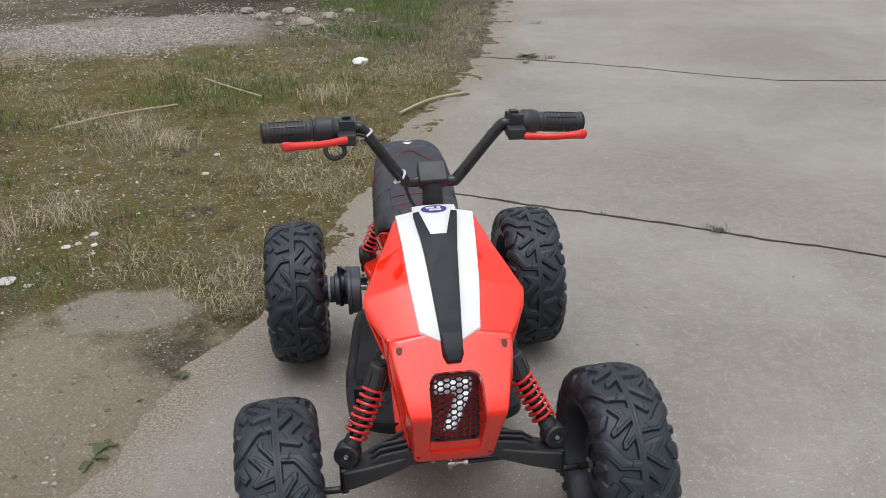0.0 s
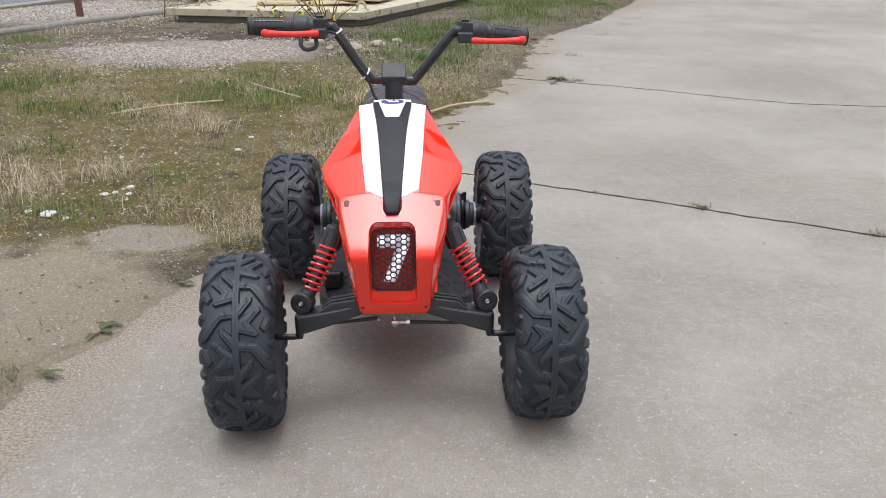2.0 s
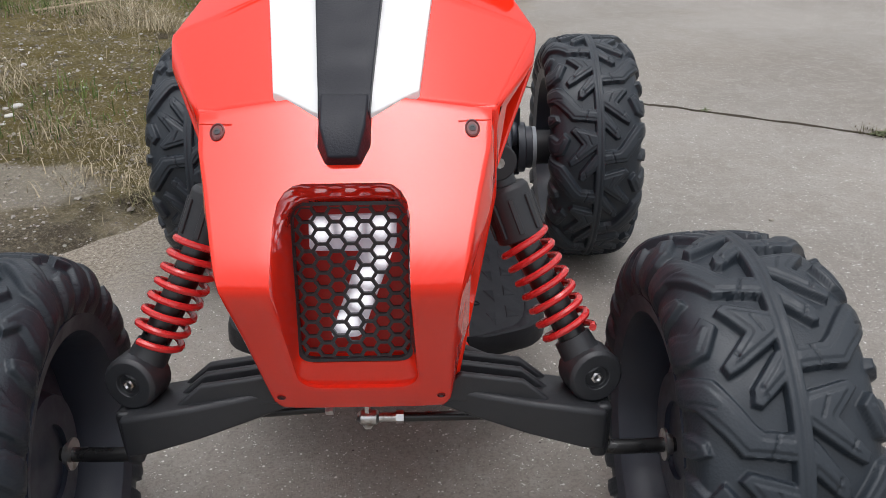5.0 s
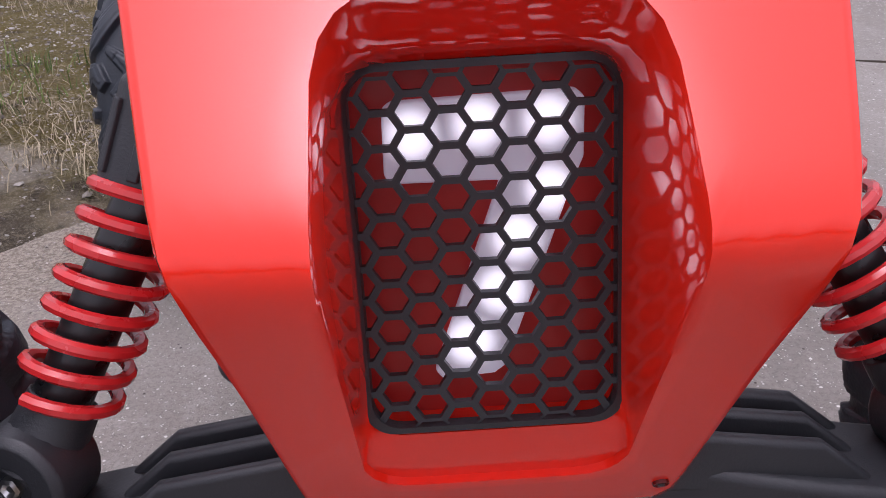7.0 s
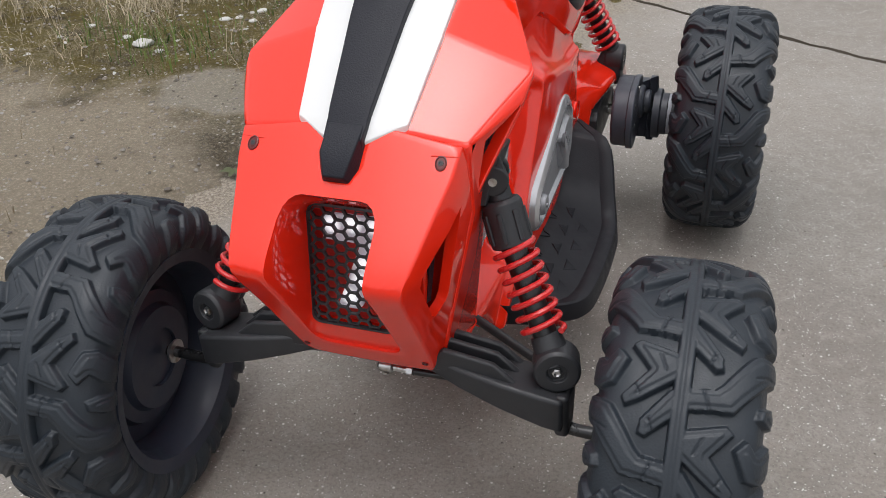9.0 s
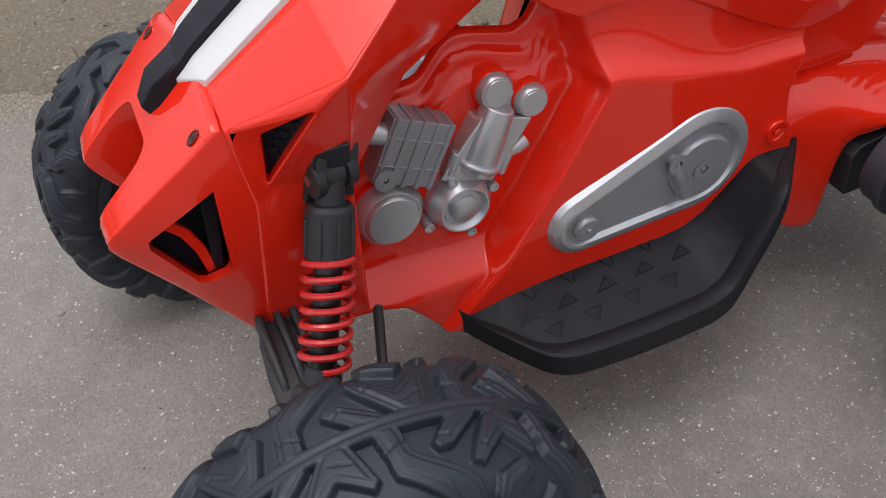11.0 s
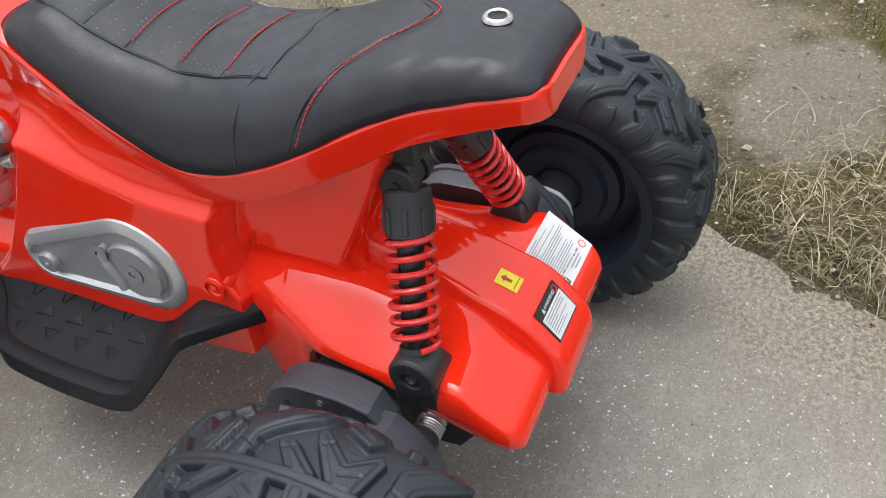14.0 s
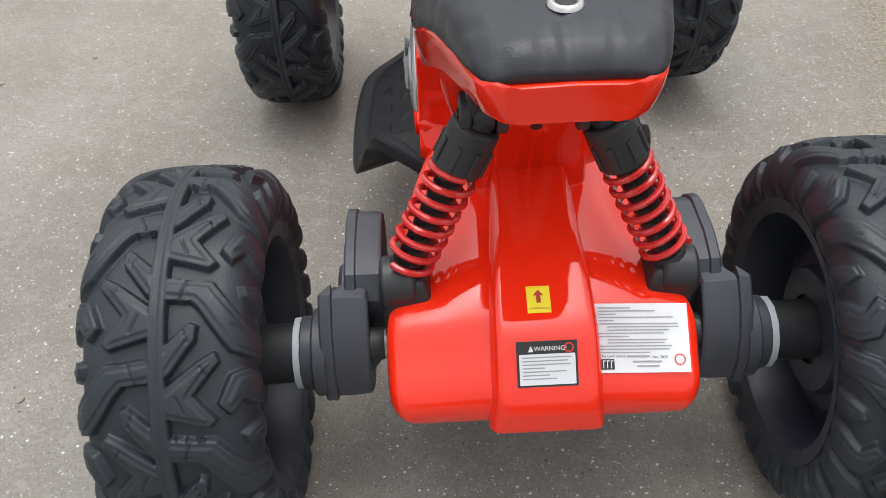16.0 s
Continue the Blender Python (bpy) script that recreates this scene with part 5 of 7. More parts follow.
def foot_board(s):
    rings = []
    for i in range(49):
        y = -0.088 + 0.369 * i / 48
        w, z = curve(BOARD, y)[0], lerp(BOARD, y)[1]
        k = min(1.0, (w - 0.066) / 0.06)
        thick = lerp([(0.15, 1.0), (0.2, 0.85), (0.222, 0.55), (0.29, 0.5)], y)
        rings.append([(s * (w - o * k), y, z + h) for o, h in ((0.0215, 0.0015), (0.0195, 0.0025), (0.0075, 0.0025), (0.004, 0.0005), (0.0012, -0.006), (0.0, -0.0195 * thick), (0.002, -0.0215 * thick))])
        rings[-1] = [(s * 0.066, y, inner_z(y))] + rings[-1] + [(s * 0.066, y, inner_z(y) - 0.022 * thick)]
    marks = []

    def on_board(x, y):
        w, z = curve(BOARD, y)
        f = (x - 0.066) / (w - 0.0215 - 0.066)
        return Vector((s * x, y, inner_z(y) + (z + 0.0015 - inner_z(y)) * f))

    def mark(*points):
        """A low raised arrow head with sloping flanks."""
        base = [on_board(x, y) for x, y in points]
        mid = sum(base, Vector()) / len(base)
        base = [mid + (p - mid) * 0.84 for p in base]
        marks.append(ring_loft([[p + Vector((0, 0, -0.002)) for p in base], [p + Vector((0, 0, 0.0003)) for p in base], [mid + (p - mid) * 0.74 + Vector((0, 0, 0.0013)) for p in base]]))

    for c in range(5):
        y = 0.041 * c
        mark((0.097, y - 0.062), (0.0835, y - 0.072), (0.0865, y - 0.064))
        mark((0.097, y - 0.061), (0.0835, y - 0.05), (0.0875, y - 0.059))
        mark((0.1125, y - 0.05), (0.1115, y - 0.022), (0.0985, y - 0.031))
        if c < 4:
            mark((0.137, y - 0.016), (0.121, y - 0.029), (0.1205, y - 0.004))
    return ring_loft(rings), marks


for s in (1, -1):
    board, grips = foot_board(s)
    board = part("foot_board", board, FOOT, quad, "charcoal moulded foot board with raised grip marks", angle=24)
    for grip in grips:
        part("grip_mark", grip, FOOT, board)

# accelerator pedal: a hollow wedge, high at the toe, with grooves along the plate
PEDAL = [(0.0, 0.15), (0.0, 0.181), (0.003, 0.1845), (0.012, 0.1835), (0.07, 0.158), (0.074, 0.153), (0.072, 0.146), (0.03, 0.144)]
pedal = part("foot_pedal", ring_loft([[(x, y, z) for y, z in PEDAL] for x in (-0.152, -0.117)]), FOOT, quad, "charcoal foot pedal on the foot board", bevel=0.0015)
for i in range(4):
    x = -0.147 + 0.0083 * i
    part("pedal_rib", ring_loft([[(x + q, y, z + h) for q in (0.0, 0.0045)] + [(x + 0.0036, y, z + h + 0.0014), (x + 0.0009, y, z + h + 0.0014)] for y, z, h in ((0.014, 0.1826, -0.0002), (0.066, 0.1598, -0.0002))]), FOOT, pedal)

# ---- engine mock-up, both sides ----
def disc(y, z, r, x0, x1, s, ring=0.0, dome=0.002):
    m = Matrix.Translation((0, y, z)) @ Matrix.Rotation(radians(90 * s), 4, "Y")
    prof = [(0, x0), (r, x0), (r, x1 - dome * 1.5), (r - dome, x1)]
    if ring:
        prof += [(ring + 0.008, x1), (ring + 0.004, x1 - 0.005), (ring, x1 - 0.005), (ring, x1 - 0.001), (ring - 0.0015, x1)]
    return lathe(prof + [(0, x1)], 32, m)


def engine(s):
    neck = ring_loft([[(s * x, y, z) for y, z in ((-0.052 + a, 0.35), (-0.008 + a, 0.335), (-0.036 - a, 0.284), (-0.083 - a, 0.303))] for x, a in ((0.035, 0.0), (0.056, 0.0), (0.062, 0.006))])
    barrel = tube([(s * 0.055, -0.03, 0.352), (s * 0.056, -0.042, 0.328), (s * 0.056, -0.056, 0.298)], [0.0145, 0.0165, 0.017], 20)
    flange = tube([(s * 0.055, -0.05, 0.309), (s * 0.055, -0.0525, 0.304)], 0.0215, 24)
    e = part("engine", join(neck, barrel, flange), SILVER, quad, "silver moulded toy engine", bevel=0.002)
    part("crankcase", disc(-0.07, 0.269, 0.029, 0.03, 0.068, s, ring=0.0125, dome=0.007), SILVER, e)
    part("cam_pod", disc(-0.133, 0.284, 0.0315, 0.03, 0.053, s, dome=0.0015), RED, e)
    part("clutch_cover", join(disc(-0.133, 0.284, 0.0305, 0.05, 0.064, s, dome=0.005), disc(-0.133, 0.284, 0.0245, 0.05, 0.0685, s, dome=0.003)), SILVER, e)
    for y, z, r in ((-0.033, 0.367, 0.0155), (-0.001, 0.347, 0.0148)):
        part("cam_pod", disc(y, z, r + 0.0012, 0.03, 0.054, s, dome=0.0015), RED, e, "red moulded pod behind the cap")
        part("cam_cap", join(disc(y, z, r, 0.05, 0.0605, s, dome=0.0025), disc(y, z, r - 0.0035, 0.05, 0.0612, s, dome=0.0008)), SILVER, e)
    for y, z in ((-0.041, 0.279), (-0.077, 0.299), (-0.102, 0.26), (-0.064, 0.2385)):
        part("bolt", lathe([(0, 0.04), (0.0045, 0.04), (0.0045, 0.064), (0.0028, 0.064), (0.0025, 0.0625), (0, 0.0625)], 14, Matrix.Translation((0, y, z)) @ Matrix.Rotation(radians(90 * s), 4, "Y")), SILVER, e)
    for q in (-1, 1):
        c = Vector((s * 0.058, -0.0515 + q * 0.0225, 0.306 - q * 0.0085))
        part("clamp_lug", tube([c + Vector((0, 0.0045, 0.009)), c, c - Vector((0, 0.0045, 0.009))], 0.0052, 12), SILVER, e, bevel=0.001)
    part("side_plate", ring_loft([[(s * x, y, z) for y, z in ((-0.063, 0.312), (-0.036, 0.366), (-0.004, 0.353), (-0.033, 0.296))] for x in (0.04, 0.0515)]), SILVER, e, bevel=0.002)
    part("outlet", tube([(s * 0.05, -0.03, 0.3), (s * 0.052, -0.014, 0.3045), (s * 0.05, -0.006, 0.307)], [0.006, 0.0075, 0.0085], 14), SILVER, e, bevel=0.0008)
    # cooling block: a tilted box with raised straps
    cy, cz, tilt = -0.1085, 0.341, radians(-27)
    m = Matrix.Translation((s * 0.054, cy, cz)) @ Matrix.Rotation(tilt, 4, "X")
    blk = [box(0.024, 0.055, 0.057, m)]
    for k in range(5):
        blk.append(box(0.0275, 0.0042, 0.0595, m @ Matrix.Translation((0, -0.0235 + k * 0.0118, 0))))
    for k, z in enumerate((-0.012, 0.012)):
        blk.append(box(0.0265, 0.055, 0.0024, m @ Matrix.Translation((0, 0, z))))
    blk.append(disc(cy - 0.0265, cz - 0.012, 0.0042, 0.05, 0.0705, s, ring=0.0018))
    block_ob = part("cooling_block", blk[0], DULL, e, "grey finned cooling block", bevel=0.0012)
    for strap in blk[1:]:
        part("cooling_fin", strap, DULL, e, bevel=0.001)
    part("intake_pipe", tube([(s * 0.056, -0.152, 0.372), (s * 0.056, -0.123, 0.36)], 0.0095, 16), SILVER, e)


def teardrop(y0, z0, r0, y1, z1, r1, n=40):
    """Outline of a belt round two circles."""
    d = Vector((y1 - y0, z1 - z0))
    a, off = math.atan2(d.y, d.x), math.acos((r1 - r0) / d.length)
    pts = []
    lo, hi = a - (math.pi - off), a + (math.pi - off)
    for i in range(n + 1):
        t = lo + (hi - lo) * i / n
        pts.append((y1 + r1 * math.cos(t), z1 + r1 * math.sin(t)))
    for i in range(n // 2 + 1):
        t = hi + (2 * math.pi - (hi - lo)) * i / (n // 2)
        pts.append((y0 + r0 * math.cos(t), z0 + r0 * math.sin(t)))
    return pts


def chain_cover(s):
    big, small = (0.15, 0.2485), (0.031, 0.2245)
    shapes = [(0.033, 0.056, 0.07), (0.033, 0.056, 0.085), (0.03, 0.053, 0.0905), (0.0235, 0.0455, 0.094), (0.02, 0.042, 0.094), (0.0168, 0.0385, 0.0895), (0.01, 0.03, 0.0895)]
    rings = [[(s * x, y, z) for y, z in teardrop(*small, r0, *big, r1)] for r0, r1, x in shapes]
    c = part("chain_cover", ring_loft(rings), SILVER, quad, "silver teardrop-shaped chain cover", angle=20)
    part("cover_plate", ring_loft([[(s * x, y, z) for y, z in teardrop(*small, 0.0163, *big, 0.0378)] for x in (0.088, 0.0898)]), DULL, c)
    part("pulley_cap", join(disc(0.033, 0.2225, 0.0125, 0.088, 0.097, s, dome=0.002), disc(0.033, 0.2225, 0.0022, 0.09, 0.099, s, dome=0.0006)), DULL, c)
    part("gear_cap", join(disc(0.15, 0.245, 0.0325, 0.088, 0.0965, s, dome=0.0025), disc(0.15, 0.245, 0.0062, 0.09, 0.0985, s, ring=0.0028)), DULL, c)
    part("latch", join(tube(bezier([(s * 0.0965, 0.118, 0.262), (s * 0.0975, 0.122, 0.25), (s * 0.0965, 0.128, 0.236), (s * 0.0955, 0.132, 0.222)], 6), [0.005] * 6 + [0.0058] * 7 + [0.0066] * 6, 12), disc(0.1195, 0.2635, 0.0055, 0.088, 0.1005, s, ring=0.002)), DULL, c)
    return c


for s in (1, -1):
    engine(s)
    chain_cover(s)
    part("boss", join(disc(0.237, 0.2485, 0.0165, 0.06, 0.088, s, dome=0.003), disc(0.237, 0.2485, 0.0105, 0.08, 0.0925, s, ring=0.0042)), RED, quad)

# ---- rear drive ----
for s in (1, -1):
    arc = [(0.362 + 0.044 * math.cos(radians(a)), 0.19 + 0.046 * math.sin(radians(a))) for a in range(180, 90, -14)]
    under = [(0.362 + 0.044 * math.cos(radians(a)), 0.19 + 0.046 * math.sin(radians(a))) for a in range(264, 180, -14)]
    nose_half = arc + [(0.395, 0.236), (0.42, 0.229), (0.433, 0.21), (0.434, 0.185), (0.42, 0.158), (0.395, 0.147)] + under
    inner = ring_loft([[(s * x, 0.39 + (y - 0.39) * k, 0.195 + (z - 0.195) * k) for y, z in nose_half] for x, k in ((0.1235, 0.94), (0.1265, 0.97), (0.1445, 0.97), (0.1455, 1.02), (0.1525, 1.02), (0.154, 0.99))])
    # the rear half lies further out; its front side runs aslant between the two planes
    rear_half = [(0.0, 0.158), (0.0, 0.195), (0.0, 0.222), (0.436, 0.222), (0.455, 0.205), (0.468, 0.185), (0.476, 0.165), (0.474, 0.138), (0.452, 0.121), (0.425, 0.126)]
    step_out = ring_loft([[(s * x, f if y == 0.0 else 0.44 + (y - 0.44) * k, 0.172 + (z - 0.172) * k) for y, z in rear_half] for x, f, k in ((0.135, 0.402, 0.88), (0.1375, 0.4, 0.93), (0.15, 0.412, 0.95), (0.164, 0.43, 0.95), (0.165, 0.423, 1.03), (0.1735, 0.434, 1.03), (0.175, 0.438, 1.0))])
    bosses = join(disc(0.404, 0.195, 0.024, 0.14, 0.16, s), disc(0.418, 0.19, 0.017, 0.14, 0.169, s))
    g = part("gearbox", join(inner, step_out, bosses), SLATE, quad, "slate-grey moulded gearbox housing in two stepped halves", bevel=0.0015)
    for y, z in ((0.343, 0.212), (0.35, 0.18), (0.378, 0.226)):
        part("screw", lathe([(0, 0.145), (0.0034, 0.145), (0.0034, 0.1552), (0, 0.1556)], 12, Matrix.Translation((0, y, z)) @ Matrix.Rotation(radians(90 * s), 4, "Y")), STEEL if y > 0.36 else BLACK, g)
    part("hub_collar", lathe([(0, 0.172), (0.037, 0.172), (0.037, 0.1815), (0.0355, 0.183), (0.031, 0.1835), (0.031, 0.192), (0.029, 0.194), (0, 0.194)], 28, Matrix.Translation((0, 0.442, R)) @ Matrix.Rotation(radians(90 * s), 4, "Y")), SLATE, g)
    part("spacer", lathe([(0, 0.193), (0.0305, 0.193), (0.0305, 0.1985), (0, 0.1985)], 12, Matrix.Translation((0, 0.442, R)) @ Matrix.Rotation(radians(90 * s), 4, "Y")), WASHER, g, "pale grey toothed spacer")
    part("drive_hub", lathe([(0, 0.198), (0.026, 0.198), (0.026, 0.235), (0, 0.235)], 10, Matrix.Translation((0, 0.442, R)) @ Matrix.Rotation(radians(90 * s), 4, "Y")), BLACK, g)
    part("gusset", ring_loft([[(s * x, 0.45 + q, z) for x, z in ((0.124, 0.168), (0.148, 0.168), (0.148, 0.138), (0.14, 0.142))] for q in (-0.005, 0.005)]), SLATE, g)
    motor = lathe([(0, 0.1235), (0.0125, 0.1235), (0.0135, 0.126), (0.0145, 0.15), (0, 0.15)], 20, Matrix.Translation((0, 0.45, 0.178)) @ Matrix.Rotation(radians(90 * s), 4, "Y"))
    part("motor_sleeve", motor, BLACK, g)
    part("axle_thread", helix((s * 0.108, 0.45, 0.178), (s * 0.125, 0.45, 0.178), 0.0108, 0.0017, 7), STEEL, g)
    part("inner_guard", ring_loft([[(s * x, y, z) for y, z in ((0.335, 0.14), (0.331, 0.19), (0.34, 0.2), (0.4, 0.208), (0.45, 0.2), (0.49, 0.175), (0.47, 0.145), (0.4, 0.14))] for x in (0.08, 0.1035)]), BLACK, quad, bevel=0.002)
part("rear_axle", tube([(-0.23, 0.442, R), (0.23, 0.442, R)], 0.008, 14), STEEL, quad)
part("floor_pan", ring_loft([[(x, y, z) for x, z in ((-w, 0.158), (w, 0.158), (w, 0.19), (-w, 0.19))] for y, w in ((-0.1, 0.06), (0.0, 0.066), (0.24, 0.058), (0.32, 0.07), (0.4, 0.09), (0.51, 0.1))]), BLACK, quad, bevel=0.004)
for s in (1, -1):
    part("under_strut", tube([(s * 0.07, -0.16, 0.2), (s * 0.172, -0.195, 0.17)], 0.0045, 10), BLACK, quad)

# ---- seat ----
SEAT = [  # y, half width at the rail, crown height over the rail line, shoulder half width
    (0.07, 0.058, 0.012, 0.03), (0.084, 0.07, 0.026, 0.042), (0.11, 0.077, 0.038, 0.047), (0.16, 0.085, 0.05, 0.05), (0.22, 0.087, 0.066, 0.051), (0.26, 0.087, 0.072, 0.051), (0.3, 0.087, 0.067, 0.05),
    (0.34, 0.086, 0.056, 0.052), (0.38, 0.084, 0.046, 0.053), (0.43, 0.075, 0.036, 0.05), (0.475, 0.064, 0.028, 0.044), (0.5, 0.057, 0.0225, 0.038), (0.513, 0.0525, 0.018, 0.034), (0.521, 0.048, 0.012, 0.03), (0.526, 0.042, 0.005, 0.026), (0.528, 0.035, 0.0, 0.02)]


def seat_point(y, q):
    """A place on the seat: q from 0 at the middle to 1 at the rail."""
    w, h, sh = lerp(SEAT, y)
    front = 1 - step(y, 0.07, 0.2)
    z = rail_at(y)[1] - 0.001
    if q <= 0.55:
        t = q / 0.55
        return Vector((sh * t, y + front * (0.008 + 0.032 * (1 - q)), z + h * (1 - 0.08 * t * t)))
    t = (q - 0.55) / 0.45
    return Vector((sh + (w + 0.002 - sh) * math.sin(t * math.pi / 2), y + front * (0.008 + 0.032 * (1 - q)), z + h * 0.92 * math.cos(t * math.pi / 2) ** 0.85))


def seat_strip(y0, y1, q0, q1, lift, ny=10, nq=8):
    """A piece of the seat's skin with a small thickness; mirrored if it reaches the middle."""
    qs = [q0 + (q1 - q0) * i / nq for i in range(nq + 1)]
    qs = [-q for q in qs[::-1] if q > 1e-6] + qs if q0 == 0 else qs
    bm = bmesh.new()
    grid = []
    for j in range(ny + 1):
        y = y0 + (y1 - y0) * j / ny
        row = []
        for q in qs:
            p = seat_point(y, abs(q))
            e = min(1.0, min(j, ny - j) / 1.5 + 0.25)
            row.append(bm.verts.new((math.copysign(p.x, q) if q else 0, p.y, p.z + lift * e)))
        grid.append(row)
    for a, b in zip(grid, grid[1:]):
        for i in range(len(qs) - 1):
            bm.faces.new((a[i], a[i + 1], b[i + 1], b[i]))
    return bm


def seat_body():
    bm = seat_strip(0.07, 0.528, 0, 1.0, 0.0, 150, 20)
    for v in bm.verts:
        n = noise.noise((v.co.x * 30, v.co.y * 30, v.co.z * 30))
        v.co.z += 0.0012 * n
        fold = step(v.co.y, 0.365, 0.4) * step(abs(v.co.x), 0.025, 0.055) * step(v.co.z - rail_at(v.co.y)[1], 0.001, 0.014)
        pleat = step(v.co.y, 0.47, 0.505) * (1 - step(v.co.y, 0.52, 0.528))
        v.co.z += 0.0022 * pleat * noise.noise((v.co.x * 130, v.co.y * 22, 5.0))
        v.co.z += 0.0036 * fold * noise.noise((v.co.y * 62 + abs(v.co.x) * 40, v.co.x * 6, 3.0))
    return bm


seat = part("seat", seat_body(), LEATHER, quad, "black leatherette seat with red stitching")
sol = seat.modifiers.new("padding", "SOLIDIFY")
sol.thickness, sol.offset = 0.006, -1
part("seat_pad", seat_strip(0.078, 0.1072, 0, 0.56, 0.0018, 8, 8), PERFORATED, seat, "perforated black seat panel")
for k in range(5):
    y0 = 0.108 + k * 0.043
    part("seat_pad", seat_strip(y0 + 0.0008, y0 + 0.0422, 0, 0.56, 0.0016, 8, 8), PERFORATED, seat, "perforated black seat panel")


def stitch(points, name="stitching"):
    """A row of short red threads along a path."""
    pts = bezier(points, 10)
    segs, gap, run = [], 0.0052, 0.0
    acc = [0.0]
    for a, b in zip(pts, pts[1:]):
        acc.append(acc[-1] + (b - a).length)
    while run + 0.0036 < acc[-1]:
        ends = []
        for d in (run, run + 0.0036):
            i = max(k for k in range(len(acc)) if acc[k] <= d)
            i = min(i, len(pts) - 2)
            ends.append(pts[i].lerp(pts[i + 1], (d - acc[i]) / max(1e-9, acc[i + 1] - acc[i])))
        segs.append(tube(ends, 0.0006, 5))
        run += gap
    return part(name, join(*segs), SIGNAL, seat, "red seat stitching")


for k in range(0, 5):
    y0 = 0.108 + k * 0.043
    stitch([Vector((sg * seat_point(y0, q).x, y0 + 0.004 * q, seat_point(y0, q).z + 0.0015)) for sg, q in ((-1, 0.52), (-1, 0.3), (1, 0.0), (1, 0.3), (1, 0.52))])


def across(y_mid, y_side, lift):
    out = []
    for sg, q in ((-1, 0.98), (-1, 0.8), (-1, 0.6), (-1, 0.35), (1, 0.0), (1, 0.35), (1, 0.6), (1, 0.8), (1, 0.98)):
        p = seat_point(y_mid + (y_side - y_mid) * q, q)
        out.append(Vector((sg * p.x * 1.005, p.y, p.z + lift)))
    return out


stitch(across(0.44, 0.36, 0.0014))
part("piping", tube(bezier(across(0.434, 0.353, 0.0002), 8), 0.0009, 6), LEATHER, seat)
part("seam", tube(bezier(across(0.326, 0.304, 0.0), 8), 0.0011, 6), LEATHER, seat)
for sg in (1, -1):
    part("edge_piping", tube([Vector((sg * p.x, p.y, p.z + 0.0006)) for p in [seat_point(0.082 + 0.242 * i / 28, 0.565) for i in range(29)]], 0.0006, 6), LEATHER, seat)
ep = seat_point(0.482, 0.0)
tilt = math.atan2(seat_point(0.5, 0).z - seat_point(0.46, 0).z, 0.04)
em = Matrix.Translation(ep) @ Matrix.Rotation(tilt, 4, "X")
part("eyelet", lathe([(0.0062, -0.001), (0.0064, 0.002), (0.008, 0.0028), (0.0098, 0.002), (0.0108, 0.0)], 28, em @ Matrix.Translation((0, 0, 0.0004)), closed=True), STEEL, seat, "chrome eyelet")
# Black disc: its colour stands for the dark inside the eyelet.
part("eyelet_hole", lathe([(0, 0.0002), (0.0064, 0.0002), (0.0064, 0.0008), (0, 0.0008)], 20, em), INK, seat)
# Solid discs, coloured dark for the shade inside two small holes.
part("tail_hole", lathe([(0, -0.004), (0.0045, -0.004), (0.0045, 0.0012), (0, 0.0012)], 14, along((0, 0.3975, 0.352), (0, 0.5, 0.31))), INK, quad)
part("tail_hole", lathe([(0, -0.004), (0.0042, -0.004), (0.0042, 0.0012), (0, 0.0012)], 14, along((0, 0.408, 0.374), (0, 0.5, 0.33))), DEEP_RED, quad)

# ---- labels on the motor cover ----
def plane_at(origin, right, down):
    """A label's frame: x along right, y up the label, z off the surface."""
    r, d = Vector(right).normalized(), Vector(down)
    d = (d - r * d.dot(r)).normalized()
    n = d.cross(r).normalized()
    n = n if n.z > 0 else -n
    m = Matrix((r, -d, n)).transposed().to_4x4()
    return Matrix.Translation(origin) @ m


def plate(w, h, m, t=0.0006, z=0.0):
    return box(w, h, t, m @ Matrix.Translation((w / 2, -h / 2, z)))


def words(text, size, m, mat, parent, name="lettering"):
    cu = bpy.data.curves.new(name, "FONT")
    cu.body, cu.size, cu.extrude = text, size, 0.0001
    tmp = bpy.data.objects.new("tmp", cu)
    me = bpy.data.meshes.new_from_object(tmp)
    bpy.data.objects.remove(tmp)
    me.materials.clear()
    me.materials.append(mat)
    me.transform(m)
    ob = new(name, me)
    ob.parent = parent
    return ob


def bars(rows, m, mat, parent, z=0.0008):
    for x, y, w, h in rows:
        part("print_bar", box(w, h, 0.0002, m @ Matrix.Translation((x + w / 2, -y - h / 2, z))), mat, parent, smooth=False)


# charging-hole sticker
ym = plane_at((0.0125, 0.4705, 0.2577), (-1, 0, 0), (0, 0.935, -0.35))
yl = part("sticker", plate(0.0175, 0.0215, ym), YELLOW, quad, "yellow charging-hole sticker with a red arrow")
arrow = part("arrow", prism([(0.0087, -0.003), (0.0125, -0.0075), (0.0103, -0.0075), (0.0103, -0.0135), (0.0071, -0.0135), (0.0071, -0.0075), (0.0049, -0.0075)], "z", 0.0004, 0.0007), RED_INK, yl)
arrow.data.transform(ym)
words("CHARGING HOLE", 0.0019, ym @ Matrix.Translation((0.0012, -0.0185, 0.0004)), RED_INK, yl)
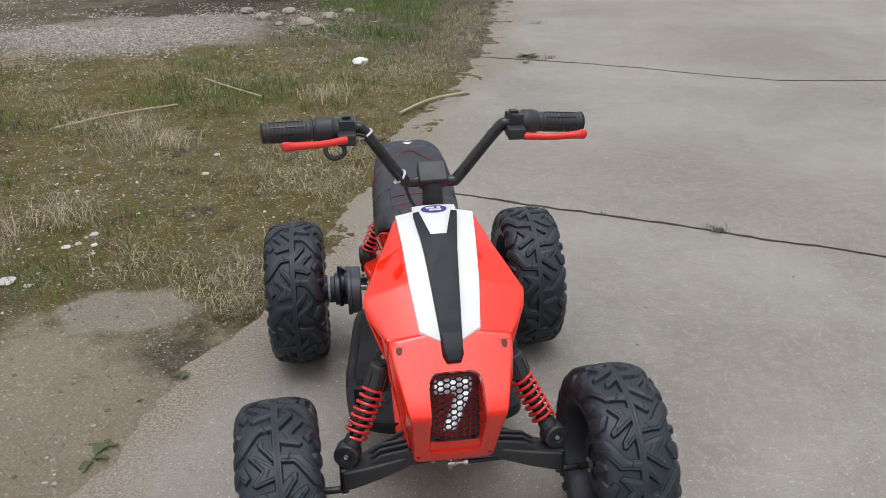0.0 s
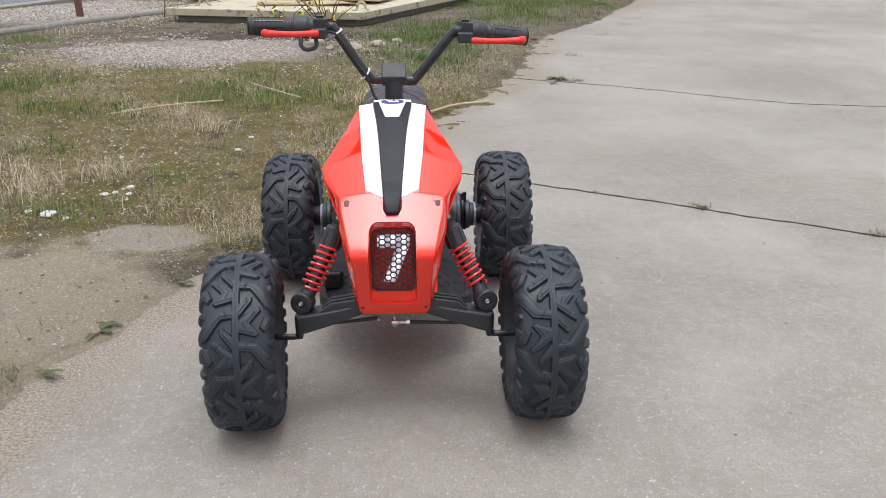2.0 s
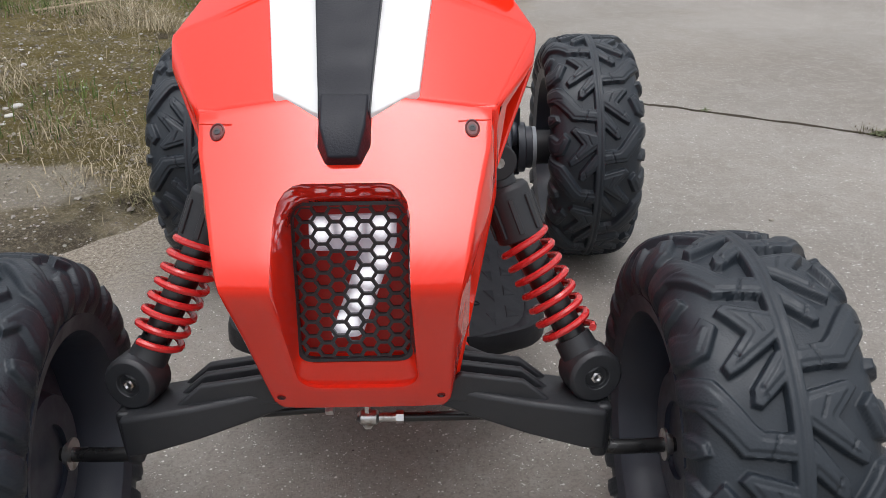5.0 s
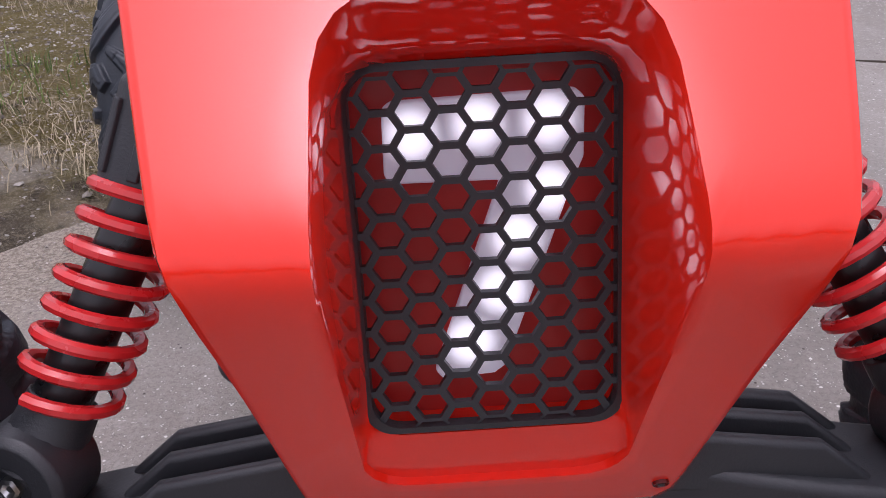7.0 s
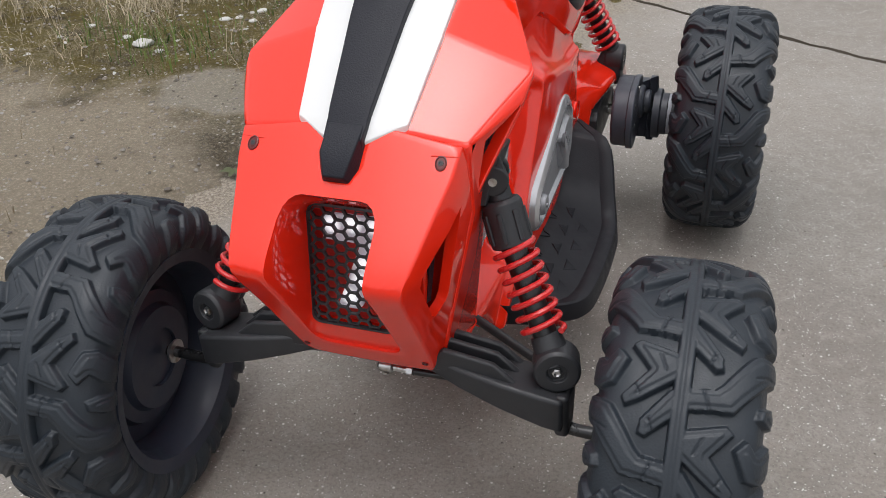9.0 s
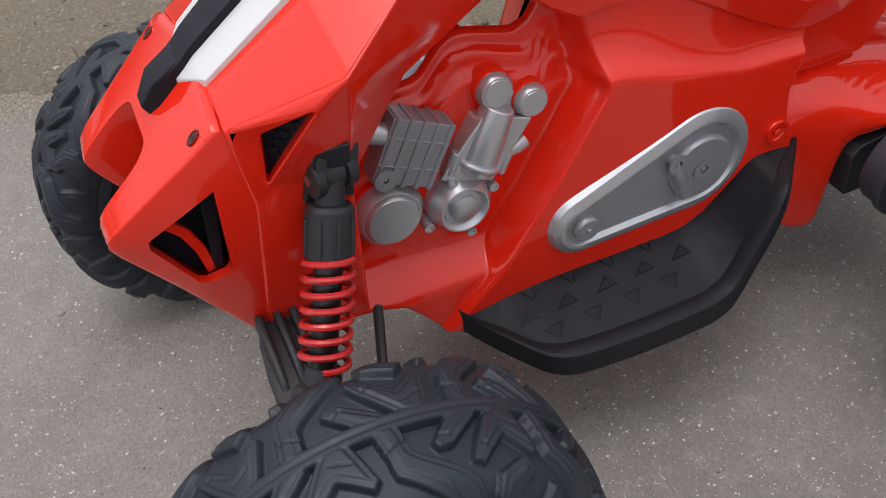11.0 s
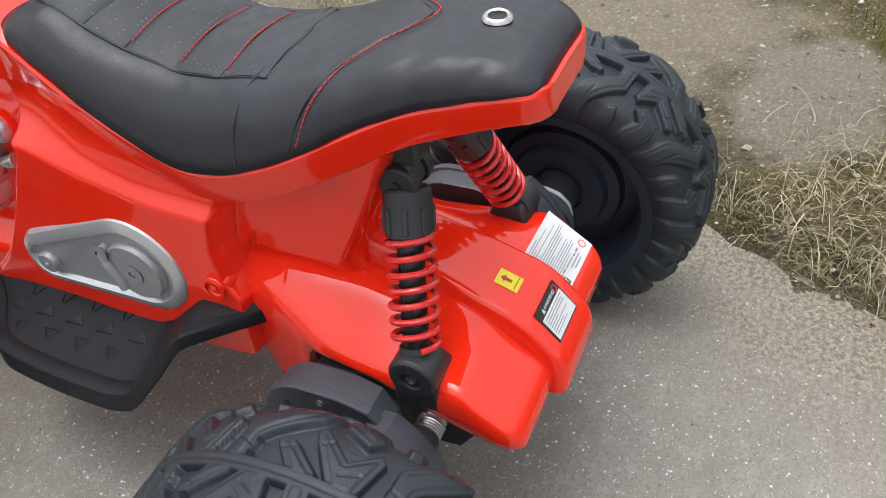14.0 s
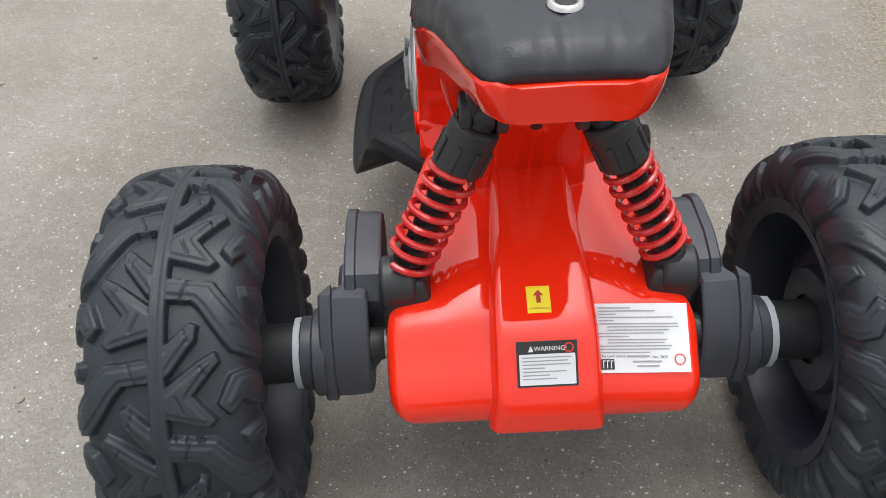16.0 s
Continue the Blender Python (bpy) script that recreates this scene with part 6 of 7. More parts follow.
# warning sticker
wm = plane_at((0.023, 0.5095, 0.2405), (-1, 0, 0), (0, 0.675, -0.74))
wl_ = part("sticker", plate(0.0445, 0.0335, wm), INK, quad, "black and white warning sticker")
part("white_field", plate(0.041, 0.0225, wm @ Matrix.Translation((0.0018, -0.0095, 0.0004))), PAPER, wl_)
words("WARNING!", 0.0047, wm @ Matrix.Translation((0.0128, -0.0071, 0.0004)), WHITE, wl_)
hazard = part("hazard_triangle", prism([(0.0085, -0.0078), (0.0125, -0.0078), (0.0105, -0.0034)], "z", 0.0003, 0.0006), WHITE, wl_)
hazard.data.transform(wm)
part("no_sign", lathe([(0.0026, 0.0003), (0.0036, 0.0003), (0.0036, 0.0006), (0.0026, 0.0006)], 20, wm @ Matrix.Translation((0.0385, -0.0053, 0)), closed=True), LEVER, wl_)
bars([(0.004, 0.0115 + 0.0026 * k, (0.036, 0.033, 0.035, 0.016, 0.032, 0.02, 0.025)[k], 0.0008) for k in range(7)], wm, GREY_INK, wl_, 0.0009)
# product label
pm = plane_at((-0.038, 0.4765, 0.2422), (-0.08, 0.0, -0.0045), (0, 0.823, -0.568))
pl = part("sticker", plate(0.072, 0.052, pm, 0.0004), PAPER, quad, "white product label with small black print")
rows_ = []
for k in range(15):
    y = 0.003 + k * 0.0024
    ws = (0.026, 0.046, 0.014, 0.06, 0.012, 0.064, 0.058, 0.05, 0.052, 0.024, 0.048, 0.046, 0.058, 0.056, 0.04)
    rows_.append((0.004 if k not in (6, 7, 10, 11) else 0.01, y, ws[k] * 0.94, 0.0008))
bars(rows_, pm, GREY_INK, pl)
words("Max Load: 25KGS", 0.0026, pm @ Matrix.Translation((0.004, -0.0405, 0.0003)), INK, pl)
words("Dec. 2020", 0.0028, pm @ Matrix.Translation((0.043, -0.0415, 0.0003)), INK, pl)
bars([(0.024, 0.0393, 0.017, 0.0013), (0.028, 0.0432, 0.022, 0.0013), (0.031, 0.0466, 0.017, 0.0013)], pm, GREY_INK, pl)
part("mark_square", plate(0.0098, 0.0078, pm @ Matrix.Translation((0.0045, -0.0418, 0.0003))), INK, pl)
bars([(0.0056 + 0.0029 * k, 0.0428, 0.0007, 0.0058) for k in range(3)] + [(0.0056, 0.0428, 0.002, 0.0008), (0.0085, 0.0428, 0.002, 0.0008), (0.0114, 0.0428, 0.002, 0.0008)], pm, PAPER, pl, 0.001)
part("no_sign", lathe([(0.0034, 0.0003), (0.0043, 0.0003), (0.0043, 0.0006), (0.0034, 0.0006)], 22, pm @ Matrix.Translation((0.064, -0.0425, 0)), closed=True), LEVER, pl)


# ---- plants and litter on the soil ----
def blades(name, spots, count, length, width, lean, colors, label, seed, curl=0.6, paved=False):
    """Many grass blades as one sheet of ribbons. spots: list of (x, y, spread)."""
    rng = np.random.default_rng(seed)
    verts, faces = [], []
    for x0, y0, spread in spots:
        turn0 = rng.uniform(0, 6.28)
        for _ in range(count):
            x, y = x0 + rng.normal(0, spread), y0 + rng.normal(0, spread)
            if x > lerp(EDGE, y) - 0.005 and not paved:
                continue
            floor = 0.0 if paved else soil_height(x, y)
            z = floor - 0.004
            a = rng.uniform(0, 6.28) if rng.random() < 0.7 else turn0 + rng.normal(0, 0.5)
            n = length * rng.uniform(0.5, 1.3)
            w = width * rng.uniform(0.6, 1.3)
            tilt = abs(rng.normal(lean, 0.3))
            d = np.array([math.cos(a), math.sin(a)])
            side = np.array([-d[1], d[0]])
            px, pz, base = 0.0, z, len(verts)
            ang = tilt * 0.4
            for k in range(4):
                f = (1 - k / 3) ** 0.7 if k < 3 else 0.0
                c = np.array([x, y]) + d * px
                if k < 3:
                    verts.append((c[0] - side[0] * w * f, c[1] - side[1] * w * f, pz))
                    verts.append((c[0] + side[0] * w * f, c[1] + side[1] * w * f, pz))
                else:
                    verts.append((c[0], c[1], pz))
                px += n / 3 * math.sin(ang)
                pz = max(floor + 0.002, pz + n / 3 * math.cos(ang))
                ang += tilt * curl * (0.7 + 0.6 * rng.random())
            faces += [(base, base + 1, base + 3, base + 2), (base + 2, base + 3, base + 5, base + 4), (base + 4, base + 5, base + 6)]
    me = bpy.data.meshes.new(name)
    me.from_pydata(verts, [], faces)
    me.materials.append(leafy(name + "_blades", *colors))
    return tagged(new(name, me), label, "grass", kind="stuff")


def leafy(name, dark, light):
    m = Mat(name, dark, 0.6, spec=0.25)
    g = m.n.new("ShaderNodeNewGeometry")
    m.color(m.mix(g.outputs["Random Per Island"], dark, light))
    return m.m


rs = random.Random(4)


def scatter(n, x0, x1, y0, y1, keep, spread):
    out = []
    while len(out) < n:
        x, y = rs.uniform(x0, x1), rs.uniform(y0, y1)
        if x < lerp(EDGE, y) - 0.02 and keep(x, y):
            out.append((x, y, spread * rs.uniform(0.6, 1.5)))
    return out


def sandy(x, y):
    return ((x + 0.95) / 0.6) ** 2 + ((y - 0.15) / 0.62) ** 2 < 1.0


def gravelly(x, y):
    return ((x + 1.4) / 0.95) ** 2 + ((y - 4.3) / 0.62) ** 2 < 1.0


def dry_place(x, y):
    d = lerp(EDGE, y) - x
    p = -0.12 + 2.4 * noise.noise((x * 2.1, y * 2.1, 2.0))
    if d < 0.42 and y > 0.55:
        p += 0.65
    if 0.55 < y < 1.75 and -1.7 < x:
        p += 0.15
    return not sandy(x, y) and not gravelly(x, y) and rs.random() < p


def green_place(x, y):
    p = -0.12 + 1.1 * noise.noise((x * 1.7, y * 1.7, 7.0))
    p += 0.9 * math.exp(-(((x + 0.75) / 0.75) ** 2 + ((y - 2.75) / 0.5) ** 2))
    p += 0.9 * math.exp(-(((x - 0.15) / 0.45) ** 2 + ((y - 4.6) / 1.3) ** 2))
    p += 0.9 * math.exp(-(((x - 1.1) / 0.8) ** 2 + ((y - 7.2) / 1.6) ** 2))
    return not sandy(x, y) and not gravelly(x, y) and rs.random() < p


STRAW, GREEN = ((0.12, 0.092, 0.045), (0.5, 0.42, 0.29)), ((0.05, 0.09, 0.018), (0.17, 0.235, 0.06))
blades("dry_grass", scatter(470, -3.0, 1.2, 0.3, 4.6, dry_place, 0.05), 42, 0.062, 0.0008, 1.35, ((0.14, 0.108, 0.055), (0.56, 0.475, 0.33)), "pale dry grass tufts on the dirt", 11)
blades("tall_dry_grass", [(-1.25, 1.15, 0.07), (-1.05, 1.3, 0.06), (-1.4, 1.35, 0.07), (-0.8, 2.0, 0.05), (-1.6, 1.0, 0.07), (-1.0, 2.2, 0.06), (-1.9, 1.5, 0.08), (-2.3, 1.7, 0.1), (-0.2, 2.6, 0.06), (-2.6, 5.3, 0.12), (-2.2, 5.9, 0.12), (-2.0, 8.0, 0.15)], 170, 0.12, 0.001, 1.1, ((0.2, 0.16, 0.09), (0.64, 0.55, 0.4)), "long bleached grass tussocks", 12)
blades("green_grass", scatter(900, -3.0, 2.6, 0.5, 9.5, green_place, 0.05), 30, 0.05, 0.0016, 0.5, GREEN, "short fresh green grass on the dirt", 13)
blades("verge_grass", [(lerp(EDGE, y) - rs.uniform(0.22, 1.1), y, 0.06) for y in [3.6 + 5.6 * i / 300 for i in range(300)]], 22, 0.06, 0.0013, 0.55, ((0.05, 0.085, 0.02), (0.2, 0.23, 0.08)), "fresh green grass verge beside the concrete", 19)
blades("lying_straw", scatter(600, -2.6, 1.0, -0.6, 4.0, lambda x, y: rs.random() < (0.25 if sandy(x, y) else 0.9), 0.05), 3, 0.065, 0.0011, 1.5, STRAW, "scattered bits of straw lying on the dirt", 14, 0.2)
blades("edge_grass", [(lerp(EDGE, y) - 0.04 + rs.uniform(-0.03, 0.01), y, 0.025) for y in [-0.1, -0.16, -0.22, 0.6, 0.64, 0.7, 0.74, 0.8, 0.86, 0.92, 1.0, 1.1, 1.25, 1.5, 1.8, 2.1, 2.4, 3.0]], 90, 0.042, 0.0007, 1.1, ((0.1, 0.11, 0.035), (0.36, 0.31, 0.18)), "mixed green and dry grass along the concrete edge", 15)

blades("crevice_tufts", [(0.93, 3.2, 0.03), (0.99, 3.22, 0.02), (0.84, 3.14, 0.015), (1.12, 4.15, 0.03), (1.55, 5.2, 0.05), (1.9, 5.9, 0.06), (2.3, 6.7, 0.07), (2.05, 6.3, 0.05), (2.7, 7.6, 0.09), (2.45, 8.2, 0.08), (3.1, 8.6, 0.1), (0.962, 0.945, 0.02), (1.41, 0.675, 0.015)], 60, 0.035, 0.001, 1.3, ((0.05, 0.045, 0.02), (0.2, 0.165, 0.1)), "low brown tufts growing out of the concrete", 33, paved=True)


def stones(name, spots, size, mat, label, category, seed):
    """Small angular stones, joined, for what nobody could count."""
    rng = np.random.default_rng(seed)
    base = np.array([(1, 0, 0), (-1, 0, 0), (0, 1, 0), (0, -1, 0), (0, 0, 1), (0, 0, -0.6), (0.6, 0.6, 0.5), (-0.6, 0.55, 0.45), (0.5, -0.6, 0.5), (-0.55, -0.6, 0.5)])
    tri = [(4, 6, 0), (4, 2, 6), (6, 2, 0), (4, 7, 2), (4, 1, 7), (7, 1, 2), (4, 0, 8), (4, 8, 3), (8, 0, 3), (4, 9, 1), (4, 3, 9), (9, 3, 1), (5, 0, 2), (5, 2, 1), (5, 1, 3), (5, 3, 0)]
    verts, faces = [], []
    for x, y in spots:
        s = size * rng.uniform(0.4, 1.6)
        p = base * (s * rng.uniform(0.6, 1.2, 3)) + rng.normal(0, s * 0.12, base.shape)
        a = rng.uniform(0, 6.28)
        c, q = math.cos(a), math.sin(a)
        z = max(soil_height(x, y), 0.0 if x > lerp(EDGE, y) + 0.02 else -1) + s * 0.15
        k = len(verts)
        verts += [(x + u * c - v * q, y + u * q + v * c, z + w * 0.7) for u, v, w in p]
        faces += [(k + i, k + j, k + m) for i, j, m in tri]
    me = bpy.data.meshes.new(name)
    me.from_pydata(verts, [], faces)
    me.materials.append(mat)
    return tagged(new(name, me), label, category, kind="stuff")


PALE_STONE, GREY_STONE = leafy("pale_gravel", (0.17, 0.145, 0.125), (0.52, 0.47, 0.42)), leafy("brown_pebble", (0.12, 0.1, 0.08), (0.38, 0.35, 0.31))


def spots_in(n, cx, cy, rx, ry):
    out = []
    while len(out) < n:
        u, v = rs.gauss(0, 0.5), rs.gauss(0, 0.5)
        if noise.noise((u * 2.2, v * 2.2, cx)) > -0.25:
            out.append((cx + u * rx, cy + v * ry))
    return [p for p in out if p[0] < lerp(EDGE, p[1]) - 0.02]


stones("gravel", spots_in(11000, -1.4, 4.3, 1.15, 0.75), 0.0058, PALE_STONE, "pale crushed gravel spread on the dirt", "gravel", 21)
stones("shore_gravel", spots_in(9000, -3.1, 6.9, 1.3, 1.3), 0.008, PALE_STONE, "pale gravel bank along the water", "gravel", 22)
stones("pebbles", [p for p in [(rs.uniform(-2.6, 1.2), rs.uniform(-0.9, 3.6)) for _ in range(9000)] if p[0] < lerp(EDGE, p[1]) - 0.01], 0.0042, GREY_STONE, "small pebbles pressed into the dirt", "pebbles", 23)
stones("litter_bits", spots_in(300, -1.4, 1.6, 1.3, 1.4), 0.005, leafy("pale_bits", (0.35, 0.33, 0.3), (0.65, 0.64, 0.61)), "small white bits of litter strewn over the moss", "litter", 29)
stones("soil_grit", [p for p in [(rs.uniform(-1.9, 0.2), rs.uniform(-1.0, 1.9)) for _ in range(11000)] if p[0] < lerp(EDGE, p[1]) + 0.02], 0.0021, PALE_STONE, "fine pale grit strewn over the dirt", "grit", 27)
stones("edge_dirt", [(lerp(EDGE, y) + abs(rs.gauss(0, 0.07)) - 0.02, y) for y in [rs.uniform(-1.0, 6.0) for _ in range(9000)]], 0.0012, PALE_STONE, "crumbs of dirt spread over the edge of the concrete", "dirt", 31)
stones("grit", [(rs.uniform(-1.0, 2.6), rs.uniform(-1.2, 3.0)) for _ in range(2600)], 0.0009, PALE_STONE, "fine grit lying on the concrete", "grit", 24)


def rock(x, y, size, flat_k, mat, label, category, seed, tilt=0):
    bm = bmesh.new()
    bmesh.ops.create_icosphere(bm, subdivisions=2, radius=size)
    for v in bm.verts:
        v.co *= 1 + 0.35 * noise.noise(v.co * (2.2 / size) + Vector((seed, 0, 0)))
        v.co.z *= flat_k
    ob = link_mesh(category.replace(" ", "_"), bm, mat, angle=20)
    ob.matrix_basis = pose(x, y, max(0.0, soil_height(x, y)) + size * flat_k * 0.45, tilt, 0, seed * 57)
    return tagged(ob, label, category, group="loose lumps on the dirt")


CHALK = plastic("chalky_white_stone", (0.5, 0.49, 0.46), 0.8, grain=0.5, grain_scale=120, spread=0.12)
STONE = plastic("buff_field_stone", (0.3, 0.27, 0.23), 0.85, grain=0.6, grain_scale=90, spread=0.25)
for i, (x, y, s_) in enumerate(((-1.08, 0.885, 0.034), (-1.02, 0.86, 0.014), (-0.92, 1.19, 0.02), (-0.95, 1.12, 0.016), (-0.9, 1.1, 0.015), (-0.98, 1.1, 0.02), (-0.643, 1.66, 0.018), (-0.625, 1.87, 0.017), (-1.16, 0.93, 0.016), (-1.3, 0.98, 0.014), (-0.86, 0.93, 0.008))):
    rock(x, y, s_ * 0.72, 0.4, CHALK, "small chalky white lump on the dirt", "chalk lump", i + 1.0)
for i, (x, y, s_) in enumerate(((-0.34, 4.31, 0.06), (-0.18, 4.5, 0.05), (-0.62, 4.6, 0.055), (-0.45, 4.75, 0.05), (-0.25, 4.2, 0.035), (-0.05, 4.7, 0.04), (-0.75, 4.85, 0.045), (-0.5, 4.35, 0.03))):
    rock(x, y, s_, 0.6, STONE, "buff field stone lying on the dirt", "field stone", i + 20.0)
RAG = plastic("crumpled_white_film", (0.75, 0.75, 0.74), 0.5, spread=0.08)
rock(-0.03, 3.22, 0.045, 0.55, RAG, "crumpled scrap of white plastic film", "litter", 41.0)
rock(0.9, 8.4, 0.07, 0.4, RAG, "crumpled scrap of white plastic film", "litter", 43.0)
for i, (x, y) in enumerate(((0.52, 0.35), (0.75, -0.28), (0.62, -0.35), (0.9, 0.1), (1.05, 0.62), (0.3, -0.55), (-0.29, -0.46), (0.6, 0.52))):
    rock(x, y, 0.0045, 0.6, STONE, "small pebble lying on the concrete", "pebble", i + 60.0)


def stick(points, r, mat, label):
    ob = link_mesh("stick", tube(bezier(points, 5), r, 7), mat)
    return tagged(ob, label, "stick")


TWIG, BARK = plastic("pale_dry_stem", (0.4, 0.33, 0.22), 0.7, spread=0.2), plastic("brown_bark", (0.12, 0.075, 0.05), 0.8, grain=0.5, grain_scale=200, spread=0.3)
stick([(-1.35, 2.3, 0.03), (-1.1, 2.42, 0.045), (-0.86, 2.5, 0.05)], 0.004, TWIG, "pale dry stem lying across the grass")
stick([(-0.8, 2.95, 0.05), (-0.65, 2.75, 0.05), (-0.5, 2.6, 0.04)], 0.0035, TWIG, "pale dry stem lying across the grass")
stick([(-0.2, 1.93, 0.025), (-0.1, 1.92, 0.028), (0.02, 1.93, 0.025)], 0.009, BARK, "weathered brown stick on the dirt")
stick([(0.1, 2.25, 0.03), (0.25, 2.42, 0.035), (0.42, 2.52, 0.03)], 0.006, TWIG, "grey dry branch beside the concrete")

LEAF_GREEN, LEAF_YELLOW = leafy("weed_leaf", (0.06, 0.075, 0.032), (0.13, 0.14, 0.065)), leafy("young_yellow_leaf", (0.28, 0.27, 0.02), (0.46, 0.42, 0.05))


def leaf(length, width, droop, m, lobes=0):
    """One leaf with a folded middle, a little thick."""
    bm = bmesh.new()
    rows = []
    n = 6
    for k in range(n + 1):
        t = k / n
        w = width * math.sin(math.pi * min(1, t * 0.92 + 0.08)) ** 0.8 * (1 + (0.35 if lobes and k % 2 else 0))
        rows.append([bm.verts.new((length * t, s * w, 0.25 * w * abs(s) - droop * t * t + 0.35 * length * t * (1 - t))) for s in (-1, 0, 1)])
    for a, b in zip(rows, rows[1:]):
        for i in range(2):
            bm.faces.new((a[i], a[i + 1], b[i + 1], b[i]))
    return moved(bm, m)


def weed(x, y, n, size, label, seed, z=0.0):
    r = random.Random(seed)
    e = new("weed")
    e.location = (x, y, z)
    tagged(e, label, "weed", group="weeds by the concrete")
    for i in range(n):
        a = 360 * i / n + r.uniform(-20, 20)
        ob = part("leaf", leaf(size * r.uniform(0.6, 1.2), size * 0.16, size * 0.15, pose(0, 0, 0.002, 0, r.uniform(-25, 0), a), 1), LEAF_GREEN, e)
    return e


weed(-0.677, 0.095, 9, 0.042, "flat dandelion rosette at the concrete edge", 3, 0.006)
weed(-0.66, 0.13, 6, 0.03, "flat dandelion rosette at the concrete edge", 5, 0.006)
weed(-0.541, 0.372, 5, 0.03, "small green weed at the concrete edge", 4, 0.005)
weed(-0.71, -0.09, 7, 0.03, "small green weed at the concrete edge", 8, 0.006)
for i, (x, y, n, s_) in enumerate(((0.968, 0.938, 12, 0.022), (0.98, 0.932, 9, 0.018), (1.55, 0.595, 8, 0.018), (0.86, 3.28, 14, 0.06), (0.9, 3.26, 12, 0.05), (0.97, 4.9, 10, 0.06), (0.66, 0.98 + 0.14, 7, 0.015))):
    weed(x, y, n, s_, "small weed tuft in the cracked concrete", 30 + i)

# ---- beyond: platform, shrub, post, hose, kerb and water ----
def rusty(name, paint, rust, amount=0.55):
    m = Mat(name, paint, 0.6)
    f = m.span(m.noise(7, 8, 0.7), amount, amount + 0.12)
    m.color(m.mix(f, m.mix(m.noise(3, 4), paint, tuple(c * 0.8 for c in paint)), rust))
    m.bump(m.noise(60, 4), 0.3, 0.004)
    return m.m


YELLOW_STEEL = rusty("worn_yellow_steel", (0.47, 0.42, 0.31), (0.13, 0.06, 0.03))
BOARD_WOOD = rusty("weathered_sheet", (0.47, 0.38, 0.24), (0.27, 0.2, 0.13), 0.5)
OLD_CONCRETE = plastic("old_dark_concrete", (0.2, 0.19, 0.17), 0.9, grain=0.7, grain_scale=80, spread=0.3)
RUST = rusty("rusted_steel", (0.13, 0.06, 0.035), (0.05, 0.03, 0.025))
FL, FR = Vector((-2.02, 6.06, 0)), Vector((-0.35, 5.62, 0))
DEEP = Vector((1.1, 2.2, 0))
platform = new("platform")
tagged(platform, "low steel-edged platform with worn yellow paint on concrete", "platform")


def deck(a, b, c, z0, z1, inset=0.0):
    u, v = (b - a).normalized() * inset, c.normalized() * inset
    q = [a + u + v, b - u + v, b - u + c - v, a + u + c - v]
    return ring_loft([[(p.x, p.y, z) for p in q] for z in (z0, z1)])


part("base", deck(FL, FR, DEEP, -0.05, 0.08, 0.05), OLD_CONCRETE, platform, "dark concrete base", bevel=0.006)
part("deck", deck(FL, FR, DEEP, 0.08, 0.127, 0.015), YELLOW_STEEL, platform, "worn yellow steel deck", bevel=0.003)
for a, d in ((FL, FR - FL), (FR, DEEP), (FL, DEEP), (FL + DEEP, FR - FL)):
    n = Vector((-d.y, d.x, 0)).normalized() * 0.02
    part("edge_beam", ring_loft([[(p.x, p.y, z) for p in (a - n, a + d - n, a + d + n, a + n)] for z in (0.075, 0.134)]), YELLOW_STEEL, platform, bevel=0.004)
for f, g in ((0.08, 0.12), (0.95, 0.08), (0.12, 0.85)):
    c = FL + (FR - FL) * f + DEEP * g
    part("lifting_loop", tube(bezier([(c.x - 0.09, c.y, 0.13), (c.x - 0.05, c.y, 0.14), (c.x - 0.03, c.y, 0.19), (c.x + 0.01, c.y, 0.195), (c.x + 0.03, c.y, 0.15), (c.x + 0.06, c.y, 0.132)], 6), 0.011, 8), YELLOW_STEEL, platform)
for i, (f, g, w, d, a, z) in enumerate(((0.5, 0.32, 0.85, 0.6, 12, 0.145), (0.62, 0.42, 0.8, 0.5, -8, 0.165), (0.55, 0.62, 0.9, 0.45, 20, 0.148))):
    c = FL + (FR - FL) * f + DEEP * g
    sheet = bmesh.new()
    bmesh.ops.create_grid(sheet, x_segments=8, y_segments=6, size=0.5)
    for v in sheet.verts:
        v.co.z = 0.035 * noise.noise((v.co.x * 2.5, v.co.y * 2.5, i))
    bmesh.ops.scale(sheet, vec=(w, d, 1), verts=sheet.verts)
    ob = link_mesh("loose_sheet", sheet, BOARD_WOOD)
    t = ob.modifiers.new("thick", "SOLIDIFY")
    t.thickness = 0.012
    ob.matrix_basis = pose(c.x, c.y, z, 0, 0, a - 14)
    tagged(ob, "warped weathered sheet lying on the platform", "sheet", group="sheets on the platform")
stick([(-1.3, 6.35, 0.14), (-1.05, 6.25, 0.145), (-0.85, 6.3, 0.14)], 0.018, TWIG, "pale wooden batten lying on the platform")


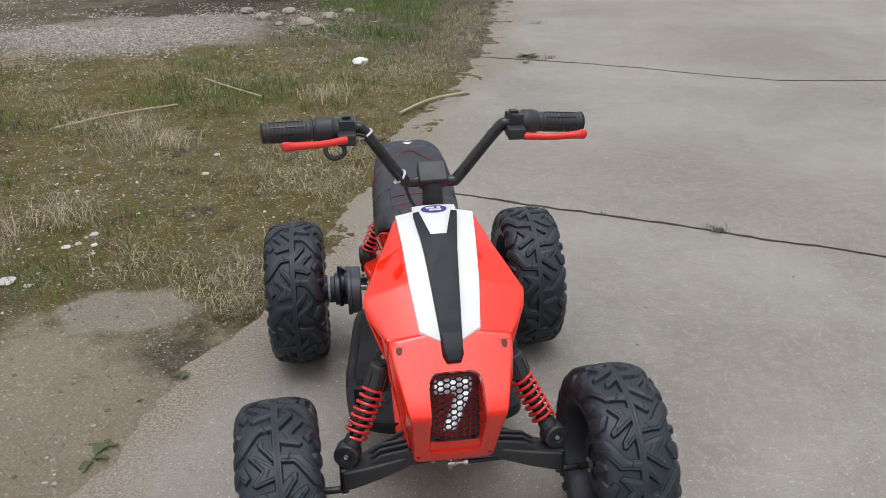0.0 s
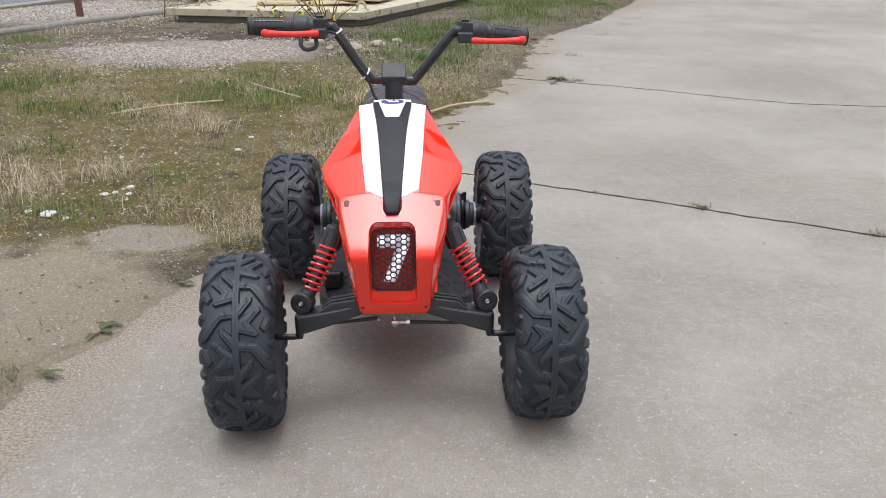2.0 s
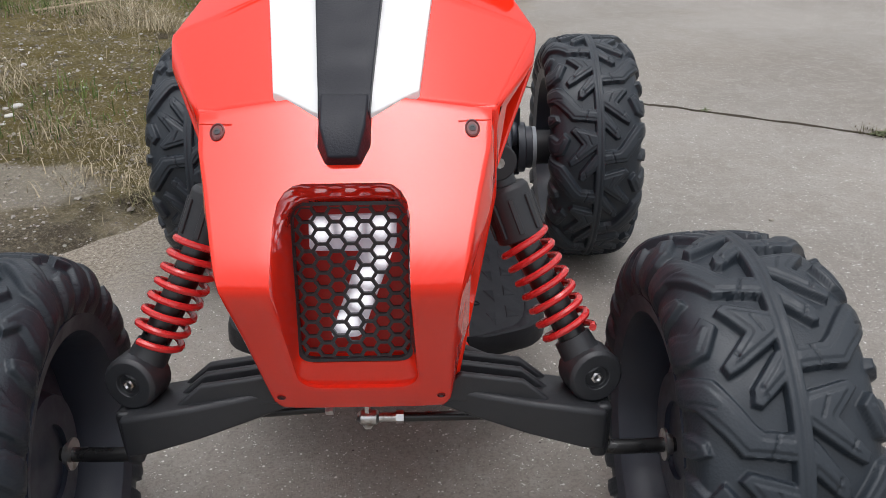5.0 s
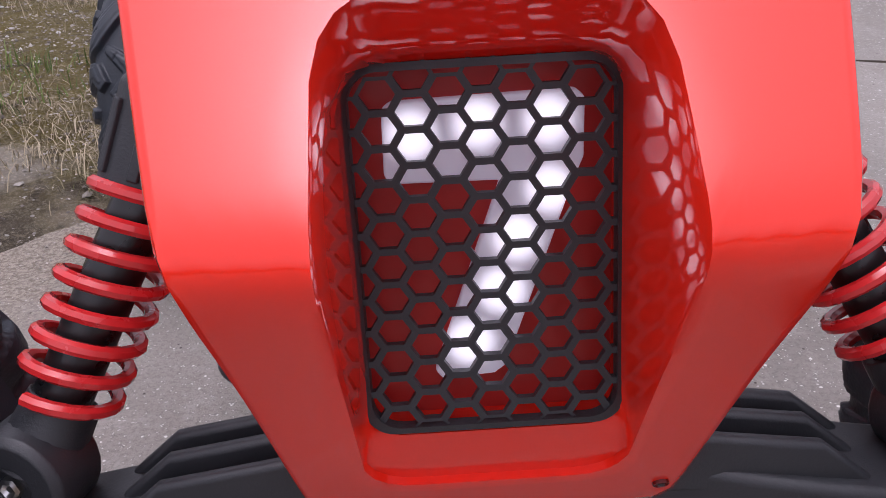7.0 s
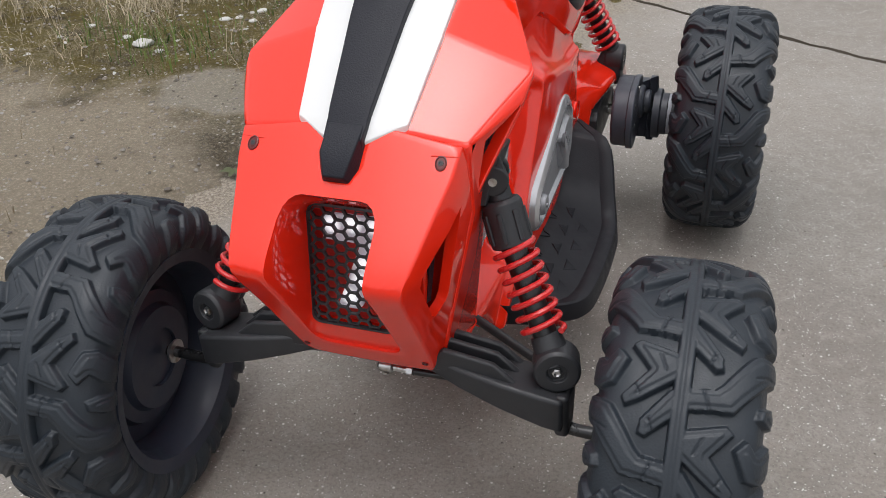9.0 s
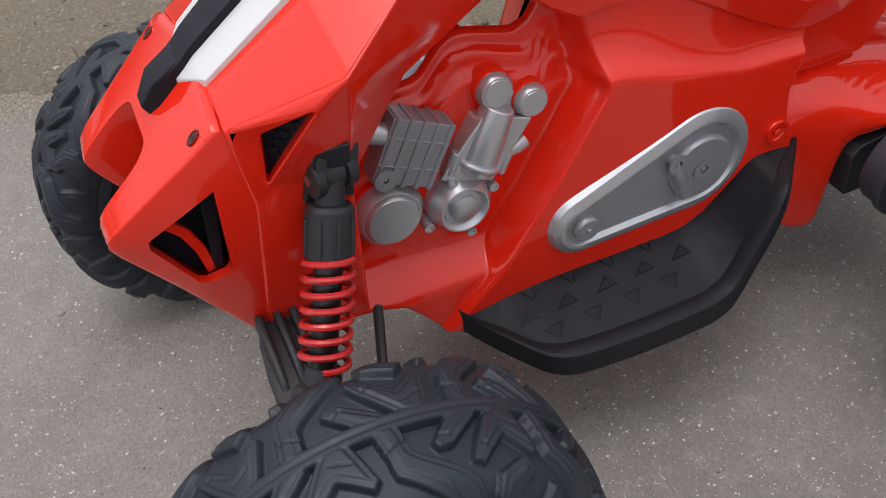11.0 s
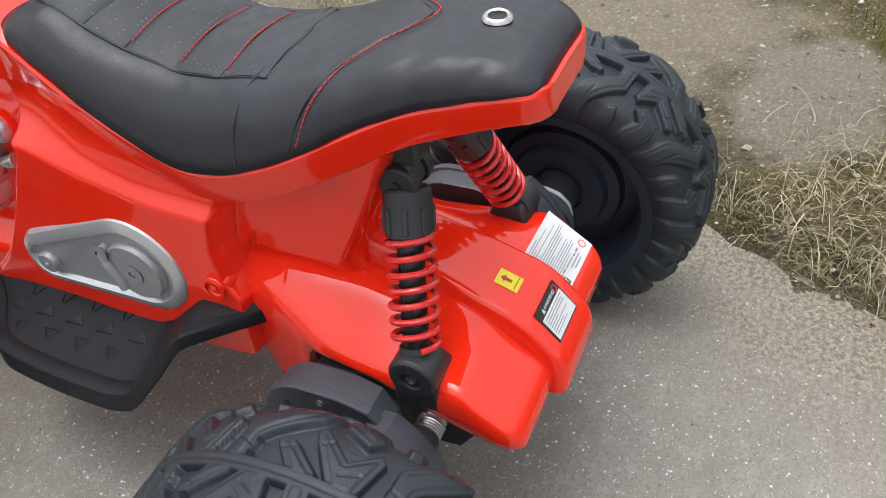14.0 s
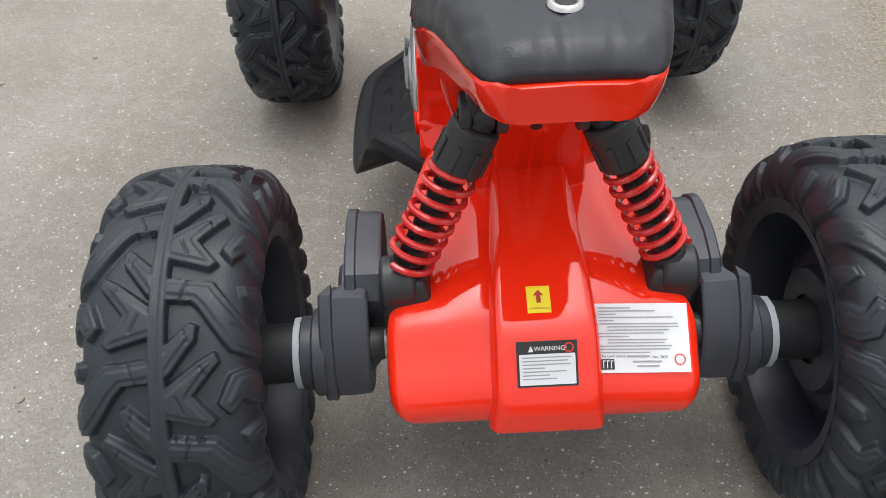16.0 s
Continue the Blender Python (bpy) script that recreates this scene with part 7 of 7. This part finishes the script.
def shrub(x, y, n, height, leaves, label, seed):
    r = random.Random(seed)
    e = new("shrub")
    e.location = (x, y, 0)
    tagged(e, label, "shrub")
    foliage = []
    for i in range(n):
        a, lean = r.uniform(0, 6.28), r.uniform(0.15, 0.7)
        h = height * r.uniform(0.6, 1.1)
        d = Vector((math.cos(a), math.sin(a), 0))
        pts = [d * 0.03 * k + d * lean * h * (k / 4) ** 1.2 + Vector((r.uniform(-0.02, 0.02), r.uniform(-0.02, 0.02), h * k / 4)) for k in range(5)]
        part("stem", tube(bezier(pts, 3), [0.006 * (1 - 0.06 * k) for k in range(13)], 6), BARK, e)
        for _ in range(leaves):
            p = pts[r.randint(1, 4)] + Vector((r.uniform(-0.06, 0.06), r.uniform(-0.06, 0.06), r.uniform(-0.04, 0.05)))
            foliage.append(leaf(r.uniform(0.03, 0.055), 0.011, 0.012, Matrix.Translation(p) @ pose(0, 0, 0, r.uniform(-60, 60), r.uniform(-60, 30), r.uniform(0, 360))))
    if foliage:
        part("foliage", join(*foliage), LEAF_YELLOW, e, "young yellow-green leaves")
    return e


shrub(-0.62, 5.42, 11, 0.42, 10, "thin shrub with young yellow-green leaves by the platform", 2)
shrub(-1.0, 5.5, 6, 0.2, 12, "thin shrub with young yellow-green leaves by the platform", 9)
shrub(-2.2, 7.9, 26, 0.5, 0, "bare brown shrub near the water", 5)
shrub(-2.12, 6.35, 1, 0.9, 1, "single bare brown sapling", 6)
post = link_mesh("fence_post", tube([(-2.9, 6.45, -0.1), (-2.93, 6.47, 0.5), (-2.98, 6.5, 1.1)], 0.034, 8), RUST, bevel=0.003)
tagged(post, "rusted brown steel post leaning on the bank", "post")
hose = link_mesh("hose", tube(bezier([(-4.6, 2.6, 0.035), (-3.9, 3.8, 0.03), (-3.3, 4.8, 0.035), (-2.94, 5.45, 0.032), (-2.5, 6.2, 0.034), (-2.15, 6.75, 0.03)], 8), 0.034, 12), OLD_CONCRETE)
tagged(hose, "dark grey hose pipe lying along the bank", "hose")


def shore_pt(along_m, out, z):
    n = Vector((-SHORE_D.y, SHORE_D.x))
    p = SHORE_A + SHORE_D * along_m + n * out
    return (p.x, p.y, z)


kerb = link_mesh("kerb_shore", ring_loft([[shore_pt(a, 0.0, -0.5), shore_pt(a, 0.0, 0.05 + 0.008 * noise.noise((a, 0, 0))), shore_pt(a, 0.22, 0.045), shore_pt(a, 0.24, -0.5)] for a in [-12 + 0.5 * i for i in range(60)]]), OLD_CONCRETE, bevel=0.01)
tagged(kerb, "old concrete edging along the water", "kerb", kind="structure")


def water_material():
    m = Mat("grey_rippled_water", (0.12, 0.145, 0.165), 0.16, spec=0.5)
    m.bump(m.noise(3.5, 5, 0.6, distort=0.6), 1.0, 0.12)
    m.bump(m.noise(14, 3), 1.0, 0.04)
    return m.m


wb = bmesh.new()
wb.faces.new([wb.verts.new(shore_pt(a, o, -0.22)) for a, o in ((-60, 0.1), (300, 0.1), (300, 400), (-60, 400))])
bmesh.ops.recalc_face_normals(wb, faces=wb.faces)
tagged(link_mesh("water", wb, water_material()), "grey rippled water beyond the bank", "water", kind="structure")
